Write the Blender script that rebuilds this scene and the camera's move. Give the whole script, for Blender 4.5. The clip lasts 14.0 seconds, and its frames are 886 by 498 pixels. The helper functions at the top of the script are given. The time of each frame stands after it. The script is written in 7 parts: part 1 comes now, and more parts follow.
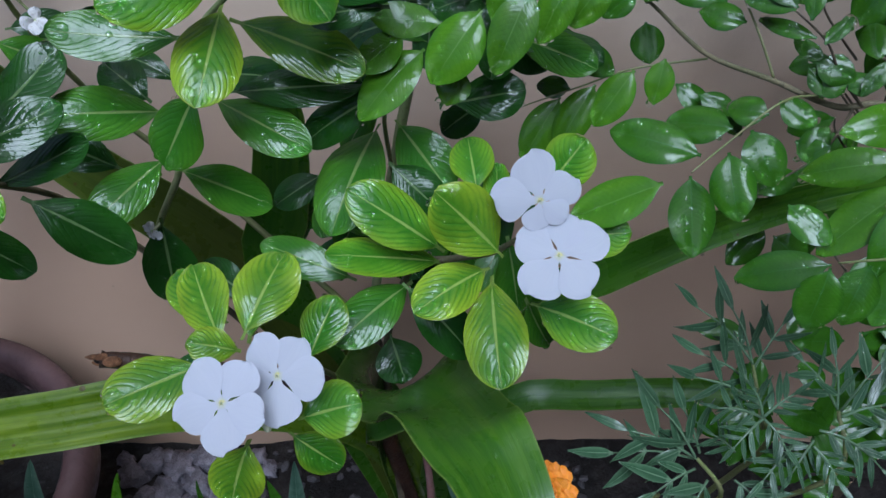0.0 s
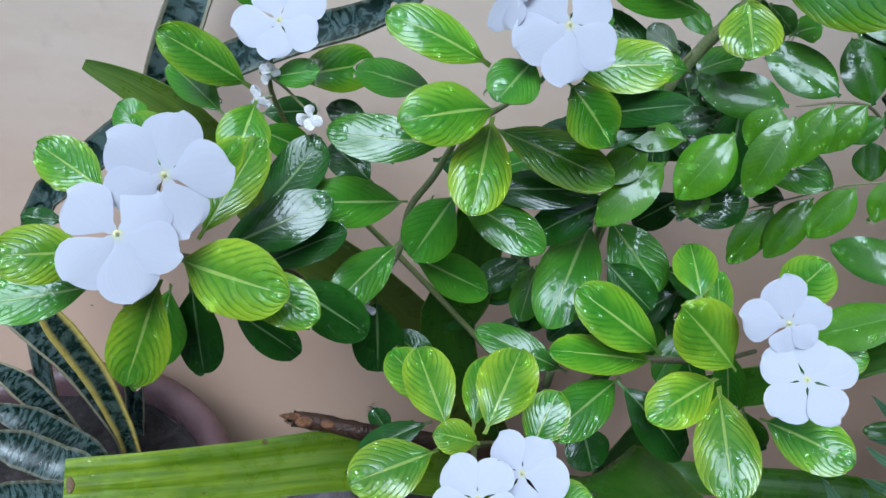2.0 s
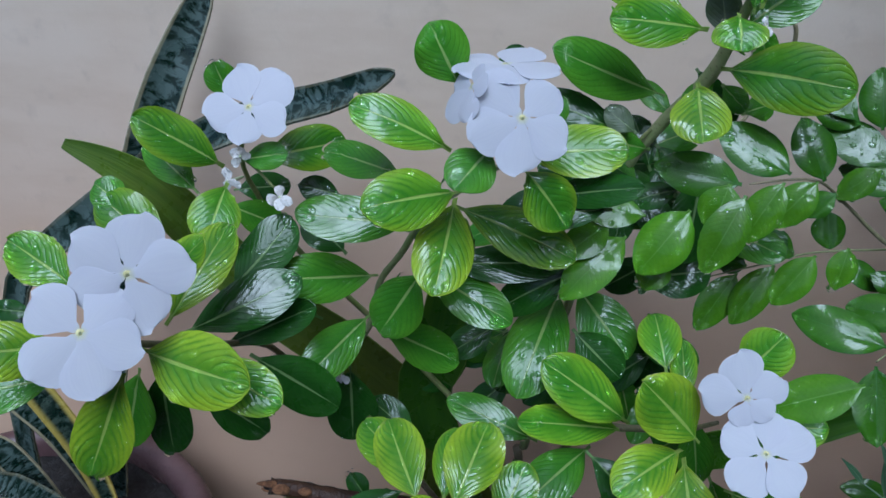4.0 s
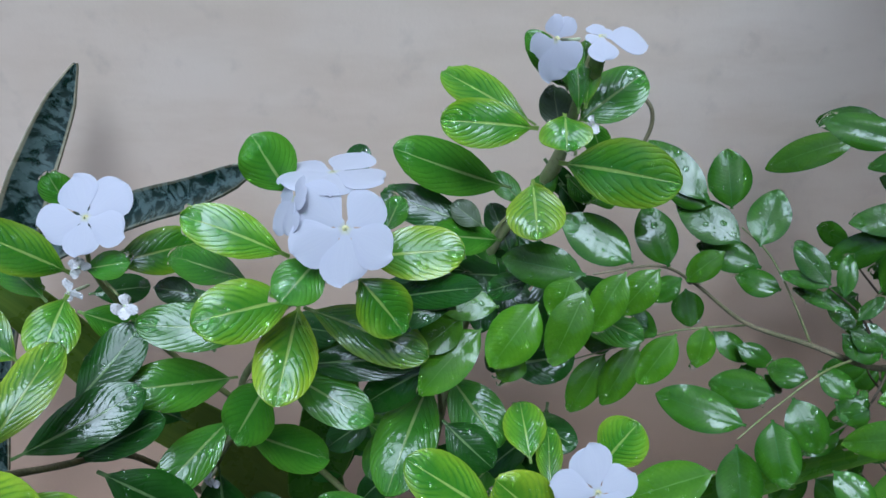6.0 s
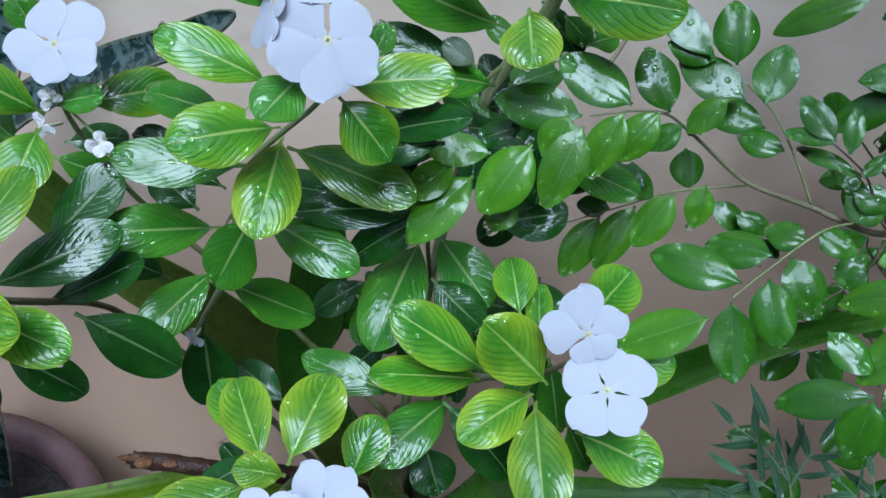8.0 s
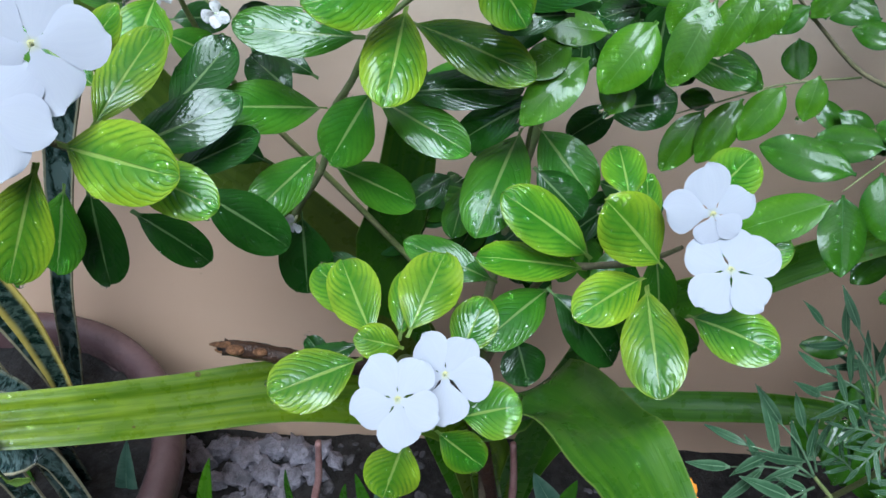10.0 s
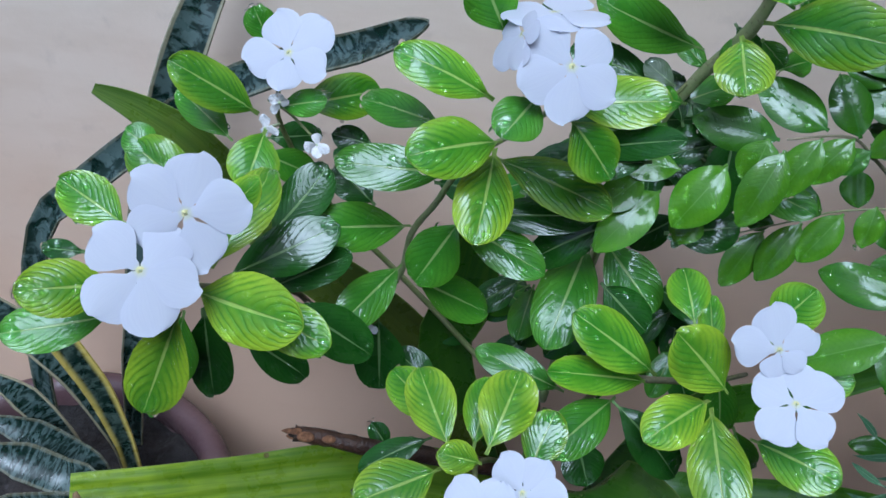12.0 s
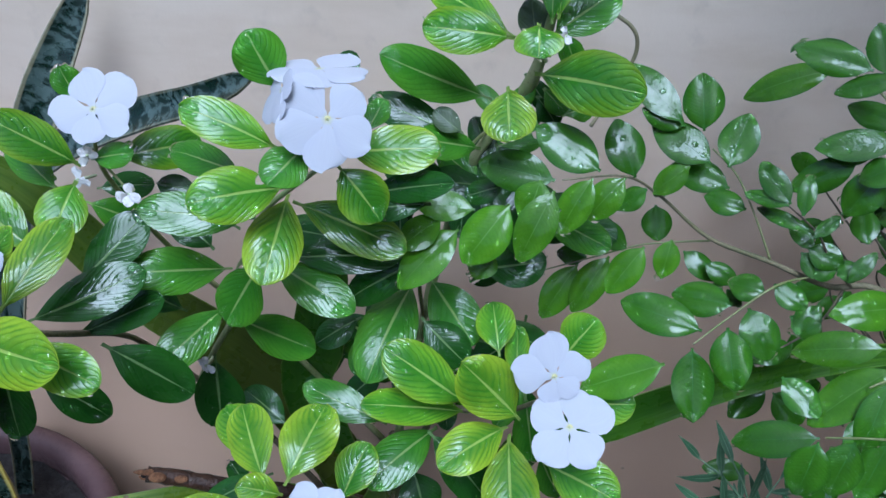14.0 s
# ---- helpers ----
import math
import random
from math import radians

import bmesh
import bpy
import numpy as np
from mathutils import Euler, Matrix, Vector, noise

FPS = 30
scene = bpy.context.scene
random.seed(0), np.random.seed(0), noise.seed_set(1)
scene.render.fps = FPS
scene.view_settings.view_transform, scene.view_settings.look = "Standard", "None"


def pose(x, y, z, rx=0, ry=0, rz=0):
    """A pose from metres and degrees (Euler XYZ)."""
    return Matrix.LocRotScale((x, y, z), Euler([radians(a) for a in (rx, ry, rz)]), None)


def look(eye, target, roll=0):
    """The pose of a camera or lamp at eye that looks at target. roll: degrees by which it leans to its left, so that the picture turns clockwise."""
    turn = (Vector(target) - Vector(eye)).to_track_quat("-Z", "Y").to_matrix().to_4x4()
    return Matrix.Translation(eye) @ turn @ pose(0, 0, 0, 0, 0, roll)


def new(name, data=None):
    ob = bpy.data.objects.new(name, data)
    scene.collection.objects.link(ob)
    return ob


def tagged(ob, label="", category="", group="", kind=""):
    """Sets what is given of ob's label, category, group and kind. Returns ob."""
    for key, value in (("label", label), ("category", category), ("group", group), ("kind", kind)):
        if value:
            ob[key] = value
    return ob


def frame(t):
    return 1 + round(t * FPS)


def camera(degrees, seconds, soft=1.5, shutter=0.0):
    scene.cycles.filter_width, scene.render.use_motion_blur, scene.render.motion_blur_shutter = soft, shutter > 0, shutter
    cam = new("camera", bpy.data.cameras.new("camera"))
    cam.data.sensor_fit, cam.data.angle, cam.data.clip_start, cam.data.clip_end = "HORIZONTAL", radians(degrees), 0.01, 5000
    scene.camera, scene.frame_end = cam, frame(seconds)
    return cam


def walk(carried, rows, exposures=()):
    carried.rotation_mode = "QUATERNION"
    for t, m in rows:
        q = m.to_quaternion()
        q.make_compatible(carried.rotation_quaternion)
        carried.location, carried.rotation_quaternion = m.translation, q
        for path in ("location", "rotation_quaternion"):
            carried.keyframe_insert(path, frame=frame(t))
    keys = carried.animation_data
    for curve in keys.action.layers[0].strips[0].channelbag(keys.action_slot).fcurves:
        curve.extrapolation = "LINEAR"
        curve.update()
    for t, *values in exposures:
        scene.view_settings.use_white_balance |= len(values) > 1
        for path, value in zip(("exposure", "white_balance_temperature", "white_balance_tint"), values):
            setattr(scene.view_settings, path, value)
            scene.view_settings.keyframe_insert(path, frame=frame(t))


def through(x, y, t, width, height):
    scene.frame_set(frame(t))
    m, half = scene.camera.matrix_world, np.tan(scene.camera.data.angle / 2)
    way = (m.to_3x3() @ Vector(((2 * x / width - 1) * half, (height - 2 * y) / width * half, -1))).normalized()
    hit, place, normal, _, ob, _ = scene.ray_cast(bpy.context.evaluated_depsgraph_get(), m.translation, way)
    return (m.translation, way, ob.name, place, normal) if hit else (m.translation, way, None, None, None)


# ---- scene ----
cam = camera(61.1, 14.0, soft=1.5)
METRES, EYE, TILT, LEAN, TURN = 0.56, 0.85, -42.0, 0.0, 0.0
ROWS = [
    (0.0, 0.0, 0.0, 0.0, 0.0, -0.0, -0.0),
    (0.5, -0.0532, -0.0071, 0.0036, 1.16, -0.14, -0.89),
    (1.0, -0.1085, -0.0321, 0.0089, 2.33, 0.22, -2.45),
    (1.5, -0.1377, -0.0329, 0.0342, 2.7, 1.55, -3.3),
    (2.0, -0.1783, -0.0375, 0.06, 4.15, 2.29, -4.25),
    (4.5, -0.122, -0.0574, 0.1165, 3.65, 5.76, -2.91),
    (5.0, -0.08, -0.0573, 0.1433, 2.16, 6.68, -1.86),
    (5.5, -0.0652, -0.0652, 0.1566, 1.57, 8.49, -1.17),
    (6.0, -0.0484, -0.0524, 0.1549, 0.72, 8.91, -0.64),
    (6.5, -0.0463, -0.0465, 0.1438, 0.61, 8.95, -0.88),
    (7.0, -0.0393, -0.0547, 0.1525, 0.52, 8.89, -1.04),
    (7.5, -0.0361, -0.0457, 0.1183, 0.48, 7.89, -1.02),
    (8.0, -0.0397, -0.012, 0.0654, 0.4, 4.28, -1.44),
    (10.5, -0.1627, -0.0097, -0.0004, 2.07, -0.2, -3.28),
    (11.0, -0.1884, -0.026, 0.0215, 2.78, 0.21, -3.87),
    (11.5, -0.2067, -0.0365, 0.045, 3.14, 0.71, -4.0),
    (12.0, -0.1923, -0.0632, 0.0828, 3.32, 2.41, -4.5),
    (12.5, -0.1455, -0.0866, 0.1121, 3.26, 4.92, -3.98),
    (13.0, -0.0681, -0.0936, 0.12, 2.67, 5.72, -3.19),
    (13.5, -0.0209, -0.0966, 0.1042, 1.78, 5.65, -2.61),
    (14.0, -0.0081, -0.1008, 0.0917, 1.53, 5.52, -2.92),
]
EXPOSURE = 0.50
KELVIN, TINT = 4880, 3
walk(cam, [(t, pose(0, 0, EYE, TILT, LEAN, TURN) @ pose(METRES * x, METRES * y, METRES * z, 90 + pitch, roll, yaw)) for t, x, y, z, yaw, pitch, roll in ROWS],
     [(t, EXPOSURE + d, KELVIN + k, TINT + g) for t, d, k, g in (
         (0.0, -0.60, 250, 5), (0.5, -0.32, 250, 0), (1.0, -0.01, 450, -5), (1.5, -0.05, 450, -5), (2.0, -0.14, 230, 1), (4.5, -0.62, 130, 3), (5.5, -0.41, 200, 3), (6.5, -0.37, 100, 2), (8.0, -0.21, 80, 0), (10.5, -0.01, 430, -2), (11.0, -0.05, 100, 2),
         (12.0, -0.25, 80, 3), (12.5, -0.60, 80, 5), (13.0, -0.38, 60, 4), (14.0, -0.20, 20, 4))])

# ---- light: bright overcast daylight, open sky behind and above the camera ----
world = bpy.data.worlds.new("overcast_sky")
scene.world = world
world.use_nodes = True
wn = world.node_tree.nodes
sky = wn.new("ShaderNodeTexSky")
sky.sky_type, sky.sun_disc = "NISHITA", False
SUN_UP, SUN_ROUND = 62.0, 177.0  # degrees: height, and compass turn seen from above
sky.sun_elevation, sky.sun_rotation = radians(SUN_UP), radians(SUN_ROUND)
sky.air_density, sky.dust_density, sky.ozone_density = 1.0, 5.0, 1.0
wn["Background"].inputs["Strength"].default_value = 0.088
world.node_tree.links.new(sky.outputs["Color"], wn["Background"].inputs["Color"])

sun = new("sun", bpy.data.lights.new("sun", "SUN"))
sun.data.energy, sun.data.angle, sun.data.color = 2.2, radians(31), (0.95, 0.975, 1.0)
way = Vector((math.sin(radians(SUN_ROUND)) * math.cos(radians(SUN_UP)), math.cos(radians(SUN_ROUND)) * math.cos(radians(SUN_UP)), math.sin(radians(SUN_UP))))
sun.matrix_world = look(way * 20, (0, 0, 0))

# ---- materials ----
class Nodes:
    """Short hand for building one node material."""

    def __init__(self, name):
        self.mat = bpy.data.materials.new(name)
        self.mat.use_nodes = True
        self.tree = self.mat.node_tree
        self.bsdf = self.tree.nodes["Principled BSDF"]
        self.out = self.tree.nodes["Material Output"]

    def put(self, socket, value):
        if isinstance(value, bpy.types.NodeSocket):
            self.tree.links.new(value, socket)
        else:
            socket.default_value = value

    def math(self, op, a, b=0.0, clamp=False):
        n = self.tree.nodes.new("ShaderNodeMath")
        n.operation, n.use_clamp = op, clamp
        self.put(n.inputs[0], a)
        self.put(n.inputs[1], b)
        return n.outputs[0]

    def step(self, v, lo, hi, a=0.0, b=1.0):
        n = self.tree.nodes.new("ShaderNodeMapRange")
        n.interpolation_type = "SMOOTHSTEP"
        for s, x in zip(n.inputs, (v, lo, hi, a, b)):
            self.put(s, x)
        return n.outputs[0]

    def mix(self, f, a, b, kind="MIX"):
        n = self.tree.nodes.new("ShaderNodeMix")
        n.data_type, n.blend_type = "RGBA", kind
        self.put(n.inputs[0], f)
        for s, x in ((n.inputs[6], a), (n.inputs[7], b)):
            self.put(s, x if isinstance(x, bpy.types.NodeSocket) else (*x, 1.0))
        return n.outputs[2]

    def where(self, what="Object"):
        return self.tree.nodes.new("ShaderNodeTexCoord").outputs[what]

    def noise(self, vector, scale, detail=3.0, rough=0.55, distort=0.0):
        n = self.tree.nodes.new("ShaderNodeTexNoise")
        self.put(n.inputs["Vector"], vector)
        for k, v in (("Scale", scale), ("Detail", detail), ("Roughness", rough), ("Distortion", distort)):
            n.inputs[k].default_value = v
        return n.outputs[0]

    def spots(self, vector, scale, kind="F1"):
        n = self.tree.nodes.new("ShaderNodeTexVoronoi")
        n.feature = kind
        self.put(n.inputs["Vector"], vector)
        n.inputs["Scale"].default_value = scale
        return n.outputs["Distance"]

    def uv(self):
        n = self.tree.nodes.new("ShaderNodeSeparateXYZ")
        self.put(n.inputs[0], self.where("UV"))
        return n.outputs[0], n.outputs[1]

    def chance(self):
        return self.tree.nodes.new("ShaderNodeObjectInfo").outputs["Random"]

    def bump(self, height, distance, strength=1.0, before=None):
        n = self.tree.nodes.new("ShaderNodeBump")
        self.put(n.inputs["Height"], height)
        n.inputs["Distance"].default_value, n.inputs["Strength"].default_value = distance, strength
        if before is not None:
            self.put(n.inputs["Normal"], before)
        return n.outputs[0]

    def hue(self, colour, value):
        n = self.tree.nodes.new("ShaderNodeHueSaturation")
        self.put(n.inputs["Color"], colour)
        self.put(n.inputs["Value"], value)
        return n.outputs[0]

    def finish(self, colour, rough=0.5, normal=None, spec=0.5, coat=0.0, coat_rough=0.1):
        b = self.bsdf.inputs
        self.put(b["Base Color"], colour if isinstance(colour, bpy.types.NodeSocket) else (*colour, 1.0))
        self.put(b["Roughness"], rough)
        b["Specular IOR Level"].default_value = spec
        self.put(b["Coat Weight"], coat)
        b["Coat Roughness"].default_value = coat_rough
        if normal is not None:
            self.put(b["Normal"], normal)
        return self.mat

    def glow_through(self, colour, share):
        """Lets some light through a thin blade."""
        t = self.tree.nodes.new("ShaderNodeBsdfTranslucent")
        self.put(t.inputs["Color"], colour)
        m = self.tree.nodes.new("ShaderNodeMixShader")
        m.inputs[0].default_value = share
        self.tree.links.new(self.bsdf.outputs[0], m.inputs[1])
        self.tree.links.new(t.outputs[0], m.inputs[2])
        self.tree.links.new(m.outputs[0], self.out.inputs[0])
        return self.mat


def leaf_material(name, blade, vein_zone, rib, edge, bands=11.0, sweep=4.6, contrast=0.8, rough=(0.07, 0.30), relief=0.00016, through=0.14, rib_width=0.06, pebbled=0.0003, wet=0.9):
    """A wet leaf blade: pale midrib, thin side veins that sweep to the tip, lighter flesh between them."""
    n = Nodes(name)
    u, v = n.uv()
    across = n.math("ABSOLUTE", n.math("SUBTRACT", n.math("MULTIPLY", v, 2.0), 1.0))
    place = n.where("Object")
    jig = n.math("MULTIPLY", n.chance(), 17.0)
    shift = n.tree.nodes.new("ShaderNodeVectorMath")
    n.put(shift.inputs[0], place)
    n.put(shift.inputs[1], jig)
    place = shift.outputs[0]
    soft = n.noise(place, 70.0, 3.0)
    wob = n.math("MULTIPLY", n.math("SUBTRACT", soft, 0.5), 1.3)
    bent = n.math("POWER", across, 1.5)
    q = n.math("ADD", n.math("SUBTRACT", n.math("MULTIPLY", u, bands), n.math("MULTIPLY", bent, sweep)), wob)
    wave = n.math("ABSOLUTE", n.math("SUBTRACT", n.math("MULTIPLY", n.math("FRACT", q), 2.0), 1.0))  # 1 on the vein
    vein = n.math("MULTIPLY", n.step(wave, 0.15, 1.05), n.step(n.noise(place, 60.0, 2.0), 0.35, 0.62, 0.2, 1.0))
    colour = n.mix(n.math("MULTIPLY", vein, contrast), blade, vein_zone)
    blotch = n.noise(place, 28.0, 3.0)
    colour = n.mix(n.step(blotch, 0.40, 0.68, 0.0, 0.7), colour, vein_zone)
    colour = n.mix(n.step(across, 0.05, 0.85, 0.75, 0.0), colour, vein_zone)
    colour = n.mix(n.step(across, 0.66, 0.99, 0.0, 0.65), colour, edge)
    width = n.step(u, 0.0, 1.0, rib_width * 1.6, rib_width * 0.4)
    on_rib = n.step(n.math("DIVIDE", across, width), 0.5, 1.15, 1.0, 0.0)
    on_rib = n.math("MAXIMUM", on_rib, n.step(u, 0.07, 0.13, 1.0, 0.0))
    colour = n.mix(n.math("MULTIPLY", on_rib, 0.8), colour, rib)
    grain = n.noise(place, 700.0, 2.0)
    colour = n.hue(colour, n.math("ADD", n.math("MULTIPLY", n.chance(), 0.40), n.math("ADD", n.math("MULTIPLY", grain, 0.30), 0.65)))
    swell = n.math("SUBTRACT", 1.0, n.math("POWER", wave, 3.0))
    height = n.math("SUBTRACT", n.math("MULTIPLY", swell, n.step(across, 0.02, 0.25)), n.math("MULTIPLY", on_rib, 1.0))
    normal = n.bump(height, relief)
    normal = n.bump(n.noise(place, 240.0, 2.0), pebbled, 1.0, normal)
    n.put(n.bsdf.inputs["Coat Normal"], n.bump(n.noise(place, 150.0, 3.0), pebbled * 1.3, 1.0, n.bump(height, relief * 0.33)))
    film = n.noise(place, 62.0, 3.0, 0.6, 0.6)
    r = n.step(film, 0.40, 0.60, rough[1] - 0.06, rough[1] + 0.10)
    n.finish(colour, r, normal, 0.12, n.step(film, 0.38, 0.62, wet, 0.45 * wet), rough[0])
    return n.glow_through(colour, through)


LEAF = {
    "young": leaf_material("young_leaf", (0.268, 0.415, 0.016), (0.053, 0.190, 0.009), (0.339, 0.465, 0.090), (0.299, 0.419, 0.016), 9, 4.0, 0.75, (0.05, 0.38), 0.00024),
    "fresh": leaf_material("fresh_leaf", (0.179, 0.380, 0.015), (0.039, 0.171, 0.008), (0.333, 0.475, 0.099), (0.227, 0.351, 0.013), 9, 4.0, 0.75, (0.05, 0.36), 0.00022),
    "green": leaf_material("green_leaf", (0.097, 0.276, 0.015), (0.043, 0.170, 0.010), (0.288, 0.417, 0.117), (0.079, 0.213, 0.010), 9, 4.0, 0.55, (0.05, 0.34), 0.00017),
    # darkest kind: old leaves, and inner leaves with their shade put into the colour
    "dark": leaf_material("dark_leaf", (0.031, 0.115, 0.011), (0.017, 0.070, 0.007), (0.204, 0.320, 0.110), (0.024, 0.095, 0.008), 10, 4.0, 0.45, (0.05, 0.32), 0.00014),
    "pale": leaf_material("leaf_underside", (0.080, 0.130, 0.045), (0.060, 0.105, 0.035), (0.18, 0.25, 0.10), (0.09, 0.14, 0.05), 9, 3.6, 0.5, (0.4, 0.6)),
    "silver": leaf_material("silvery_leaf", (0.13, 0.23, 0.16), (0.06, 0.14, 0.09), (0.22, 0.33, 0.22), (0.16, 0.25, 0.18), 12, 3.0, 0.3, (0.08, 0.3), 0.0001),
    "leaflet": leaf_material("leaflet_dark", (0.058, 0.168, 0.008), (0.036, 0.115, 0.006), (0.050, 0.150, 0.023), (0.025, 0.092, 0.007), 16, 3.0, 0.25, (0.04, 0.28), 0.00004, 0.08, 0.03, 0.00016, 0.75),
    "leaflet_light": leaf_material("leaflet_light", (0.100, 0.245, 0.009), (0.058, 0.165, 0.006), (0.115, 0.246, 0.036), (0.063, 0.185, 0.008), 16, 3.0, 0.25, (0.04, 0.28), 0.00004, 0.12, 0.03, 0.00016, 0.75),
}


def strap_material(name, low, high, blotch, wet=0.15):
    n = Nodes(name)
    u, v = n.uv()
    wide = n.math("SUBTRACT", v, 0.5)
    s = n.tree.nodes.new("ShaderNodeCombineXYZ")
    n.put(s.inputs[0], n.math("MULTIPLY", u, 1.6))
    n.put(s.inputs[1], n.math("MULTIPLY", v, 3.6))
    n.put(s.inputs[2], n.math("MULTIPLY", n.chance(), 20.0))
    streak = n.noise(s.outputs[0], 3.0, 3.0)
    fine = n.math("SINE", n.math("MULTIPLY", v, 190.0))
    colour = n.mix(n.step(streak, 0.32, 0.68), low, high)
    colour = n.mix(n.step(n.noise(n.where(), 14.0), 0.5, 0.75, 0.0, 0.6), colour, blotch)
    colour = n.mix(n.step(u, 0.35, 0.85, 0.7, 0.0), colour, blotch)
    colour = n.mix(n.step(n.math("ABSOLUTE", wide), 0.475, 0.5, 0.0, 0.6), colour, (0.20, 0.28, 0.05))
    colour = n.mix(n.step(n.spots(n.where(), 26.0), 0.05, 0.065, 0.8, 0.0), colour, (0.09, 0.05, 0.02))
    normal = n.bump(n.math("ADD", n.math("MULTIPLY", fine, 0.008), streak), 0.0006)
    n.put(n.bsdf.inputs["Coat Normal"], n.bump(n.noise(s.outputs[0], 5.0, 2.0), 0.0010))
    n.finish(colour, n.step(n.noise(n.where(), 70.0), 0.4, 0.65, 0.26, 0.42), normal, 0.4, wet, 0.10)
    return n.glow_through(colour, 0.12)


def snake_material(name, margin, inner, pale, fade):
    """Dark blade with pale cross bands and a cream-yellow margin, plainer on some leaves."""
    n = Nodes(name)
    u, v = n.uv()
    place = n.where()
    side = n.math("ABSOLUTE", n.math("SUBTRACT", n.math("MULTIPLY", v, 2.0), 1.0))
    s = n.tree.nodes.new("ShaderNodeCombineXYZ")
    n.put(s.inputs[0], n.math("MULTIPLY", u, 26.0))
    n.put(s.inputs[1], n.math("MULTIPLY", v, 1.3))
    n.put(s.inputs[2], n.math("MULTIPLY", n.chance(), 30.0))
    band = n.noise(s.outputs[0], 1.9, 4.0, 0.6, 0.6)
    colour = n.mix(n.step(band, 0.44, 0.58), (0.006, 0.019, 0.013), pale)
    colour = n.mix(n.step(n.math("ADD", side, n.math("MULTIPLY", n.noise(place, 30.0), 0.16)), inner, 0.98, 0.0, n.step(n.chance(), 0.25, 0.75, fade, 1.0)), colour, margin)
    normal = n.bump(band, 0.0004)
    return n.finish(colour, n.step(n.noise(place, 60.0), 0.4, 0.65, 0.2, 0.45), normal, 0.5)


def petal_material():
    n = Nodes("white_petal")
    u, v = n.uv()
    streak = n.tree.nodes.new("ShaderNodeCombineXYZ")
    n.put(streak.inputs[0], n.math("MULTIPLY", u, 1.0))
    n.put(streak.inputs[1], n.math("MULTIPLY", v, 22.0))
    n.put(streak.inputs[2], n.math("MULTIPLY", n.chance(), 40.0))
    lines = n.noise(streak.outputs[0], 1.6, 2.0)
    colour = n.mix(n.step(lines, 0.3, 0.7), (0.725, 0.735, 0.81), (0.745, 0.755, 0.825))
    colour = n.mix(n.step(u, 0.0, 0.11, 0.6, 0.0), colour, (0.76, 0.77, 0.50))
    normal = n.bump(lines, 0.00004)
    n.finish(colour, 0.6, normal, 0.3)
    return n.glow_through(colour, 0.42)


def simple(name, a, b, scale, rough=0.6, relief=0.001, second=None, spec=0.5):
    n = Nodes(name)
    p = n.where()
    big, small = n.noise(p, scale, 4.0), n.noise(p, scale * 9, 3.0)
    colour = n.mix(n.step(big, 0.35, 0.65), a, b)
    if second:
        colour = n.mix(n.step(small, 0.56, 0.70, 0.0, 0.8), colour, second)
    colour = n.hue(colour, n.math("ADD", n.math("MULTIPLY", n.chance(), 0.3), 0.85))
    return n.finish(colour, n.step(small, 0.3, 0.7, rough - 0.12, rough + 0.1), n.bump(n.math("ADD", big, small), relief), spec)


def wall_material():
    """Matt beige wall paint: faint trowel bands, stains, pits and specks."""
    n = Nodes("wall_paint")
    p = n.where()
    squash = n.tree.nodes.new("ShaderNodeMapping")
    n.put(squash.inputs[0], p)
    squash.inputs["Scale"].default_value = (1.0, 1.0, 3.5)
    broad, band = n.noise(p, 4.0, 4.0), n.noise(squash.outputs[0], 9.0, 4.0, 0.6)
    colour = n.mix(n.step(broad, 0.3, 0.7), (0.765, 0.632, 0.498), (0.830, 0.715, 0.592))
    colour = n.mix(n.step(band, 0.38, 0.70, 0.0, 0.5), colour, (0.695, 0.567, 0.435))
    colour = n.mix(n.step(n.noise(p, 38.0, 4.0), 0.55, 0.8, 0.0, 0.35), colour, (0.50, 0.42, 0.34))
    up = n.tree.nodes.new("ShaderNodeSeparateXYZ")
    n.put(up.inputs[0], p)
    low_tone = n.math("ADD", up.outputs[2], n.math("MULTIPLY", n.noise(p, 6.0, 4.0), 0.25))
    colour = n.mix(n.step(low_tone, 0.40, 0.92, 0.9, 0.0), colour, (0.70, 0.475, 0.325))  # browner towards the ground, with a ragged edge
    pit = n.step(n.spots(p, 13.0), 0.022, 0.036, 1.0, 0.0)
    pit = n.math("MULTIPLY", pit, n.step(n.noise(p, 11.0), 0.5, 0.6))
    colour = n.mix(n.math("MULTIPLY", pit, 0.75), colour, (0.16, 0.11, 0.08))
    h = n.math("ADD", n.math("MULTIPLY", n.noise(p, 190.0, 4.0, 0.7), 0.5), n.math("SUBTRACT", n.math("MULTIPLY", band, 0.3), pit))
    return n.finish(colour, 0.72, n.bump(h, 0.0005), 0.3)


def soil_material():
    n = Nodes("wet_soil")
    p = n.where()
    colour = n.mix(n.step(n.noise(p, 18.0, 5.0), 0.4, 0.65), (0.008, 0.006, 0.005), (0.024, 0.019, 0.017))
    colour = n.mix(n.step(n.noise(p, 130.0, 3.0), 0.62, 0.70), colour, (0.040, 0.035, 0.036))
    return n.finish(colour, n.step(n.noise(p, 60.0), 0.4, 0.6, 0.62, 0.92), n.bump(n.noise(p, 75.0, 5.0, 0.7), 0.008))


def water_material():
    n = Nodes("water")
    b = n.bsdf.inputs
    b["Base Color"].default_value = (1, 1, 1, 1)
    b["Transmission Weight"].default_value, b["IOR"].default_value, b["Roughness"].default_value = 1.0, 1.33, 0.0
    return n.mat


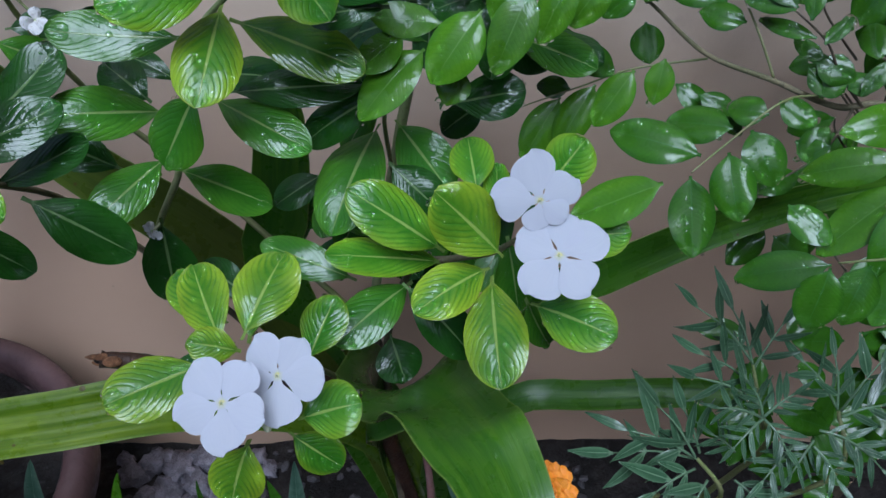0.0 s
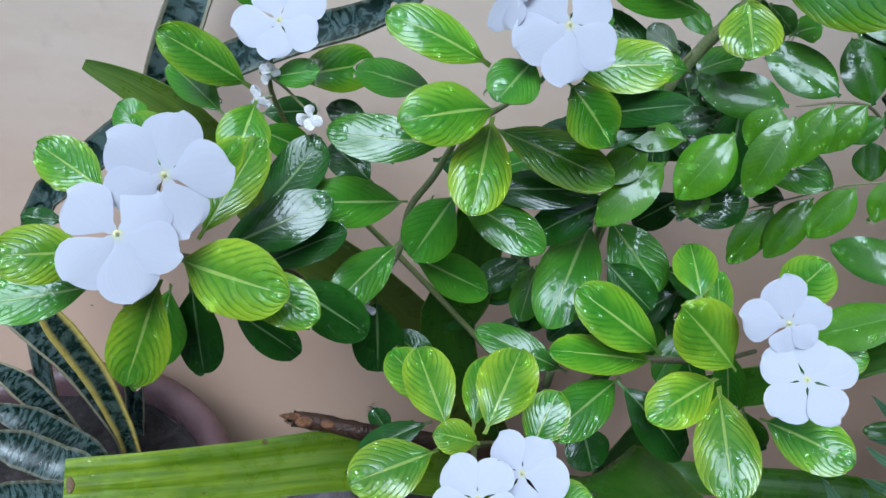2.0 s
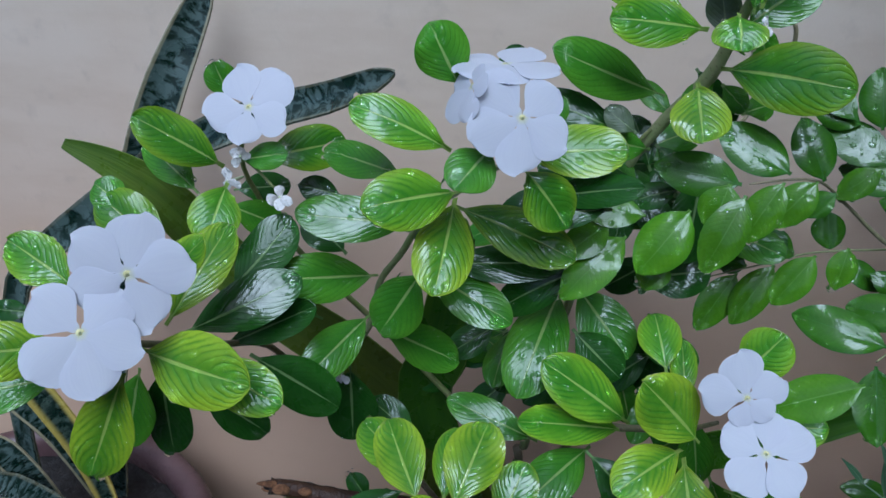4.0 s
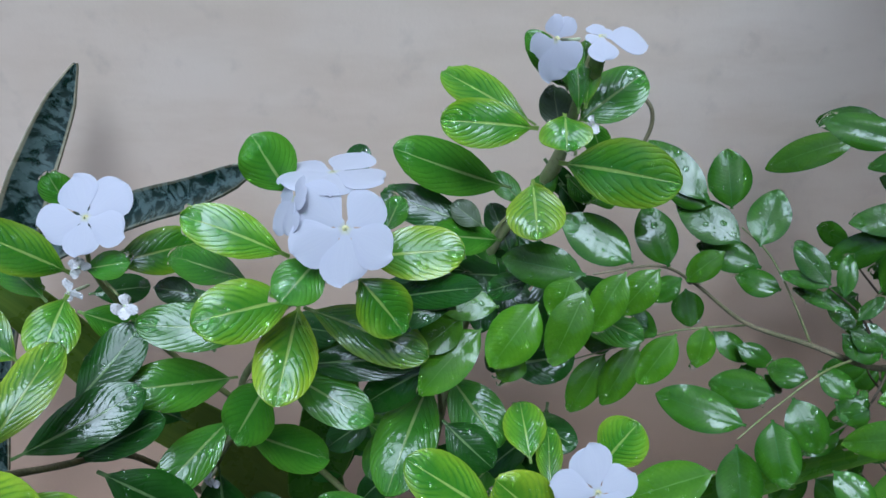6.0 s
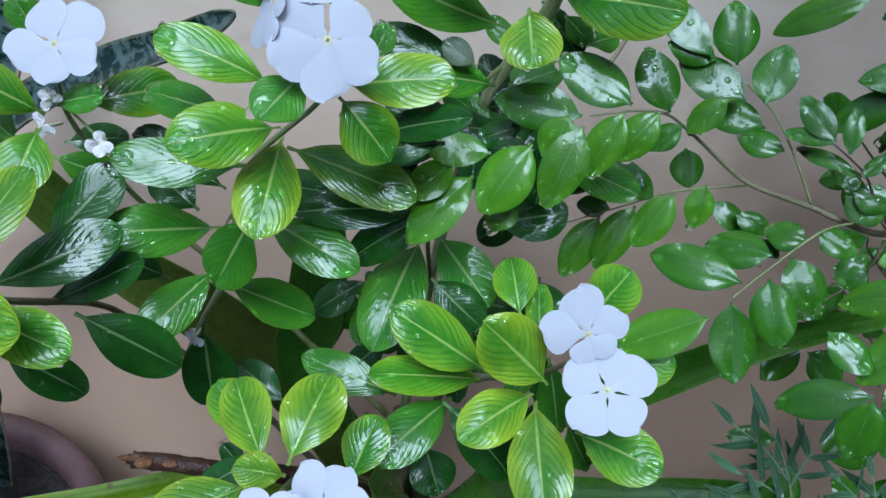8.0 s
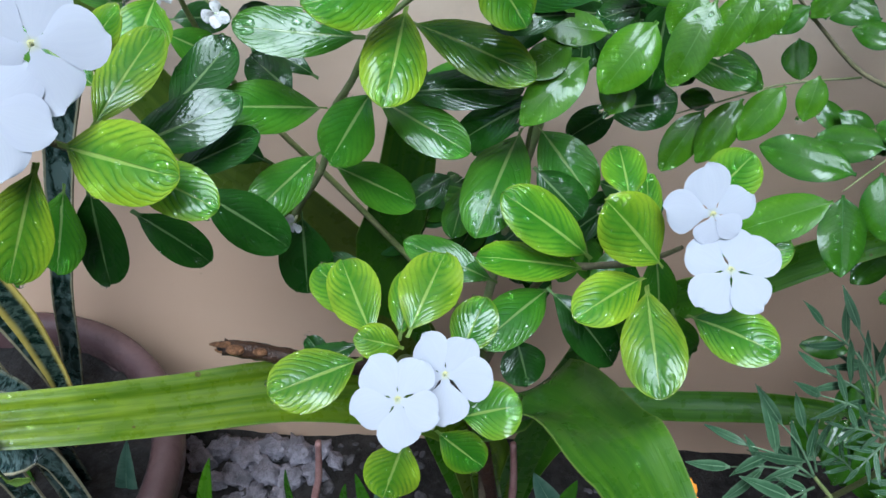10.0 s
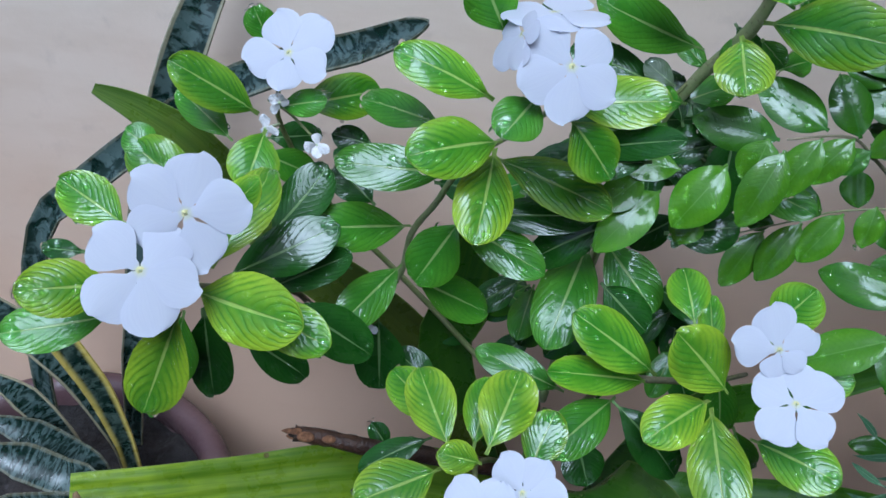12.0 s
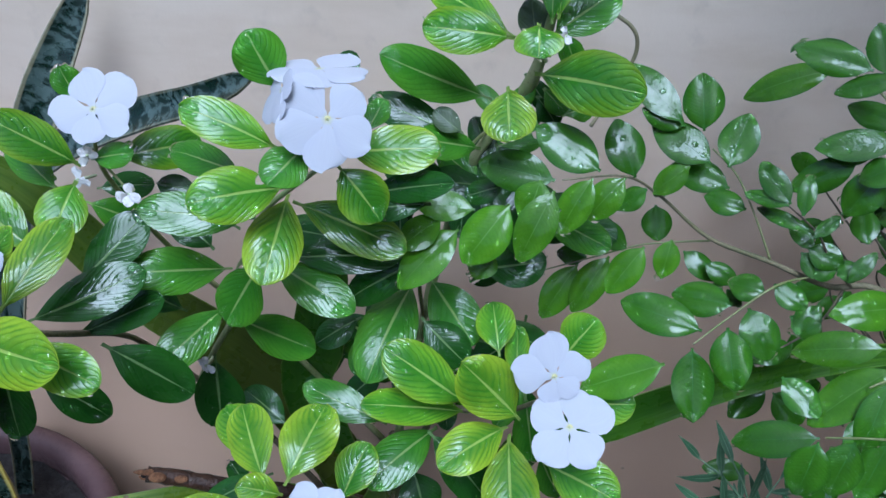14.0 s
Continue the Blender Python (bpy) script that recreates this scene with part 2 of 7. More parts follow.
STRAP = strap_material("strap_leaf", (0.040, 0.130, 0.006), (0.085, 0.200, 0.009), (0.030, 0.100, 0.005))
# yellow-green leaf; its paler streaks also paint in the wet sheen
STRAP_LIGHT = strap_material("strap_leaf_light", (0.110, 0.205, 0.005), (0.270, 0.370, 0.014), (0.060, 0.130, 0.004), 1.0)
# dull olive copy of strap_leaf, with shade put into its colour
STRAP_OLIVE = strap_material("strap_leaf_old", (0.062, 0.125, 0.012), (0.105, 0.170, 0.018), (0.075, 0.090, 0.015))
SNAKE = snake_material("banded_sword_leaf", (0.33, 0.30, 0.19), 0.90, (0.075, 0.110, 0.100), 0.25)
SNAKE_YELLOW = snake_material("yellow_edged_sword_leaf", (0.55, 0.44, 0.10), 0.52, (0.060, 0.090, 0.070), 1.0)
PETAL, WALL, SOIL, WATER = petal_material(), wall_material(), soil_material(), water_material()
STEM_GREEN = simple("green_stem", (0.17, 0.22, 0.06), (0.25, 0.26, 0.11), 60, 0.5, 0.0006, (0.12, 0.10, 0.05))
STEM_PALE = simple("pale_green_stem", (0.26, 0.33, 0.12), (0.36, 0.38, 0.19), 60, 0.5, 0.0006, (0.20, 0.20, 0.09))
STEM_PINK = simple("pinkish_stem", (0.34, 0.17, 0.16), (0.42, 0.24, 0.22), 60, 0.5, 0.0006, (0.22, 0.12, 0.10))
STEM_MID = simple("greenish_bark", (0.18, 0.17, 0.085), (0.25, 0.215, 0.125), 55, 0.6, 0.001, (0.12, 0.10, 0.06))
STEM_WOOD = simple("woody_stem", (0.10, 0.075, 0.045), (0.16, 0.13, 0.08), 50, 0.65, 0.0012, (0.06, 0.05, 0.03))
TWIG_BARK = simple("twig_bark", (0.035, 0.016, 0.010), (0.075, 0.034, 0.018), 45, 0.45, 0.0015, (0.03, 0.015, 0.01))
TWIG_WOOD = simple("broken_wood", (0.42, 0.20, 0.09), (0.16, 0.07, 0.03), 160, 0.6, 0.002, (0.05, 0.03, 0.02))
POT_CLAY = simple("pot_clay", (0.085, 0.046, 0.048), (0.125, 0.073, 0.073), 14, 0.5, 0.0008, (0.085, 0.05, 0.05))
EYE_YELLOW = simple("flower_eye", (0.72, 0.68, 0.32), (0.64, 0.64, 0.36), 300, 0.6, 0.0002)
TUBE_PALE = simple("flower_tube", (0.52, 0.60, 0.34), (0.62, 0.66, 0.46), 90, 0.6, 0.0002)
WITHERED = simple("withered_petal", (0.74, 0.72, 0.70), (0.82, 0.82, 0.83), 90, 0.6, 0.0008, (0.45, 0.40, 0.30))
FERNY = leaf_material("grey_green_blade", (0.088, 0.165, 0.082), (0.038, 0.090, 0.042), (0.16, 0.25, 0.14), (0.115, 0.19, 0.105), 9, 4.0, 0.5, (0.06, 0.30), 0.0001, 0.06, 0.10, 0.0002, 1.0)
ORANGE = simple("orange_petal", (0.80, 0.23, 0.008), (0.90, 0.34, 0.012), 60, 0.6, 0.0005)
SHRIVEL = simple("dry_leaf", (0.20, 0.13, 0.05), (0.13, 0.08, 0.035), 50, 0.6, 0.001)
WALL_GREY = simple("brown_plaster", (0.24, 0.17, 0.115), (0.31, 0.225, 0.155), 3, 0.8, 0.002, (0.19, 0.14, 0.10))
# dark plaster for the added side wall, so that it bounces little light
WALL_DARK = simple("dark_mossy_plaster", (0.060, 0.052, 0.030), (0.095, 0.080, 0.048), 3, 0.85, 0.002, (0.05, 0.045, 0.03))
STONE = simple("pale_wet_stone", (0.15, 0.135, 0.155), (0.34, 0.31, 0.36), 40, 0.35, 0.003, (0.10, 0.085, 0.09))
PEBBLE = simple("pebble_grey", (0.045, 0.04, 0.042), (0.11, 0.10, 0.108), 60, 0.6, 0.001, (0.09, 0.08, 0.08))

# ---- building helpers ----
def part(name, bm, material, parent, label="", smooth=True):
    """Links a bmesh as one mesh object under a thing or part."""
    me = bpy.data.meshes.new(name)
    bm.normal_update()
    bm.to_mesh(me)
    bm.free()
    if smooth:
        me.shade_smooth()
    me.materials.append(material)
    ob = new(name, me)
    ob.parent = parent
    return tagged(ob, label)


def empty(name, place, label, category, group="", kind=""):
    ob = new(name)
    ob.empty_display_size = 0.02
    ob.location = place
    bpy.context.view_layer.update()
    return tagged(ob, label, category, group, kind)


def settle(ob, parent):
    """Parents ob, whose mesh is in world metres, without moving it."""
    ob.parent = parent
    ob.matrix_parent_inverse = Matrix.Translation(-parent.location)
    return ob




def frame_of(base, tip, facing):
    """Axes of a blade: y from base to tip, z as near to facing as can be."""
    b, t = Vector(base), Vector(tip)
    y = (t - b).normalized()
    x = y.cross(Vector(facing)).normalized()
    z = x.cross(y).normalized()
    return Matrix(((x.x, y.x, z.x, b.x), (x.y, y.y, z.y, b.y), (x.z, y.z, z.z, b.z), (0, 0, 0, 1))), (t - b).length


def outline(kind, s):
    """Half width of a blade at s (0 base .. 1 tip), 1 at its widest."""
    s = min(max(s, 0.0), 1.0)
    if kind == "paddle":  # broad and blunt, widest past the middle
        return math.sin(0.5 * math.pi * s / 0.52) ** 0.8 if s < 0.52 else max(1 - ((s - 0.52) / 0.48) ** 2.4, 0.0) ** 0.56
    if kind == "lance":  # narrow, drawn out to a point
        return (s ** 0.60 * (1 - s) ** 1.05) / 0.3515
    return (s ** 0.68 * (1 - s) ** 0.76) / 0.3687  # pointed at both ends


def blade(kind, length, width, bend, fold, twist, rnd, petiole=0.06, wave=0.0):
    """The surface of a leaf as a function of u (along) and v (-1 .. 1 across), in its own axes."""
    ph, ph2 = rnd.uniform(0, 6.3), rnd.uniform(0, 6.3)
    skew = rnd.uniform(-0.06, 0.06)

    def at(u, v):
        s = (u - petiole) / (1 - petiole)
        h = 0.5 * width * max(outline(kind, s), 0.0) if s > 0 else 0.0
        h = max(h, 0.0009 * (1.0 - 0.6 * u) if u < 0.97 else 0.0)
        x = v * h
        z = bend * length * 4 * u * (1 - u) + fold * abs(x) - 1.35 * fold * x * x / max(0.5 * width, 1e-4)
        z += twist * x * (u - 0.3)
        z += wave * width * (0.5 * math.sin(7 * u + ph + 1.5 * v) * abs(v) + 0.25 * math.sin(13 * u + ph2) * v * v)
        return Vector((x + skew * length * u * (1 - u), u * length, z))

    return at


def blade_mesh(at, rows=16, cols=8, thick=0.00035):
    bm = bmesh.new()
    uv = bm.loops.layers.uv.new("UVMap")
    top, low, where = [], [], {}
    us = [0.5 - 0.5 * math.cos(math.pi * i / rows) for i in range(rows + 1)]
    for u in us:
        a, b = [], []
        for j in range(cols + 1):
            v = -1 + 2 * j / cols
            p = at(u, v)
            q = bm.verts.new(p)
            e = 0.004
            side = (at(u, min(v + e, 1)) - at(u, max(v - e, -1))).cross(at(min(u + e, 1), v) - at(max(u - e, 0), v))
            r = bm.verts.new(p - (side.normalized() if side.length > 1e-12 else Vector((0, 0, 1))) * thick)
            where[q] = where[r] = (u, (v + 1) / 2)
            a.append(q)
            b.append(r)
        top.append(a)
        low.append(b)
    for i in range(rows):
        for j in range(cols):
            bm.faces.new((top[i][j], top[i][j + 1], top[i + 1][j + 1], top[i + 1][j]))
            bm.faces.new((low[i][j + 1], low[i][j], low[i + 1][j], low[i + 1][j + 1]))
    for i in range(rows):
        for f in (bm.faces.new((top[i + 1][0], low[i + 1][0], low[i][0], top[i][0])), bm.faces.new((top[i][cols], low[i][cols], low[i + 1][cols], top[i + 1][cols]))):
            for e in f.edges:
                e.smooth = False
    for f in bm.faces:
        for l in f.loops:
            l[uv].uv = where[l.vert]
    return bm


DROPS = {}


def scatter_drops(key, at, m, count, rnd, big=1.0):
    """Remembers water drops that lie on a blade, for one mesh of drops a plant."""
    for _ in range(count):
        u, v = rnd.uniform(0.15, 0.97), rnd.uniform(-0.9, 0.9)
        if rnd.random() < 0.3:
            u = rnd.uniform(0.82, 0.97)
        p, e = at(u, v), 0.01
        n = (at(u, min(v + e, 1)) - at(u, v - e)).cross(at(min(u + e, 1), v) - at(u - e, v)).normalized()
        r = big * (0.0006 + 0.0018 * rnd.random() ** 3.0)
        DROPS.setdefault(key, []).append((m @ p, (m.to_3x3() @ n).normalized(), r, rnd.uniform(0.85, 1.5), rnd.uniform(0, 6.3)))


def pool_water(key, at, m, rnd):
    """One or two flat beads of water held at a leaf's tip."""
    for _ in range(rnd.randint(1, 2)):
        u, v = rnd.uniform(0.86, 0.95), rnd.uniform(-0.5, 0.5)
        p, e = at(u, v), 0.01
        n = (at(u, v + e) - at(u, v - e)).cross(at(u + e, v) - at(u - e, v)).normalized()
        DROPS.setdefault(key, []).append((m @ p, (m.to_3x3() @ n).normalized(), rnd.uniform(0.0018, 0.0036), rnd.uniform(1.0, 2.1), rnd.uniform(0, 6.3)))


def drops_mesh(items):
    """Low domes of water, all in one mesh."""
    verts, faces = [], []
    rings = ((1.0, -0.1), (0.90, 0.36), (0.55, 0.66))
    for p, n, r, stretch, turn in items:
        a = n.orthogonal().normalized()
        b = n.cross(a)
        a, b = a * math.cos(turn) + b * math.sin(turn), b * math.cos(turn) - a * math.sin(turn)
        k = len(verts)
        for rad, h in rings:
            for i in range(8):
                c = 2 * math.pi * i / 8
                verts.append(p + r * (rad * (stretch * math.cos(c) * a + math.sin(c) * b) + h * n))
        verts.append(p + r * 0.76 * n)
        for g in range(2):
            for i in range(8):
                j = (i + 1) % 8
                faces.append((k + 8 * g + i, k + 8 * g + j, k + 8 * g + 8 + j, k + 8 * g + 8 + i))
        for i in range(8):
            faces.append((k + 16 + i, k + 16 + (i + 1) % 8, k + 24))
    me = bpy.data.meshes.new("rain_water")
    me.from_pydata([tuple(v) for v in verts], [], faces)
    me.shade_smooth()
    me.materials.append(WATER)
    return me


def tube_mesh(points, radii, sides=8, knots=6, rough=0.0, rnd=None):
    """A round stem through the points, smoothed, tapering from radius to radius, capped."""
    pts = [Vector(p) for p in points]
    path, rad = [], []
    for i in range(len(pts) - 1):
        p0, p1, p2, p3 = pts[max(i - 1, 0)], pts[i], pts[i + 1], pts[min(i + 2, len(pts) - 1)]
        for k in range(knots):
            s = k / knots
            path.append(0.5 * ((2 * p1) + (p2 - p0) * s + (2 * p0 - 5 * p1 + 4 * p2 - p3) * s * s + (3 * p1 - p0 - 3 * p2 + p3) * s ** 3))
            rad.append(radii[i] + (radii[i + 1] - radii[i]) * s)
    path.append(pts[-1])
    rad.append(radii[-1])
    bm = bmesh.new()
    uv = bm.loops.layers.uv.new("UVMap")
    side = None
    rings = []
    for i, p in enumerate(path):
        d = (path[min(i + 1, len(path) - 1)] - path[max(i - 1, 0)]).normalized()
        side = d.orthogonal().normalized() if side is None else (side - d * side.dot(d)).normalized()
        up = d.cross(side)
        ring = []
        for j in range(sides):
            a = 2 * math.pi * j / sides
            r = rad[i] * (1 + (rnd.uniform(-rough, rough) if rnd else 0))
            ring.append(bm.verts.new(p + r * (math.cos(a) * side + math.sin(a) * up)))
        rings.append(ring)
    for i in range(len(rings) - 1):
        for j in range(sides):
            bm.faces.new((rings[i][j], rings[i][(j + 1) % sides], rings[i + 1][(j + 1) % sides], rings[i + 1][j]))
    bm.faces.new(rings[0][::-1])
    bm.faces.new(rings[-1])
    return bm


def stem(plant, name, points, radii, material, rough=0.06, label=""):
    ob = part(name, tube_mesh(points, [0.75 * r for r in radii], 8, 6, rough, random.Random(len(points))), material, None, label)
    return settle(ob, plant)


COUNT = {}


def leaf(plant, kind, base, tip, width, facing, bend=0.05, fold=0.18, drops=10):
    """One leaf of a plant: base and tip in metres, its width, and the way its upper face looks."""
    COUNT[plant.name] = COUNT.get(plant.name, 0) + 1
    rnd = random.Random(1000 * len(plant.name) + COUNT[plant.name])
    pointed = kind.startswith("leaflet")
    tip = Vector(base).lerp(Vector(tip), 1.03)
    width *= 1.08
    m, length = frame_of(base, tip, facing)
    at = blade("pointed" if pointed else "paddle", length, width, bend + rnd.uniform(-0.03, 0.03), fold * rnd.uniform(0.6, 1.4), rnd.uniform(-0.2, 0.2), rnd,
               0.05 if pointed else 0.09, 0.06 if pointed else 0.08)
    ob = part("leaflet" if pointed else "leaf", blade_mesh(at), LEAF[kind], plant)
    ob.matrix_parent_inverse = Matrix.Translation(-plant.location)
    ob.matrix_basis = m
    if rnd.random() < 0.85:
        pool_water(plant.name, at, m, rnd)
    scatter_drops(plant.name, at, m, int(2.8 * drops) + rnd.randint(-4, 6), rnd)
    return ob


def petal_mesh(length, width, lift, curl, lean, rnd, rows=12, cols=8):
    """A broad wedge-shaped petal with a blunt, slightly lopsided end, running out along y."""
    ph, off = rnd.uniform(0, 6.3), rnd.uniform(0.05, 0.45)

    def at(u, v):
        s = 0.035 + 0.965 * u
        h = 0.5 * width * (max(math.sin(0.5 * math.pi * s / 0.62) ** 1.8, min(1.75 * s, 0.2)) if s < 0.62 else max(1 - ((s - 0.62) / 0.382) ** 2.0, 0.0) ** 0.5)
        h *= 1 + 0.05 * math.sin(4 * s + ph) * v
        y = length * s + 0.13 * length * off * v * s * s
        z = lift * length * math.sin(1.6 * s) - curl * length * s * s + lean * v * h
        z += 0.012 * length * math.sin(4 * v + ph) * s * s + 0.015 * length * math.sin(3 * s + ph) * v * s - 0.08 * h * v * v
        return Vector((v * h + 0.03 * length * off * s, y, z))

    return blade_mesh(at, rows, cols, 0.00025)


def flower(plant, centre, facing, petals, tube=0.02, droop=0.0, label="", drops=0):
    """A five-petalled flower: petals are (degrees round from the flower's x axis, length)."""
    rnd = random.Random(int(abs(centre[0]) * 1e5) + int(centre[2] * 1e4))
    c, z = Vector(centre), Vector(facing).normalized()
    x = Vector((0, 0, 1)).cross(z)
    x = (Vector((1, 0, 0)) if x.length < 0.2 else x).normalized()
    x = (x - z * x.dot(z)).normalized()
    y = z.cross(x)
    m = Matrix(((x.x, y.x, z.x, c.x), (x.y, y.y, z.y, c.y), (x.z, y.z, z.z, c.z), (0, 0, 0, 1)))
    head = new("flower")
    head.empty_display_size = 0.01
    head.parent = plant
    head.matrix_parent_inverse = Matrix.Translation(-plant.location)
    head.matrix_basis = m
    tagged(head, label)
    for i, (angle, length) in enumerate(petals):
        gap = [((petals[(i + k) % 5][0] - angle + 180) % 360) - 180 for k in (-1, 1)]
        wide = length * min(max(0.64 + 0.29 * sum(abs(g) for g in gap) / 144, 0.84), 0.98)
        bm = petal_mesh(length, wide, 0.02, 0.03 + droop + rnd.uniform(-0.02, 0.03), 0.035, rnd)
        p = part("petal", bm, PETAL, head)
        p.matrix_basis = pose(0, 0, 0.0003 * i, 0, 0, angle - 90)
    bm = bmesh.new()
    bmesh.ops.create_cone(bm, cap_ends=False, segments=10, radius1=0.0009, radius2=0.0005, depth=0.0006)
    bmesh.ops.create_cone(bm, cap_ends=False, segments=10, radius1=0.0017, radius2=0.0009, depth=0.0003)
    eye = part("eye", bm, EYE_YELLOW, head, "small yellow eye")
    eye.matrix_basis = pose(0, 0, 0.0007)
    t = part("tube", tube_mesh([(0, 0, 0), (0.0004, 0, -0.5 * tube), (0, 0.001, -tube)], [0.0007, 0.0013, 0.0009], 8, 4), TUBE_PALE, head, "pale green flower tube")
    t.matrix_basis = Matrix.Identity(4)
    flat = lambda u, v: Vector((0.016 * v * 1.1, 0.030 * (u - 0.5), 0.0012))
    scatter_drops(plant.name, flat, m, drops, rnd, 0.8)
    return head


def ribbon(thing, name, points, widths, material, facing=(0, -0.6, 0.8), trough=0.12, label="", rows=30, cols=10, tip=0.0, thick=0.0009, twist=(0, 0), ridge=0.0):
    """A long strap leaf through the points, with a width at each, hollowed along its middle."""
    pts = [Vector(p) for p in points]
    k = len(pts) - 1

    def along(u):
        f = min(u * k, k - 1e-6)
        i, s = int(f), f - int(f)
        p0, p1, p2, p3 = pts[max(i - 1, 0)], pts[i], pts[i + 1], pts[min(i + 2, k)]
        p = 0.5 * ((2 * p1) + (p2 - p0) * s + (2 * p0 - 5 * p1 + 4 * p2 - p3) * s * s + (3 * p1 - p0 - 3 * p2 + p3) * s ** 3)
        return p, widths[i] + (widths[i + 1] - widths[i]) * s

    rnd = random.Random(int(1e4 * abs(pts[0].x)))
    ph = rnd.uniform(0, 6)

    def at(u, v):
        p, w = along(u)
        d = (along(min(u + 0.01, 1))[0] - along(max(u - 0.01, 0))[0]).normalized()
        x = d.cross(Vector(facing)).normalized()
        z = x.cross(d).normalized()
        a = radians(twist[0] + (twist[1] - twist[0]) * u)
        x, z = x * math.cos(a) + z * math.sin(a), z * math.cos(a) - x * math.sin(a)
        h = 0.5 * w * (1.0 if tip == 0 else min(1.0, (max(1 - u, 0.0) / tip) ** 0.6))
        return p + x * (v * h) + z * (trough * h * (v * v - 0.4) + 0.03 * w * math.sin(9 * u + ph + v) * abs(v) + ridge * w * math.cos(9.4 * v))

    ob = part(name, blade_mesh(at, rows, cols, thick), material, None, label)
    settle(ob, thing)
    return ob, at


def lathe(profile, segments=48, wobble=0.0):
    """A turned body from (radius, height) pairs."""
    bm = bmesh.new()
    rnd = random.Random(7)
    rings = []
    for r, h in profile:
        rings.append([bm.verts.new((r * math.cos(2 * math.pi * i / segments) * (1 + wobble * math.sin(3 * 2 * math.pi * i / segments)), r * math.sin(2 * math.pi * i / segments), h)) for i in range(segments)])
    for a, b in zip(rings, rings[1:]):
        for i in range(segments):
            bm.faces.new((a[i], a[(i + 1) % segments], b[(i + 1) % segments], b[i]))
    return bm


# ---- setting: ground, wall ----
def ground():
    """One sheet of soil from the foot of the wall to the horizon, lumpy near the pots."""
    bm = bmesh.new()
    xs = [-400, -60, -8, -2] + [-1.2 + 0.03 * i for i in range(81)] + [2, 8, 60, 400]
    ys = [-400, -60, -8, -2, -0.8, -0.4] + [-0.1 + 0.03 * i for i in range(26)] + [1.2, 8, 60, 400]
    grid = []
    for y in ys:
        row = []
        for x in xs:
            near = 1.0 if abs(x) < 1.3 and -0.5 < y < 0.7 else 0.0
            z = -0.05 + near * (0.018 * noise.noise((x * 9, y * 9, 0)) + 0.010 * noise.noise((x * 31, y * 31, 2)))
            row.append(bm.verts.new((x, y, z)))
        grid.append(row)
    for a, b in zip(grid, grid[1:]):
        for i in range(len(xs) - 1):
            bm.faces.new((a[i], a[i + 1], b[i + 1], b[i]))
    return tagged(part("ground", bm, SOIL, None), "dark wet garden soil with gravel and litter", "ground", kind="structure")


def wall():
    bm = bmesh.new()
    bmesh.ops.create_cube(bm, size=1.0, matrix=Matrix.Translation((0, 0.70, 1.15)) @ Matrix.Diagonal((7.0, 0.20, 2.5, 1)))
    bmesh.ops.bevel(bm, geom=bm.edges[:], offset=0.008, segments=2, affect="EDGES")
    return tagged(part("wall_back", bm, WALL, None, smooth=False), "beige painted plaster wall, stained and speckled", "wall", kind="structure")


def sky_cutoff_wall():
    """An unseen plain wall added behind the camera to cut off the low sky."""
    bm = bmesh.new()
    bmesh.ops.create_cube(bm, size=1.0, matrix=Matrix.Translation((0, -1.97, 0.70)) @ Matrix.Diagonal((9.0, 0.20, 1.6, 1)))
    bmesh.ops.bevel(bm, geom=bm.edges[:], offset=0.008, segments=2, affect="EDGES")
    return tagged(part("wall_house", bm, WALL_GREY, None, smooth=False), "plain weathered brown plaster wall, unseen, added to cut off low sky", "wall", kind="structure")


def side_shade_wall():
    """An unseen dark wall past the shrub, added to shade the right side."""
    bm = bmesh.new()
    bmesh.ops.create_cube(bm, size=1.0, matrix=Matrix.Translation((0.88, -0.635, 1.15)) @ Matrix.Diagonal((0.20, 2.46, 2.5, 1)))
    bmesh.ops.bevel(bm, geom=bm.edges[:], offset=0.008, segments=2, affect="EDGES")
    return tagged(part("wall_side", bm, WALL_DARK, None, smooth=False), "plain dark plaster wall, unseen, added to shade the right side", "wall", kind="structure")


ground()
wall()
side_shade_wall()
sky_cutoff_wall()

# ---- the two leafy plants ----
periwinkle = empty("periwinkle", (-0.035, 0.40, -0.03), "periwinkle plant with white flowers and wet green leaves", "plant")
shrub = empty("curry_leaf_shrub", (0.42, 0.44, -0.05), "leafy shrub with small glossy dark green leaflets", "shrub")
# leaves: middle flowers
leaf(periwinkle, "green", (-0.1077, 0.3571, 0.7558), (-0.1219, 0.3586, 0.7857), 0.0256, (0.04, -0.76, 0.65), 0.05, 0.25, 11)
leaf(periwinkle, "fresh", (-0.1111, 0.3546, 0.7208), (-0.1612, 0.3545, 0.7445), 0.0234, (0.02, -0.71, 0.71), 0.08, 0.20, 14)
leaf(periwinkle, "green", (-0.0896, 0.3314, 0.7373), (-0.1055, 0.3092, 0.7268), 0.0229, (0.09, -0.61, 0.79), 0.03, 0.21, 11)
leaf(periwinkle, "fresh", (-0.0740, 0.3302, 0.7274), (-0.0518, 0.3204, 0.7015), 0.0260, (0.17, -0.73, 0.66), 0.05, 0.20, 14)
leaf(periwinkle, "young", (-0.0754, 0.3528, 0.7226), (-0.0229, 0.3542, 0.7265), 0.0273, (-0.06, -0.66, 0.75), 0.02, 0.06, 13)
leaf(periwinkle, "green", (0.0015, 0.4113, 0.6962), (-0.0392, 0.3971, 0.7088), 0.0201, (-0.05, -0.74, 0.67), 0.08, 0.18, 11)
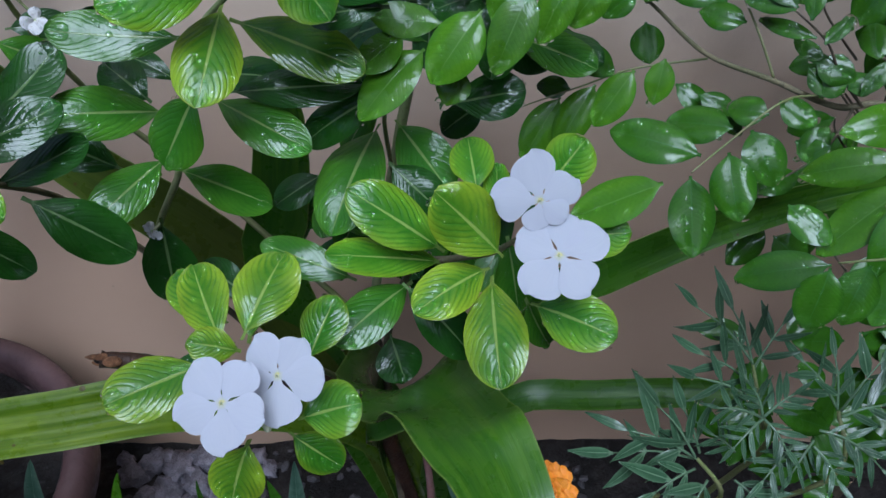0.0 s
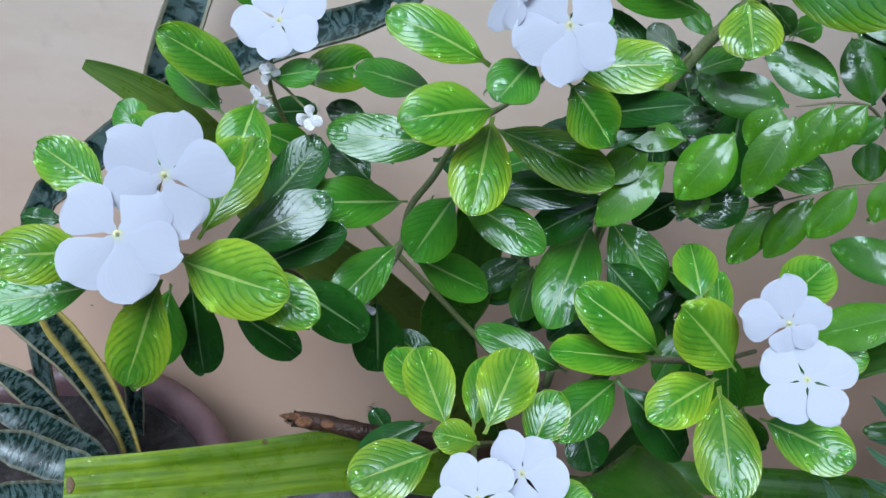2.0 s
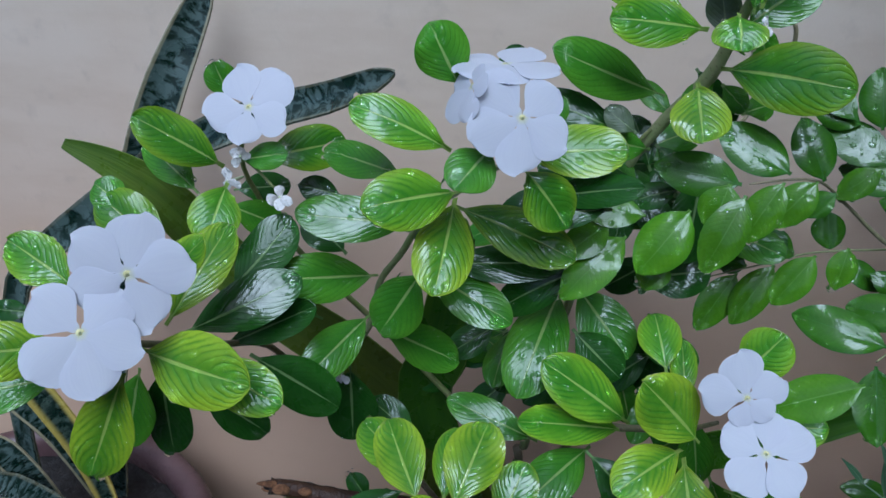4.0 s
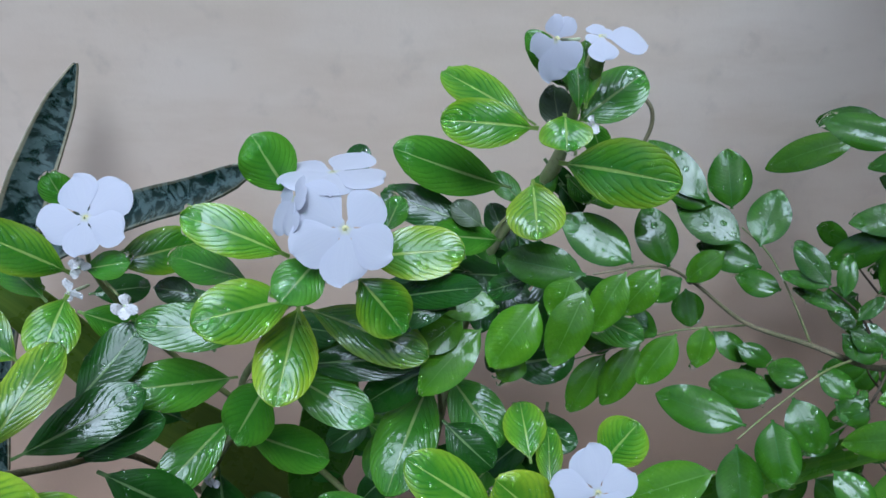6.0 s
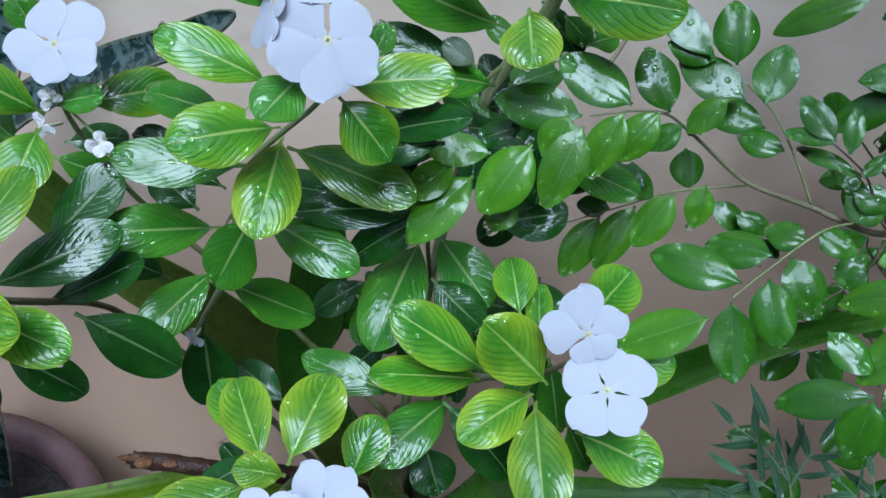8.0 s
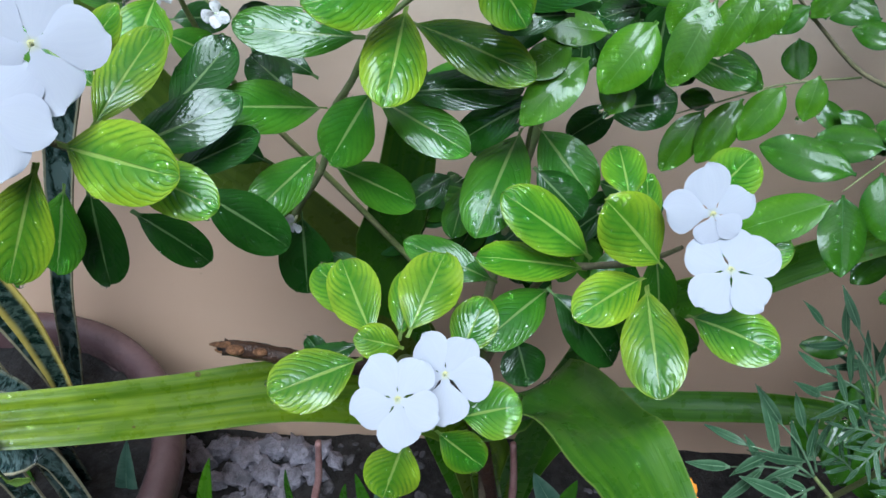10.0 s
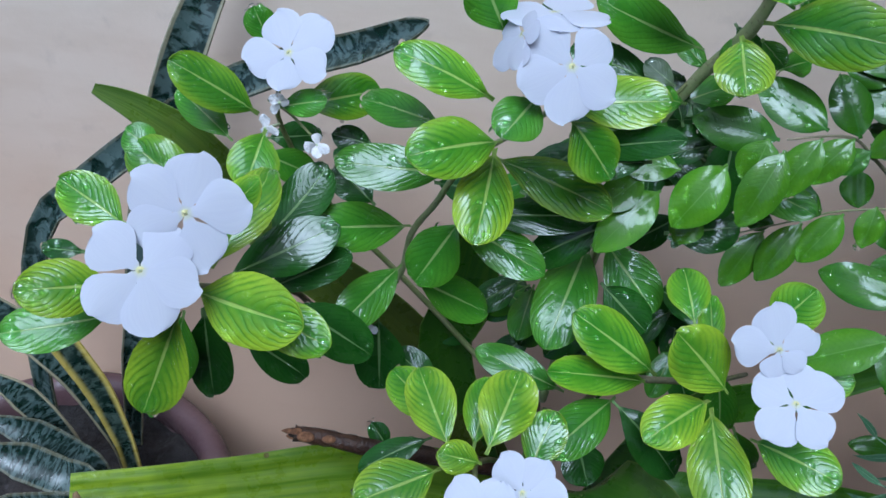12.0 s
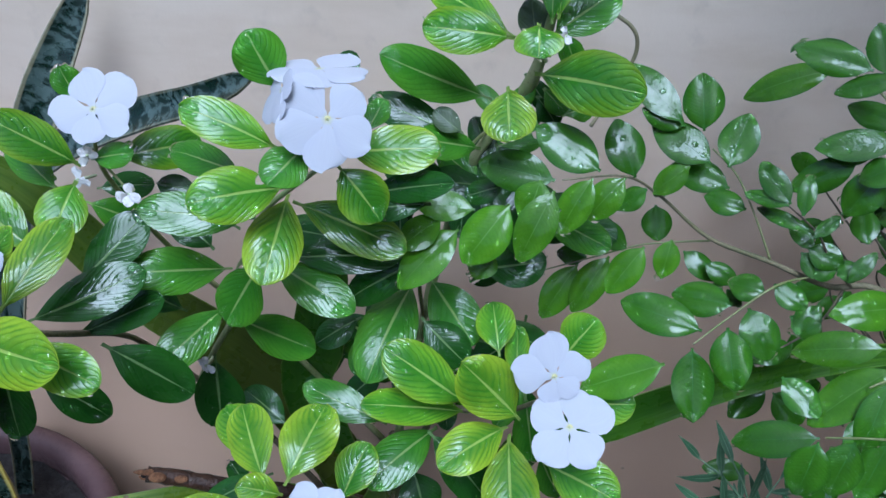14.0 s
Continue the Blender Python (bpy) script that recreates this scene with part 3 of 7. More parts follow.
leaf(periwinkle, "dark", (-0.0128, 0.4080, 0.7060), (-0.0681, 0.4202, 0.7223), 0.0216, (0.05, -0.71, 0.70), 0.07, 0.18, 6)
leaf(periwinkle, "pale", (-0.0100, 0.3995, 0.7125), (-0.0274, 0.4077, 0.7230), 0.0136, (-0.07, -0.73, 0.68), 0.03, 0.21, 2)
leaf(periwinkle, "green", (-0.0628, 0.3636, 0.7292), (-0.0552, 0.3820, 0.7404), 0.0132, (-0.06, -0.80, 0.60), 0.03, 0.15, 11)
# leaves: below the middle flowers
leaf(periwinkle, "fresh", (-0.1050, 0.3399, 0.7056), (-0.1502, 0.3134, 0.7100), 0.0291, (0.20, -0.68, 0.70), 0.07, 0.14, 14)
leaf(periwinkle, "green", (-0.1296, 0.3529, 0.6755), (-0.1934, 0.3451, 0.6832), 0.0251, (0.12, -0.68, 0.73), 0.02, 0.06, 11)
leaf(periwinkle, "young", (-0.1087, 0.3540, 0.6925), (-0.1156, 0.3070, 0.6646), 0.0302, (0.17, -0.74, 0.65), 0.05, 0.22, 13)
leaf(periwinkle, "fresh", (-0.1101, 0.3663, 0.6796), (-0.0426, 0.3514, 0.6583), 0.0278, (-0.07, -0.59, 0.80), 0.03, 0.17, 14)
leaf(periwinkle, "dark", (-0.0662, 0.3548, 0.6938), (-0.0141, 0.3402, 0.7130), 0.0166, (-0.06, -0.78, 0.62), 0.02, 0.27, 6)
# leaves: the single flower
leaf(periwinkle, "fresh", (-0.2543, 0.3992, 0.6776), (-0.2969, 0.3880, 0.7147), 0.0287, (0.36, -0.55, 0.76), 0.08, 0.13, 14)
leaf(periwinkle, "green", (-0.2712, 0.3932, 0.6607), (-0.3103, 0.4179, 0.6801), 0.0206, (0.29, -0.73, 0.61), 0.05, 0.24, 11)
leaf(periwinkle, "green", (-0.2328, 0.3761, 0.6969), (-0.2055, 0.3744, 0.7037), 0.0152, (0.09, -0.75, 0.65), 0.06, 0.27, 11)
leaf(periwinkle, "fresh", (-0.2288, 0.3936, 0.6881), (-0.1839, 0.4232, 0.6855), 0.0269, (0.22, -0.74, 0.64), 0.06, 0.28, 14)
leaf(periwinkle, "green", (-0.1363, 0.3671, 0.6957), (-0.1846, 0.3857, 0.6997), 0.0199, (0.18, -0.63, 0.76), 0.07, 0.25, 11)
leaf(periwinkle, "green", (-0.2388, 0.3902, 0.7278), (-0.2451, 0.3915, 0.7479), 0.0165, (0.31, -0.71, 0.64), 0.05, 0.18, 11)
leaf(periwinkle, "fresh", (-0.2383, 0.3638, 0.6887), (-0.2434, 0.3318, 0.6703), 0.0262, (0.38, -0.65, 0.65), 0.07, 0.13, 14)
leaf(periwinkle, "young", (-0.2399, 0.2661, 0.6690), (-0.2217, 0.3157, 0.6929), 0.0233, (0.25, -0.61, 0.75), 0.06, 0.18, 13)
leaf(periwinkle, "green", (-0.2545, 0.3926, 0.6545), (-0.2233, 0.4014, 0.6331), 0.0209, (0.20, -0.70, 0.69), 0.05, 0.14, 11)
leaf(periwinkle, "dark", (-0.2581, 0.4153, 0.6505), (-0.2250, 0.4282, 0.6475), 0.0188, (0.36, -0.70, 0.62), 0.06, 0.14, 6)
leaf(periwinkle, "dark", (-0.1851, 0.4131, 0.6515), (-0.2114, 0.4112, 0.6588), 0.0163, (0.11, -0.71, 0.70), 0.03, 0.16, 6)
# leaves: big pair of flowers
leaf(periwinkle, "dark", (-0.2235, 0.3140, 0.6040), (-0.1769, 0.3160, 0.5625), 0.0286, (0.11, -0.58, 0.81), 0.04, 0.21, 6)
# leaves: main stem
leaf(periwinkle, "green", (-0.1578, 0.3748, 0.6191), (-0.2135, 0.3462, 0.6343), 0.0288, (0.22, -0.61, 0.76), 0.08, 0.15, 11)
leaf(periwinkle, "green", (-0.1244, 0.3372, 0.6555), (-0.1488, 0.3288, 0.6150), 0.0294, (0.09, -0.60, 0.79), 0.05, 0.26, 11)
leaf(periwinkle, "green", (-0.1627, 0.3662, 0.5936), (-0.1952, 0.3193, 0.5807), 0.0256, (0.16, -0.62, 0.77), 0.07, 0.20, 11)
leaf(periwinkle, "green", (-0.1562, 0.3570, 0.5924), (-0.1069, 0.3634, 0.5600), 0.0262, (0.17, -0.59, 0.79), 0.06, 0.25, 11)
leaf(periwinkle, "dark", (-0.1803, 0.3701, 0.5439), (-0.1790, 0.3527, 0.4886), 0.0337, (0.04, -0.60, 0.80), 0.05, 0.20, 6)
leaf(periwinkle, "dark", (-0.1993, 0.3831, 0.5714), (-0.2458, 0.3878, 0.5952), 0.0246, (0.11, -0.67, 0.74), 0.06, 0.25, 6)
leaf(periwinkle, "green", (-0.1306, 0.3703, 0.6318), (-0.0752, 0.3477, 0.6115), 0.0264, (0.09, -0.55, 0.83), 0.04, 0.18, 11)
leaf(periwinkle, "dark", (-0.0303, 0.3783, 0.6311), (-0.0809, 0.3736, 0.5989), 0.0237, (0.01, -0.65, 0.76), 0.07, 0.19, 6)
leaf(periwinkle, "green", (-0.0404, 0.4098, 0.5884), (-0.0665, 0.3410, 0.5557), 0.0367, (-0.01, -0.61, 0.80), 0.08, 0.18, 11)
leaf(periwinkle, "green", (-0.0305, 0.4137, 0.5893), (0.0028, 0.3728, 0.5646), 0.0331, (-0.08, -0.57, 0.82), 0.02, 0.06, 11)
leaf(periwinkle, "dark", (-0.0333, 0.3779, 0.5812), (-0.0021, 0.3620, 0.5566), 0.0275, (-0.03, -0.60, 0.80), 0.05, 0.20, 6)
leaf(shrub, "leaflet_light", (-0.0101, 0.3770, 0.6572), (-0.0448, 0.3540, 0.6273), 0.0243, (-0.04, -0.66, 0.75), 0.08, 0.28, 9)
leaf(periwinkle, "dark", (-0.0822, 0.4170, 0.5439), (-0.1138, 0.4024, 0.5288), 0.0218, (-0.04, -0.56, 0.82), 0.05, 0.24, 6)
leaf(periwinkle, "dark", (-0.1902, 0.4278, 0.5933), (-0.2203, 0.4430, 0.6131), 0.0267, (0.10, -0.58, 0.81), 0.08, 0.16, 6)
# leaves: big pair of flowers
leaf(periwinkle, "young", (-0.2351, 0.2347, 0.6846), (-0.1841, 0.2198, 0.6829), 0.0301, (0.25, -0.80, 0.55), 0.05, 0.15, 13)
leaf(periwinkle, "fresh", (-0.2170, 0.2423, 0.6705), (-0.1769, 0.2317, 0.6584), 0.0220, (0.09, -0.57, 0.82), 0.02, 0.06, 14)
leaf(periwinkle, "young", (-0.2326, 0.2149, 0.6900), (-0.2518, 0.1989, 0.6442), 0.0251, (0.20, -0.62, 0.76), 0.03, 0.13, 13)
leaf(periwinkle, "green", (-0.2559, 0.2596, 0.6452), (-0.2688, 0.2482, 0.6004), 0.0217, (0.18, -0.53, 0.83), 0.03, 0.14, 11)
leaf(periwinkle, "fresh", (-0.2630, 0.2460, 0.7075), (-0.2940, 0.2574, 0.7218), 0.0205, (0.15, -0.61, 0.76), 0.02, 0.06, 14)
leaf(periwinkle, "young", (-0.2608, 0.2227, 0.6938), (-0.2895, 0.2036, 0.7059), 0.0225, (0.31, -0.63, 0.71), 0.09, 0.21, 13)
leaf(periwinkle, "green", (-0.2713, 0.2288, 0.6704), (-0.3129, 0.2111, 0.6721), 0.0212, (0.19, -0.55, 0.81), 0.02, 0.06, 11)
leaf(periwinkle, "young", (-0.2236, 0.2459, 0.7094), (-0.2028, 0.2492, 0.7346), 0.0142, (0.09, -0.64, 0.76), 0.06, 0.22, 13)
leaf(periwinkle, "dark", (-0.2318, 0.3237, 0.6439), (-0.2062, 0.3677, 0.6630), 0.0270, (0.10, -0.63, 0.77), -0.06, 0.06, 6)
leaf(periwinkle, "dark", (-0.2452, 0.2864, 0.6446), (-0.1931, 0.3277, 0.6520), 0.0270, (0.11, -0.61, 0.79), -0.06, 0.06, 6)
leaf(periwinkle, "dark", (-0.2508, 0.2693, 0.6384), (-0.2509, 0.2573, 0.5855), 0.0239, (0.07, -0.51, 0.86), 0.05, 0.17, 6)
leaf(periwinkle, "dark", (-0.2319, 0.2641, 0.6274), (-0.2020, 0.2671, 0.5948), 0.0193, (0.29, -0.55, 0.79), 0.06, 0.17, 6)
# leaves: low pair
leaf(periwinkle, "young", (-0.1255, 0.2543, 0.5394), (-0.1700, 0.2294, 0.5380), 0.0316, (0.01, -0.41, 0.91), 0.03, 0.25, 13)
leaf(periwinkle, "young", (-0.1217, 0.2716, 0.5347), (-0.1452, 0.3174, 0.5501), 0.0295, (-0.12, -0.59, 0.80), 0.03, 0.21, 13)
leaf(periwinkle, "fresh", (-0.1274, 0.3000, 0.5210), (-0.1642, 0.3324, 0.5287), 0.0273, (-0.07, -0.46, 0.89), 0.08, 0.22, 14)
leaf(periwinkle, "young", (-0.1010, 0.2491, 0.5643), (-0.0845, 0.2940, 0.5809), 0.0305, (0.03, -0.58, 0.81), 0.08, 0.17, 13)
leaf(periwinkle, "fresh", (-0.1079, 0.2747, 0.5322), (-0.1022, 0.3156, 0.5490), 0.0217, (-0.08, -0.50, 0.86), 0.05, 0.25, 14)
leaf(periwinkle, "young", (-0.1026, 0.2488, 0.5560), (-0.1261, 0.2456, 0.5667), 0.0176, (0.07, -0.63, 0.77), 0.07, 0.12, 13)
leaf(periwinkle, "fresh", (-0.0745, 0.2662, 0.5268), (-0.0604, 0.2953, 0.5469), 0.0251, (-0.10, -0.51, 0.85), 0.02, 0.06, 14)
leaf(periwinkle, "fresh", (-0.0737, 0.2262, 0.5298), (-0.0419, 0.2294, 0.5387), 0.0279, (-0.10, -0.49, 0.86), 0.03, 0.13, 14)
leaf(periwinkle, "fresh", (-0.0851, 0.2409, 0.4962), (-0.0584, 0.2347, 0.4732), 0.0226, (-0.18, -0.51, 0.84), 0.06, 0.18, 14)
leaf(periwinkle, "young", (-0.0991, 0.2208, 0.5197), (-0.1101, 0.2041, 0.4890), 0.0280, (0.14, -0.40, 0.91), 0.08, 0.13, 13)
leaf(periwinkle, "dark", (-0.1378, 0.3298, 0.4648), (-0.1871, 0.3114, 0.4447), 0.0197, (-0.00, -0.43, 0.90), 0.08, 0.23, 6)
leaf(periwinkle, "dark", (-0.0360, 0.3395, 0.4676), (-0.0261, 0.3194, 0.4420), 0.0299, (0.03, -0.55, 0.84), 0.06, 0.15, 6)
leaf(periwinkle, "green", (-0.0524, 0.3276, 0.5295), (-0.1096, 0.3434, 0.5450), 0.0225, (0.05, -0.53, 0.85), 0.02, 0.06, 11)
leaf(periwinkle, "dark", (-0.1370, 0.3749, 0.4640), (-0.1735, 0.3966, 0.4780), 0.0237, (0.07, -0.51, 0.86), 0.02, 0.06, 6)
# leaves: right pair
leaf(periwinkle, "fresh", (0.0010, 0.3244, 0.5557), (-0.0523, 0.3347, 0.5925), 0.0314, (0.06, -0.55, 0.83), 0.07, 0.26, 14)
leaf(periwinkle, "fresh", (0.0021, 0.3341, 0.5381), (-0.0648, 0.3140, 0.5625), 0.0234, (-0.04, -0.48, 0.88), 0.03, 0.20, 14)
leaf(periwinkle, "young", (0.0317, 0.2922, 0.5813), (-0.0031, 0.2978, 0.6192), 0.0333, (-0.11, -0.63, 0.77), 0.06, 0.24, 13)
leaf(periwinkle, "fresh", (0.0197, 0.3386, 0.5867), (0.0147, 0.3724, 0.6021), 0.0243, (-0.11, -0.63, 0.77), 0.08, 0.26, 14)
leaf(periwinkle, "young", (0.0253, 0.2975, 0.5684), (-0.0135, 0.2674, 0.5654), 0.0268, (-0.19, -0.59, 0.79), 0.06, 0.12, 13)
leaf(periwinkle, "young", (0.0266, 0.2947, 0.5651), (0.0301, 0.2382, 0.5416), 0.0317, (-0.15, -0.52, 0.84), 0.07, 0.15, 13)
leaf(periwinkle, "fresh", (0.0473, 0.2796, 0.5587), (0.0871, 0.2536, 0.5613), 0.0287, (-0.25, -0.49, 0.83), 0.04, 0.13, 14)
leaf(periwinkle, "green", (0.0476, 0.3028, 0.5392), (0.0625, 0.2940, 0.5094), 0.0172, (-0.24, -0.46, 0.86), 0.08, 0.15, 11)
leaf(periwinkle, "fresh", (0.0565, 0.3245, 0.6004), (0.0745, 0.3301, 0.6293), 0.0271, (-0.22, -0.66, 0.72), 0.05, 0.22, 14)
leaf(periwinkle, "fresh", (0.0618, 0.3068, 0.5804), (0.0981, 0.2992, 0.5922), 0.0234, (-0.16, -0.61, 0.78), 0.03, 0.21, 14)
leaf(periwinkle, "fresh", (0.0315, 0.3260, 0.5742), (0.0320, 0.3626, 0.5909), 0.0151, (-0.11, -0.63, 0.77), 0.02, 0.14, 14)
leaf(periwinkle, "green", (-0.0187, 0.3291, 0.5266), (-0.0609, 0.2869, 0.5185), 0.0287, (-0.14, -0.61, 0.78), 0.08, 0.12, 11)
leaf(periwinkle, "dark", (-0.0237, 0.3146, 0.5397), (0.0163, 0.2876, 0.5075), 0.0261, (0.02, -0.59, 0.80), 0.09, 0.25, 6)
leaf(periwinkle, "green", (0.0376, 0.3311, 0.5621), (0.0449, 0.3115, 0.5215), 0.0209, (-0.04, -0.53, 0.85), 0.08, 0.16, 11)
leaf(shrub, "leaflet_light", (0.1123, 0.3065, 0.6189), (0.0685, 0.3072, 0.5952), 0.0242, (-0.24, -0.46, 0.86), 0.03, 0.27, 9)
# leaves: top shoot
leaf(periwinkle, "fresh", (0.0177, 0.4225, 0.7650), (-0.0331, 0.4633, 0.7798), 0.0211, (-0.17, -0.75, 0.63), 0.07, 0.18, 14)
leaf(periwinkle, "fresh", (0.0167, 0.3991, 0.7730), (-0.0330, 0.3927, 0.7800), 0.0250, (-0.09, -0.81, 0.58), 0.03, 0.20, 14)
leaf(periwinkle, "green", (0.0065, 0.4226, 0.7250), (-0.0588, 0.4097, 0.7557), 0.0281, (-0.04, -0.72, 0.70), 0.04, 0.17, 11)
leaf(periwinkle, "young", (0.0141, 0.3889, 0.7487), (0.0160, 0.3611, 0.7296), 0.0286, (-0.12, -0.71, 0.70), 0.02, 0.25, 13)
leaf(periwinkle, "fresh", (0.0303, 0.4097, 0.7481), (0.0877, 0.3785, 0.7521), 0.0335, (0.15, -0.90, 0.40), 0.07, 0.14, 14)
leaf(periwinkle, "green", (0.0377, 0.4117, 0.7698), (0.0737, 0.4274, 0.7920), 0.0280, (-0.18, -0.70, 0.69), 0.02, 0.06, 11)
leaf(periwinkle, "fresh", (0.0289, 0.3956, 0.7832), (0.0292, 0.3792, 0.7705), 0.0252, (-0.03, -0.84, 0.54), 0.09, 0.15, 14)
leaf(periwinkle, "green", (0.0454, 0.4146, 0.7719), (0.0532, 0.4125, 0.7539), 0.0136, (-0.19, -0.73, 0.66), 0.09, 0.27, 11)
leaf(periwinkle, "pale", (0.0301, 0.4119, 0.7638), (0.0256, 0.4246, 0.7857), 0.0171, (-0.12, -0.78, 0.61), 0.06, 0.13, 2)
leaf(periwinkle, "green", (0.0328, 0.4154, 0.7879), (0.0098, 0.4152, 0.8182), 0.0154, (-0.14, -0.81, 0.56), 0.08, 0.25, 11)
leaf(periwinkle, "green", (0.0505, 0.4196, 0.7169), (0.0692, 0.4287, 0.7190), 0.0145, (-0.09, -0.72, 0.68), 0.07, 0.19, 11)
leaf(periwinkle, "dark", (0.0341, 0.4272, 0.7263), (0.0482, 0.4264, 0.7070), 0.0174, (-0.05, -0.73, 0.68), 0.07, 0.22, 6)
# leaves: shrub
leaf(shrub, "leaflet", (0.0456, 0.3745, 0.6974), (0.0014, 0.3867, 0.7001), 0.0231, (-0.09, -0.78, 0.61), 0.04, 0.15, 9)
leaf(shrub, "leaflet", (0.0722, 0.3812, 0.7011), (0.0353, 0.4020, 0.7169), 0.0251, (-0.04, -0.75, 0.66), 0.04, 0.27, 9)
leaf(shrub, "leaflet", (0.0958, 0.3918, 0.6915), (0.0831, 0.4145, 0.7172), 0.0225, (-0.10, -0.74, 0.66), 0.07, 0.31, 9)
leaf(shrub, "leaflet_light", (0.0363, 0.3653, 0.7027), (0.0290, 0.3572, 0.6794), 0.0219, (-0.24, -0.76, 0.61), 0.05, 0.20, 9)
leaf(shrub, "leaflet_light", (0.0437, 0.3588, 0.7001), (0.0264, 0.3422, 0.6627), 0.0216, (-0.12, -0.73, 0.67), 0.05, 0.26, 9)
leaf(shrub, "leaflet_light", (0.0673, 0.3741, 0.7002), (0.0509, 0.3631, 0.6685), 0.0193, (-0.20, -0.64, 0.74), 0.08, 0.24, 9)
leaf(shrub, "leaflet_light", (0.0876, 0.3810, 0.6975), (0.0680, 0.3744, 0.6720), 0.0189, (-0.13, -0.74, 0.66), 0.09, 0.33, 9)
leaf(shrub, "leaflet", (0.1039, 0.3903, 0.6849), (0.0881, 0.3892, 0.6706), 0.0141, (-0.31, -0.59, 0.74), 0.03, 0.30, 9)
leaf(shrub, "leaflet", (0.0813, 0.4298, 0.6318), (0.1054, 0.4208, 0.6182), 0.0178, (-0.25, -0.71, 0.66), 0.06, 0.33, 9)
leaf(shrub, "leaflet", (0.1239, 0.4337, 0.6461), (0.1271, 0.4204, 0.6260), 0.0193, (-0.15, -0.71, 0.69), 0.05, 0.32, 9)
leaf(shrub, "leaflet_light", (0.1321, 0.4074, 0.6924), (0.1132, 0.4057, 0.6728), 0.0155, (-0.26, -0.67, 0.69), 0.07, 0.27, 9)
leaf(shrub, "leaflet", (0.1763, 0.4483, 0.6530), (0.1399, 0.4679, 0.6577), 0.0216, (-0.32, -0.66, 0.67), 0.05, 0.26, 9)
leaf(shrub, "leaflet", (0.1591, 0.4482, 0.6725), (0.1240, 0.4771, 0.6851), 0.0257, (-0.21, -0.65, 0.73), 0.02, 0.06, 9)
leaf(shrub, "leaflet", (0.1390, 0.4660, 0.6926), (0.1052, 0.5015, 0.7188), 0.0219, (-0.17, -0.68, 0.71), 0.02, 0.06, 9)
leaf(shrub, "leaflet", (0.1546, 0.4649, 0.6880), (0.1508, 0.4856, 0.7201), 0.0258, (-0.29, -0.78, 0.55), 0.09, 0.31, 9)
leaf(shrub, "leaflet", (0.1707, 0.4462, 0.6709), (0.1843, 0.4703, 0.6984), 0.0248, (-0.29, -0.64, 0.72), 0.02, 0.06, 9)
leaf(shrub, "leaflet", (0.1429, 0.4695, 0.6891), (0.1149, 0.4804, 0.6946), 0.0173, (-0.34, -0.74, 0.58), 0.05, 0.32, 9)
leaf(shrub, "leaflet", (0.1850, 0.4319, 0.6466), (0.1614, 0.4461, 0.6470), 0.0174, (-0.16, -0.70, 0.69), 0.07, 0.29, 9)
leaf(shrub, "leaflet", (0.2046, 0.4141, 0.6639), (0.1886, 0.4374, 0.6797), 0.0155, (-0.42, -0.66, 0.62), 0.07, 0.25, 9)
leaf(shrub, "leaflet", (0.2035, 0.4135, 0.6630), (0.1802, 0.4289, 0.6618), 0.0099, (-0.32, -0.71, 0.63), 0.03, 0.25, 9)
leaf(shrub, "leaflet", (0.2199, 0.4109, 0.6468), (0.1933, 0.4314, 0.6485), 0.0095, (-0.41, -0.60, 0.69), 0.06, 0.18, 9)
leaf(shrub, "leaflet", (0.2118, 0.4078, 0.6592), (0.2154, 0.4227, 0.6803), 0.0110, (-0.40, -0.65, 0.65), 0.05, 0.19, 9)
leaf(shrub, "leaflet", (0.2182, 0.3973, 0.6498), (0.2316, 0.4021, 0.6625), 0.0089, (-0.43, -0.59, 0.68), 0.04, 0.28, 9)
leaf(shrub, "leaflet", (0.2289, 0.4107, 0.6310), (0.2154, 0.4265, 0.6378), 0.0104, (-0.34, -0.59, 0.73), 0.08, 0.16, 9)
leaf(shrub, "leaflet", (0.0809, 0.4236, 0.6059), (0.0610, 0.4285, 0.6058), 0.0145, (-0.02, -0.70, 0.71), 0.02, 0.25, 9)
leaf(shrub, "leaflet_light", (0.0950, 0.4166, 0.6129), (0.0729, 0.4004, 0.5762), 0.0216, (-0.06, -0.60, 0.79), 0.08, 0.30, 9)
leaf(shrub, "leaflet_light", (0.1168, 0.4132, 0.6246), (0.0953, 0.4017, 0.5930), 0.0212, (-0.16, -0.70, 0.69), 0.06, 0.32, 9)
leaf(shrub, "leaflet_light", (0.1331, 0.4105, 0.6339), (0.1284, 0.4002, 0.6100), 0.0165, (-0.17, -0.61, 0.78), 0.04, 0.31, 9)
leaf(shrub, "leaflet", (0.1608, 0.4618, 0.5877), (0.1839, 0.4475, 0.5729), 0.0167, (-0.22, -0.61, 0.76), 0.08, 0.17, 9)
leaf(shrub, "leaflet", (0.1733, 0.4470, 0.5877), (0.1960, 0.4362, 0.5798), 0.0152, (-0.28, -0.65, 0.70), 0.07, 0.31, 9)
leaf(shrub, "leaflet", (0.1487, 0.3573, 0.6007), (0.1019, 0.3832, 0.6002), 0.0252, (-0.14, -0.61, 0.78), 0.05, 0.26, 9)
leaf(shrub, "leaflet", (0.1718, 0.3780, 0.6057), (0.1386, 0.3953, 0.5988), 0.0238, (-0.20, -0.55, 0.81), 0.06, 0.34, 9)
leaf(shrub, "leaflet", (0.1991, 0.3953, 0.6045), (0.1791, 0.4076, 0.6015), 0.0195, (-0.28, -0.54, 0.79), 0.07, 0.34, 9)
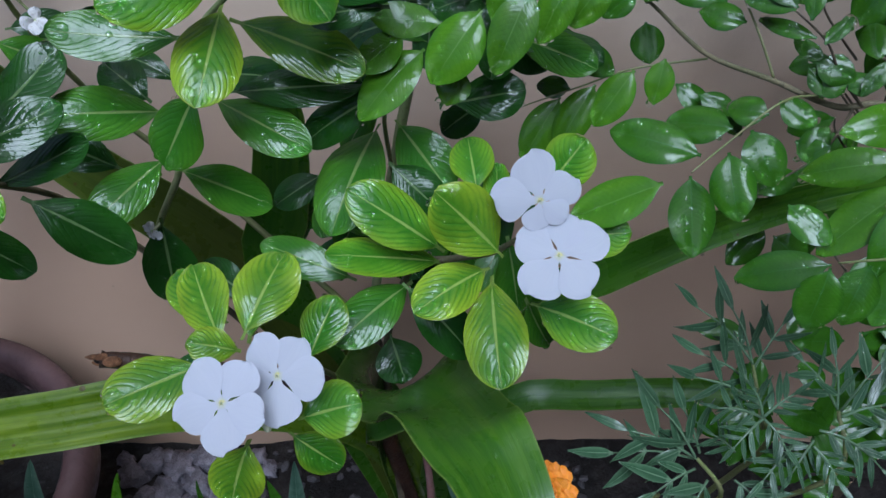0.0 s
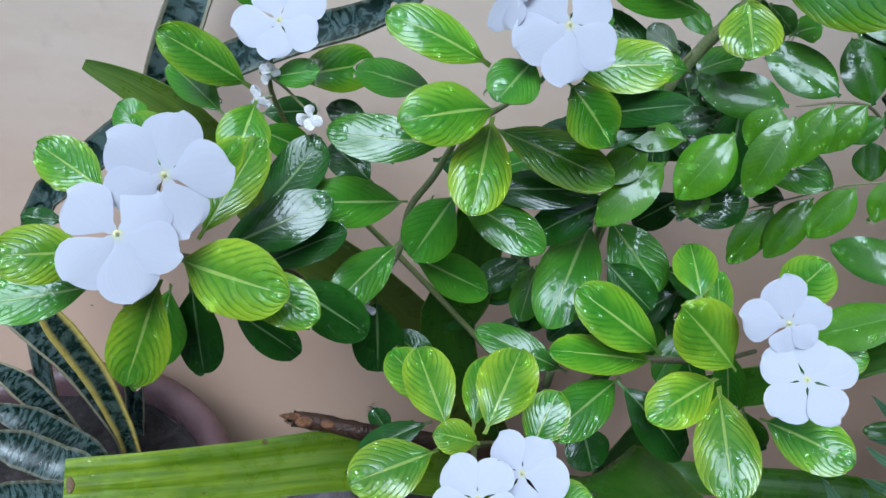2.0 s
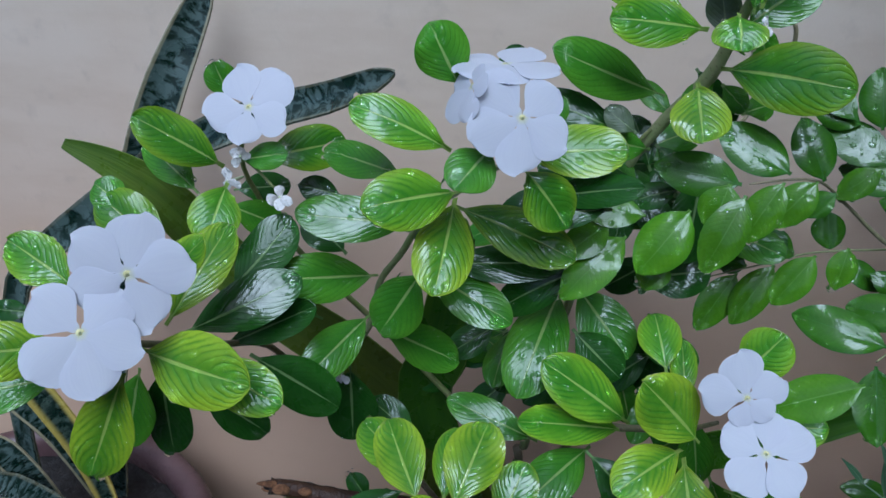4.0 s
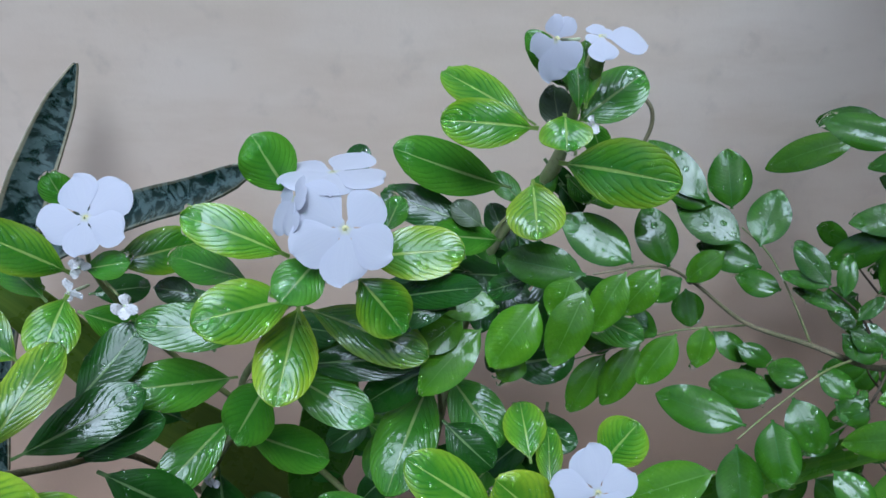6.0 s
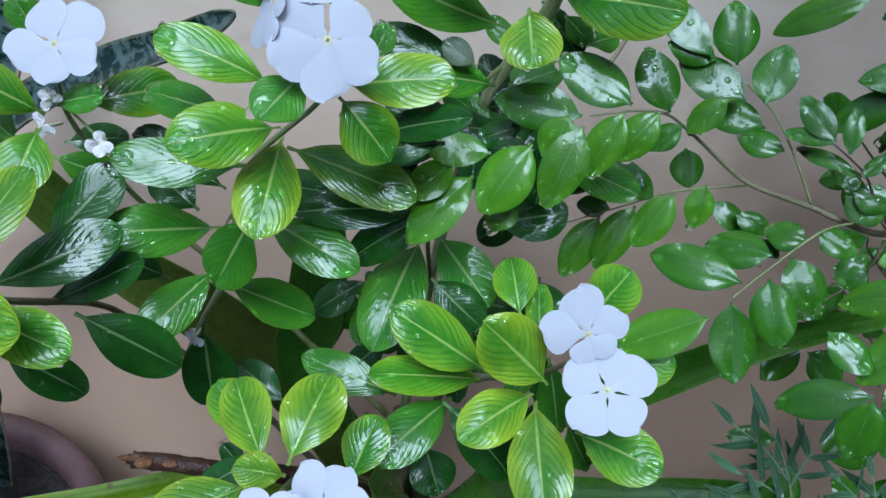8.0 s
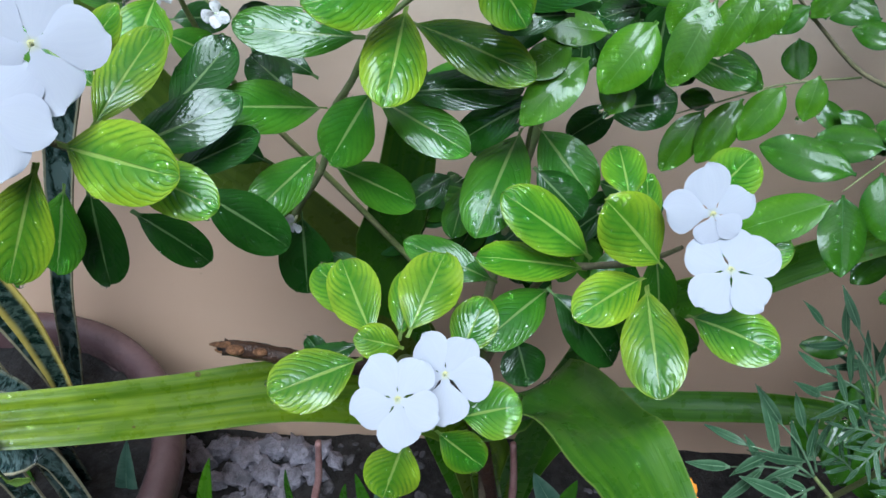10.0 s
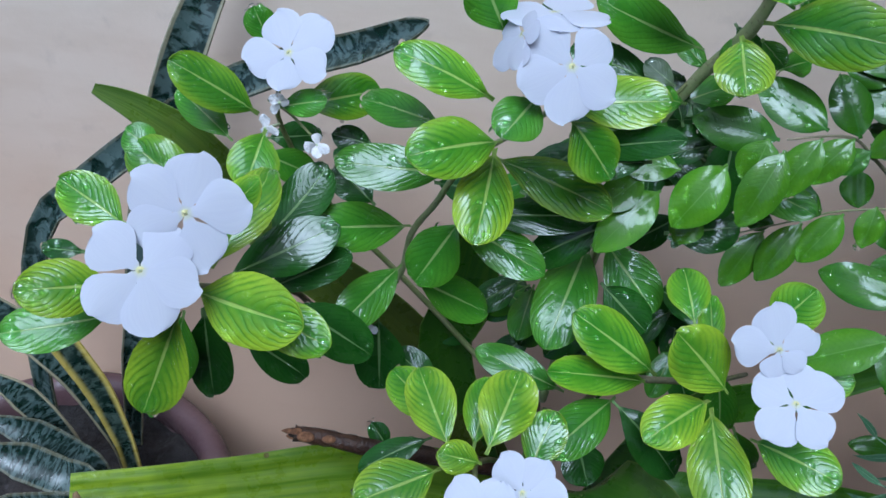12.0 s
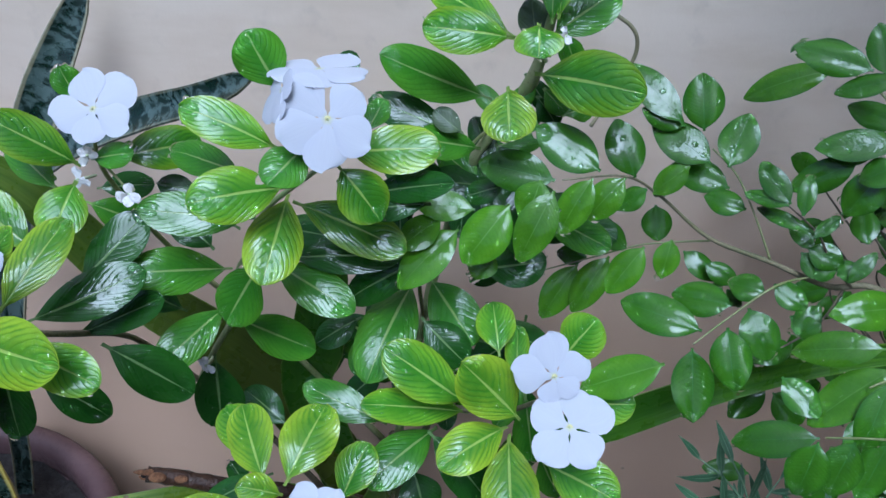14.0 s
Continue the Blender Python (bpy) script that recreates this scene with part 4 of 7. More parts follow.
leaf(shrub, "leaflet", (0.1442, 0.3534, 0.5890), (0.1464, 0.3249, 0.5521), 0.0254, (-0.17, -0.60, 0.78), 0.02, 0.19, 9)
leaf(shrub, "leaflet", (0.1686, 0.3671, 0.5961), (0.1743, 0.3411, 0.5662), 0.0247, (-0.32, -0.56, 0.77), 0.09, 0.34, 9)
leaf(shrub, "leaflet", (0.1825, 0.3769, 0.6051), (0.1944, 0.3543, 0.5819), 0.0240, (-0.22, -0.60, 0.77), 0.08, 0.26, 9)
leaf(shrub, "leaflet", (0.2234, 0.3835, 0.5698), (0.1952, 0.3711, 0.5628), 0.0170, (-0.23, -0.47, 0.85), 0.05, 0.24, 9)
leaf(shrub, "leaflet", (0.1975, 0.3854, 0.6194), (0.2161, 0.3727, 0.6112), 0.0168, (-0.27, -0.49, 0.83), 0.04, 0.27, 9)
leaf(shrub, "leaflet_light", (0.2576, 0.3430, 0.6059), (0.2128, 0.3598, 0.5842), 0.0213, (-0.47, -0.56, 0.68), 0.07, 0.24, 9)
leaf(shrub, "leaflet_light", (0.2639, 0.3387, 0.5935), (0.2240, 0.3302, 0.5491), 0.0252, (-0.47, -0.52, 0.71), 0.03, 0.28, 9)
leaf(shrub, "leaflet", (0.2605, 0.3309, 0.5893), (0.2476, 0.3090, 0.5496), 0.0195, (-0.37, -0.53, 0.77), 0.07, 0.28, 9)
leaf(shrub, "leaflet", (0.2070, 0.3520, 0.5686), (0.2263, 0.3295, 0.5573), 0.0194, (-0.29, -0.58, 0.76), 0.04, 0.26, 9)
leaf(shrub, "leaflet", (0.2214, 0.3115, 0.5570), (0.1768, 0.3241, 0.5348), 0.0222, (-0.25, -0.54, 0.80), 0.08, 0.15, 9)
leaf(shrub, "leaflet", (0.2182, 0.3068, 0.5592), (0.2113, 0.2950, 0.5231), 0.0242, (-0.28, -0.58, 0.76), 0.06, 0.18, 9)
leaf(shrub, "leaflet", (0.2371, 0.3027, 0.5652), (0.2264, 0.2892, 0.5329), 0.0222, (-0.43, -0.53, 0.73), 0.07, 0.26, 9)
leaf(shrub, "leaflet", (0.2521, 0.2976, 0.5709), (0.2401, 0.2832, 0.5381), 0.0198, (-0.46, -0.50, 0.74), 0.03, 0.24, 9)
leaf(shrub, "leaflet_light", (0.2553, 0.5207, 0.7133), (0.2042, 0.5366, 0.6813), 0.0233, (-0.49, -0.63, 0.60), 0.08, 0.21, 9)
leaf(shrub, "leaflet", (0.2465, 0.4541, 0.7406), (0.2058, 0.4794, 0.7442), 0.0211, (-0.49, -0.65, 0.58), 0.05, 0.31, 9)
leaf(shrub, "leaflet", (0.2685, 0.5213, 0.7258), (0.2326, 0.5405, 0.7173), 0.0189, (-0.42, -0.69, 0.59), 0.04, 0.15, 9)
leaf(shrub, "leaflet", (0.2599, 0.4463, 0.7388), (0.2305, 0.4578, 0.7226), 0.0142, (-0.30, -0.71, 0.63), 0.08, 0.27, 9)
leaf(shrub, "leaflet", (0.2783, 0.4504, 0.7040), (0.2503, 0.4739, 0.7065), 0.0180, (-0.40, -0.69, 0.61), 0.05, 0.32, 9)
leaf(shrub, "leaflet", (0.2774, 0.4445, 0.6972), (0.2296, 0.4562, 0.6834), 0.0208, (-0.32, -0.62, 0.72), 0.02, 0.06, 9)
leaf(shrub, "leaflet", (0.2571, 0.4503, 0.6791), (0.2230, 0.4579, 0.6492), 0.0207, (-0.30, -0.74, 0.60), 0.05, 0.34, 9)
leaf(shrub, "leaflet", (0.2708, 0.4415, 0.6738), (0.2556, 0.4388, 0.6430), 0.0241, (-0.35, -0.65, 0.68), 0.07, 0.22, 9)
leaf(shrub, "leaflet", (0.2754, 0.4356, 0.6851), (0.2577, 0.4397, 0.6683), 0.0195, (-0.35, -0.60, 0.73), 0.02, 0.06, 9)
leaf(shrub, "leaflet", (0.2539, 0.4494, 0.7392), (0.2469, 0.4683, 0.7646), 0.0182, (-0.47, -0.64, 0.61), 0.06, 0.28, 9)
leaf(shrub, "leaflet_light", (-0.0007, 0.3803, 0.6704), (-0.0383, 0.3825, 0.6741), 0.0194, (-0.07, -0.62, 0.78), 0.02, 0.06, 9)
leaf(shrub, "leaflet_light", (-0.0210, 0.3769, 0.6665), (-0.0461, 0.3632, 0.6515), 0.0198, (-0.06, -0.62, 0.78), 0.02, 0.06, 9)
leaf(shrub, "leaflet_light", (0.0198, 0.3675, 0.6837), (-0.0051, 0.3522, 0.6510), 0.0269, (-0.08, -0.69, 0.72), 0.07, 0.33, 9)
leaf(shrub, "leaflet_light", (0.0095, 0.3667, 0.6516), (0.0019, 0.3579, 0.6345), 0.0192, (-0.15, -0.60, 0.79), 0.03, 0.21, 9)
leaf(periwinkle, "dark", (0.0190, 0.3957, 0.6797), (-0.0061, 0.3946, 0.6707), 0.0158, (-0.08, -0.67, 0.74), 0.05, 0.25, 6)
leaf(periwinkle, "dark", (0.0038, 0.3973, 0.6105), (0.0480, 0.3966, 0.6203), 0.0290, (-0.12, -0.62, 0.77), 0.08, 0.24, 6)
leaf(shrub, "leaflet", (0.2251, 0.4122, 0.6306), (0.2453, 0.4016, 0.6256), 0.0176, (-0.32, -0.71, 0.62), 0.06, 0.27, 9)
leaf(shrub, "leaflet", (0.2471, 0.3911, 0.6197), (0.2624, 0.3995, 0.6376), 0.0104, (-0.26, -0.67, 0.69), 0.05, 0.21, 9)
leaf(shrub, "leaflet", (0.2225, 0.3833, 0.5798), (0.2362, 0.3929, 0.5953), 0.0162, (-0.27, -0.62, 0.74), 0.08, 0.20, 9)
leaf(shrub, "leaflet", (0.2192, 0.3918, 0.5874), (0.2371, 0.3815, 0.5825), 0.0162, (-0.25, -0.62, 0.74), 0.05, 0.27, 9)
leaf(shrub, "leaflet", (0.2260, 0.4048, 0.6158), (0.2431, 0.4035, 0.6242), 0.0162, (-0.41, -0.70, 0.59), 0.04, 0.31, 9)
leaf(shrub, "leaflet", (0.2425, 0.3980, 0.6197), (0.2547, 0.3978, 0.6274), 0.0148, (-0.45, -0.62, 0.65), 0.05, 0.20, 9)
leaf(shrub, "leaflet", (0.2364, 0.3819, 0.5901), (0.2232, 0.3842, 0.5801), 0.0162, (-0.35, -0.66, 0.66), 0.04, 0.20, 9)
leaf(shrub, "leaflet", (0.2219, 0.4129, 0.6266), (0.2373, 0.4012, 0.6140), 0.0148, (-0.26, -0.63, 0.73), 0.03, 0.22, 9)
# leaves: round the upper stem
leaf(periwinkle, "green", (0.0045, 0.4292, 0.6552), (-0.0265, 0.4483, 0.6738), 0.0192, (-0.13, -0.69, 0.71), 0.06, 0.17, 11)
leaf(periwinkle, "dark", (0.0097, 0.4368, 0.6666), (-0.0028, 0.4589, 0.6933), 0.0173, (-0.12, -0.71, 0.69), 0.07, 0.15, 6)
leaf(periwinkle, "dark", (-0.0002, 0.4285, 0.6538), (0.0237, 0.4357, 0.6598), 0.0233, (-0.11, -0.63, 0.77), 0.07, 0.13, 6)
leaf(periwinkle, "green", (-0.0078, 0.4193, 0.6390), (-0.0313, 0.4351, 0.6541), 0.0192, (-0.05, -0.69, 0.72), 0.03, 0.12, 11)
leaf(periwinkle, "dark", (0.0113, 0.4461, 0.6813), (0.0345, 0.4342, 0.6593), 0.0155, (-0.14, -0.61, 0.78), 0.07, 0.13, 6)
leaf(periwinkle, "green", (0.0164, 0.4373, 0.7055), (-0.0027, 0.4501, 0.7199), 0.0137, (0.01, -0.76, 0.65), 0.03, 0.26, 11)
leaf(periwinkle, "dark", (0.0275, 0.4491, 0.7314), (0.0454, 0.4398, 0.7104), 0.0137, (-0.25, -0.74, 0.63), 0.06, 0.26, 6)
leaf(periwinkle, "green", (0.0357, 0.3947, 0.7832), (0.0342, 0.4096, 0.8100), 0.0109, (-0.14, -0.73, 0.67), 0.07, 0.21, 11)
leaf(periwinkle, "fresh", (0.0390, 0.3956, 0.7859), (0.0426, 0.4072, 0.8085), 0.0101, (-0.32, -0.78, 0.53), 0.08, 0.23, 14)
leaf(periwinkle, "green", (0.0332, 0.3989, 0.7907), (0.0279, 0.4108, 0.8113), 0.0078, (-0.26, -0.66, 0.71), 0.03, 0.21, 11)
leaf(periwinkle, "fresh", (0.0364, 0.3988, 0.7923), (0.0389, 0.4100, 0.8146), 0.0069, (-0.28, -0.77, 0.57), 0.05, 0.20, 14)
leaf(periwinkle, "green", (0.0347, 0.4293, 0.7342), (0.0192, 0.4258, 0.7169), 0.0128, (-0.14, -0.75, 0.65), 0.05, 0.21, 11)
leaf(periwinkle, "green", (0.0381, 0.4276, 0.7314), (0.0518, 0.4210, 0.7193), 0.0134, (-0.19, -0.76, 0.62), 0.06, 0.13, 11)
leaf(shrub, "leaflet_light", (0.0748, 0.4206, 0.6015), (0.0524, 0.4028, 0.5665), 0.0217, (-0.02, -0.70, 0.71), 0.02, 0.25, 9)
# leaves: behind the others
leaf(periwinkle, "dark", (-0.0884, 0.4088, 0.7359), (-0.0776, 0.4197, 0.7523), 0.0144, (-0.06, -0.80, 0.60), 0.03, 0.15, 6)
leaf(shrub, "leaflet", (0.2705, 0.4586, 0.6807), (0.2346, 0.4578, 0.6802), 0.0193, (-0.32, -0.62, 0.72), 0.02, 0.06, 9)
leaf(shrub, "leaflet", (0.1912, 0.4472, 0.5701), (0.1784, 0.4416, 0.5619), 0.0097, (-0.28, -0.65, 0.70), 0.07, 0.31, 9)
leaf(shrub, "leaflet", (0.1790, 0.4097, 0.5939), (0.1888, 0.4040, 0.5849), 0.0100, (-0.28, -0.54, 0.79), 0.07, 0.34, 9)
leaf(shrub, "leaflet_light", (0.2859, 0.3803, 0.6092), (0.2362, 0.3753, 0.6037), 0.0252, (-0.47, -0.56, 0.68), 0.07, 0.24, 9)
# the dark kind here puts the shadow between the leaves into their colour
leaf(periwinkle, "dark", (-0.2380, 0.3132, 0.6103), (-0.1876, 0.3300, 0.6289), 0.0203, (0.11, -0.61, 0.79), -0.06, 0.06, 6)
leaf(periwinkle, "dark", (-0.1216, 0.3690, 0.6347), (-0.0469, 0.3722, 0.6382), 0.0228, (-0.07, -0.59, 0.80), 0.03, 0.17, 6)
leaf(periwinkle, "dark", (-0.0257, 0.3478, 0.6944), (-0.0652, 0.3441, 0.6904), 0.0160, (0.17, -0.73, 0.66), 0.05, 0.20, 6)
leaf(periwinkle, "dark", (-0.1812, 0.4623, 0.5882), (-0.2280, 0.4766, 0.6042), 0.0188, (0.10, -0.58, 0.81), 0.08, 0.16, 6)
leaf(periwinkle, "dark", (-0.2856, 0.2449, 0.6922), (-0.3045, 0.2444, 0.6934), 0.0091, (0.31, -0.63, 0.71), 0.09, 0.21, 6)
leaf(periwinkle, "fresh", (-0.2972, 0.3864, 0.6166), (-0.3440, 0.4051, 0.6463), 0.0334, (0.29, -0.73, 0.61), 0.05, 0.24, 14)
leaf(periwinkle, "green", (-0.3263, 0.4022, 0.6410), (-0.3485, 0.4099, 0.6535), 0.0218, (0.29, -0.73, 0.61), 0.05, 0.24, 11)
# flowers
flower(periwinkle, (-0.2244, 0.3792, 0.7283), (0.058, -0.744, 0.666), [(42, 0.0279), (110, 0.0246), (190, 0.0251), (260, 0.0210), (335, 0.0228)], 0.020, 0.00)
flower(periwinkle, (-0.0764, 0.3263, 0.7555), (0.188, -0.824, 0.535), [(37, 0.0215), (132, 0.0262), (200, 0.0263), (262, 0.0258), (325, 0.0245)], 0.020, 0.00)
flower(periwinkle, (-0.0850, 0.3571, 0.7680), (-0.008, 0.035, 0.999), [(67, 0.0263), (160, 0.0245), (210, 0.0268), (275, 0.0252), (337, 0.0273)], 0.020, 0.00)
flower(periwinkle, (-0.2278, 0.2312, 0.7290), (0.379, -0.809, 0.449), [(66, 0.0246), (134, 0.0241), (194, 0.0221), (281, 0.0243), (360, 0.0250)], 0.020, 0.00)
flower(periwinkle, (-0.2411, 0.2111, 0.7152), (0.450, -0.649, 0.613), [(28, 0.0225), (122, 0.0223), (208, 0.0240), (266, 0.0258), (326, 0.0233)], 0.020, 0.00)
flower(periwinkle, (-0.1018, 0.2095, 0.5657), (0.023, -0.610, 0.792), [(59, 0.0218), (129, 0.0234), (201, 0.0221), (276, 0.0229), (340, 0.0208)], 0.020, 0.00)
flower(periwinkle, (-0.0804, 0.2306, 0.5594), (-0.163, -0.626, 0.763), [(70, 0.0213), (138, 0.0224), (205, 0.0210), (286, 0.0245), (7, 0.0239)], 0.020, 0.00)
flower(periwinkle, (0.0480, 0.2914, 0.6196), (-0.059, -0.815, 0.576), [(35, 0.0207), (106, 0.0248), (179, 0.0237), (262, 0.0151), (328, 0.0157)], 0.020, 0.00)
flower(periwinkle, (0.0571, 0.2714, 0.6011), (-0.092, -0.530, 0.843), [(35, 0.0259), (83, 0.0220), (161, 0.0233), (239, 0.0249), (316, 0.0237)], 0.020, 0.00)
flower(periwinkle, (-0.0995, 0.3340, 0.7665), (-0.769, -0.388, 0.507), [(110, 0.0110), (205, 0.0165), (250, 0.0215), (305, 0.0170), (30, 0.0120)], 0.020, 0.02)
flower(periwinkle, (0.0221, 0.3954, 0.8212), (-0.638, -0.723, 0.265), [(68, 0.0120), (122, 0.0120), (215, 0.0160), (272, 0.0205), (325, 0.0165)], 0.020, 0.10)
flower(periwinkle, (0.0447, 0.4042, 0.8197), (0.092, -0.365, 0.926), [(40, 0.0100), (96, 0.0110), (190, 0.0080), (257, 0.0165), (346, 0.0230)], 0.020, 0.10)

# ---- stems of the periwinkle ----
leaf(periwinkle, "dark", (-0.1766, 0.3672, 0.3931), (-0.1915, 0.3797, 0.4085), 0.0163, (0.0, -0.70, 0.70), 0.05, 0.18, 2)
stem(periwinkle, "stem", [(-0.035, 0.40, 0.02), (-0.045, 0.405, 0.20), (-0.05, 0.41, 0.34), (-0.06, 0.41, 0.42)], [0.006, 0.0055, 0.005, 0.0045], STEM_WOOD)
stem(periwinkle, "branch", [(-0.0500, 0.4100, 0.3400), (-0.1059, 0.4100, 0.3179), (-0.1372, 0.4014, 0.3737), (-0.1613, 0.3980, 0.4227), (-0.1861, 0.3942, 0.4624), (-0.2059, 0.3900, 0.4936)], [0.0044, 0.0040, 0.0037, 0.0034, 0.0031, 0.0030], STEM_WOOD)
stem(periwinkle, "branch", [(-0.2059, 0.3900, 0.4936), (-0.1874, 0.3880, 0.5313), (-0.1665, 0.3850, 0.5700), (-0.1579, 0.3800, 0.6094), (-0.1422, 0.3750, 0.6378), (-0.1332, 0.3700, 0.6584), (-0.1232, 0.3620, 0.6790), (-0.090, 0.350, 0.712), (-0.083, 0.338, 0.728)], [0.0034, 0.0031, 0.0030, 0.0029, 0.0028, 0.0026, 0.0024, 0.0019, 0.0016], STEM_PALE)
stem(periwinkle, "branch", [(-0.07, 0.42, 0.40), (-0.165, 0.445, 0.500), (-0.225, 0.432, 0.590), (-0.244, 0.408, 0.665), (-0.235, 0.390, 0.705)], [0.0036, 0.0032, 0.0026, 0.0022, 0.0015], STEM_GREEN)
stem(periwinkle, "branch", [(-0.2059, 0.3900, 0.4936), (-0.2266, 0.3750, 0.5399), (-0.2291, 0.3450, 0.5826), (-0.2332, 0.2900, 0.6338), (-0.242, 0.240, 0.682), (-0.240, 0.226, 0.700)], [0.0032, 0.0029, 0.0027, 0.0025, 0.0022, 0.0015], STEM_MID)
stem(periwinkle, "branch", [(-0.055, 0.41, 0.42), (-0.035, 0.430, 0.54), (-0.010, 0.440, 0.650), (0.009, 0.440, 0.695), (0.030, 0.428, 0.735), (0.037, 0.412, 0.780), (0.040, 0.402, 0.812)], [0.0050, 0.0048, 0.0046, 0.0054, 0.0058, 0.0036, 0.0016], STEM_PALE)
stem(periwinkle, "branch", [(-0.05, 0.405, 0.36), (-0.0370, 0.3750, 0.4456), (-0.0192, 0.3450, 0.5238), (0.0043, 0.3320, 0.5430), (0.0277, 0.3160, 0.5627), (0.0421, 0.3020, 0.5877)], [0.0036, 0.0034, 0.0032, 0.0030, 0.0026, 0.0016], STEM_MID)
stem(periwinkle, "branch", [(-0.048, 0.40, 0.30), (-0.085, 0.345, 0.42), (-0.104, 0.285, 0.505), (-0.106, 0.250, 0.542), (-0.104, 0.232, 0.556)], [0.0034, 0.0029, 0.0025, 0.0021, 0.0014], STEM_GREEN)
stem(periwinkle, "branch", [(0.006, 0.440, 0.695), (-0.004, 0.425, 0.692), (-0.002, 0.416, 0.694)], [0.0018, 0.0015, 0.0011], STEM_GREEN)
stem(periwinkle, "branch", [(-0.035, 0.425, 0.54), (-0.036, 0.395, 0.60), (-0.030, 0.385, 0.625)], [0.0022, 0.0018, 0.0013], STEM_GREEN)


# leaves: deep in the crown, scattered, mostly coloured dark to stand for shade
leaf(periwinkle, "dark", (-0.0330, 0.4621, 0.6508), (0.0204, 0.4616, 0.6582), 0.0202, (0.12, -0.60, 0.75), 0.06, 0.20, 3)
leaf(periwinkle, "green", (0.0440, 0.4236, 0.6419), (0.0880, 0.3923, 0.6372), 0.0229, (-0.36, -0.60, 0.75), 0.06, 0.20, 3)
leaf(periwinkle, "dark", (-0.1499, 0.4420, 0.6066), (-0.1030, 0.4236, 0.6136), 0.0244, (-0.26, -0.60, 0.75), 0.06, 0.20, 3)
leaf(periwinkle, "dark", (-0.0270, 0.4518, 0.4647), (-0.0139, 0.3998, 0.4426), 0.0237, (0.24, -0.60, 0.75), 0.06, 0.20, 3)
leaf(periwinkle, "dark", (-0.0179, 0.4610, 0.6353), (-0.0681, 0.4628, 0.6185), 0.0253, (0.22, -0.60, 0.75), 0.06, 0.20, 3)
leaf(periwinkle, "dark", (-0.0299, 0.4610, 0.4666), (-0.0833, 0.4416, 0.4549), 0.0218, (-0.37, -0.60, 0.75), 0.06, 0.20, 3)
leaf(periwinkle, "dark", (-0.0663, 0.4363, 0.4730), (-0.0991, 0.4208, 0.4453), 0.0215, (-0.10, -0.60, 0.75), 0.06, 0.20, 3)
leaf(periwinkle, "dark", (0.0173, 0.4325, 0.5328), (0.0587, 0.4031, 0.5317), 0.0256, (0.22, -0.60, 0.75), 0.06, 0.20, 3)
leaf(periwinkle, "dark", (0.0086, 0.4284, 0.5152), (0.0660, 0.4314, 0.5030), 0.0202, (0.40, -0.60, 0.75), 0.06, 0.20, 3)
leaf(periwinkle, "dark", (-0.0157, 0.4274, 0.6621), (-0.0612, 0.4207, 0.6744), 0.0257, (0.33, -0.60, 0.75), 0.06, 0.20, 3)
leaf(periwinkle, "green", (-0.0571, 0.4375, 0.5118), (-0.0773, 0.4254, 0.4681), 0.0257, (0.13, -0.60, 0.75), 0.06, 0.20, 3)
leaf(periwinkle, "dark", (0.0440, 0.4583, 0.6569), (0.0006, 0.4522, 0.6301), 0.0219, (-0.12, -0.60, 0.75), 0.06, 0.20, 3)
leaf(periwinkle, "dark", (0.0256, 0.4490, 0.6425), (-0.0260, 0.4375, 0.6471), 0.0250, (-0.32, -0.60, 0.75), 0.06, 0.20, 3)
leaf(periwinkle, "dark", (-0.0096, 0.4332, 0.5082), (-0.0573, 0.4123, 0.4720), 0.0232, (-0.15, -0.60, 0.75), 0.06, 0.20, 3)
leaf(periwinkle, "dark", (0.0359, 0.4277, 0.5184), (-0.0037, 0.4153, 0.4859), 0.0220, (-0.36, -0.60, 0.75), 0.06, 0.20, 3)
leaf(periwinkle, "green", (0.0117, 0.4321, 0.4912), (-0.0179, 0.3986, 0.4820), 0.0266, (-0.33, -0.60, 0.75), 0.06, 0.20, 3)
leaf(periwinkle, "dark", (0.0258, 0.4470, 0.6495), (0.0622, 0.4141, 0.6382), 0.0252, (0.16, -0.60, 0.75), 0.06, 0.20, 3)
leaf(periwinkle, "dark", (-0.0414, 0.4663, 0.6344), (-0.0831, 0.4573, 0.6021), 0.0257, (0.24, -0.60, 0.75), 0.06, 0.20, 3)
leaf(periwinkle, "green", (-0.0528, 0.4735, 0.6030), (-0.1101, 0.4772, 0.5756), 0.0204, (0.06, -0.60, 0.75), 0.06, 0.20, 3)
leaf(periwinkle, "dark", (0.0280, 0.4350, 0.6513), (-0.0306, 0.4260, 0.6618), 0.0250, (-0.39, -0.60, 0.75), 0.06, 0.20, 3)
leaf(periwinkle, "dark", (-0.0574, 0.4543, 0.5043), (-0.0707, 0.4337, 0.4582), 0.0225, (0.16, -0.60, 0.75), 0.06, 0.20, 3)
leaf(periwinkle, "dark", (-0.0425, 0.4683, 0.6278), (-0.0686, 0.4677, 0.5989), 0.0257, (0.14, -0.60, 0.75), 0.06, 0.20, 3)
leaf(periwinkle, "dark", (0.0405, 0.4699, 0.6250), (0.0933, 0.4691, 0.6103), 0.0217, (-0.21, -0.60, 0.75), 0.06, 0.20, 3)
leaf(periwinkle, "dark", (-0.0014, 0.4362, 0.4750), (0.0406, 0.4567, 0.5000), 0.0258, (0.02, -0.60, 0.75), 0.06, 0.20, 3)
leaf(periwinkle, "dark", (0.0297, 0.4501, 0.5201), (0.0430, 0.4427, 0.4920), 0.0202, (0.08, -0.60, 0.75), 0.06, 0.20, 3)
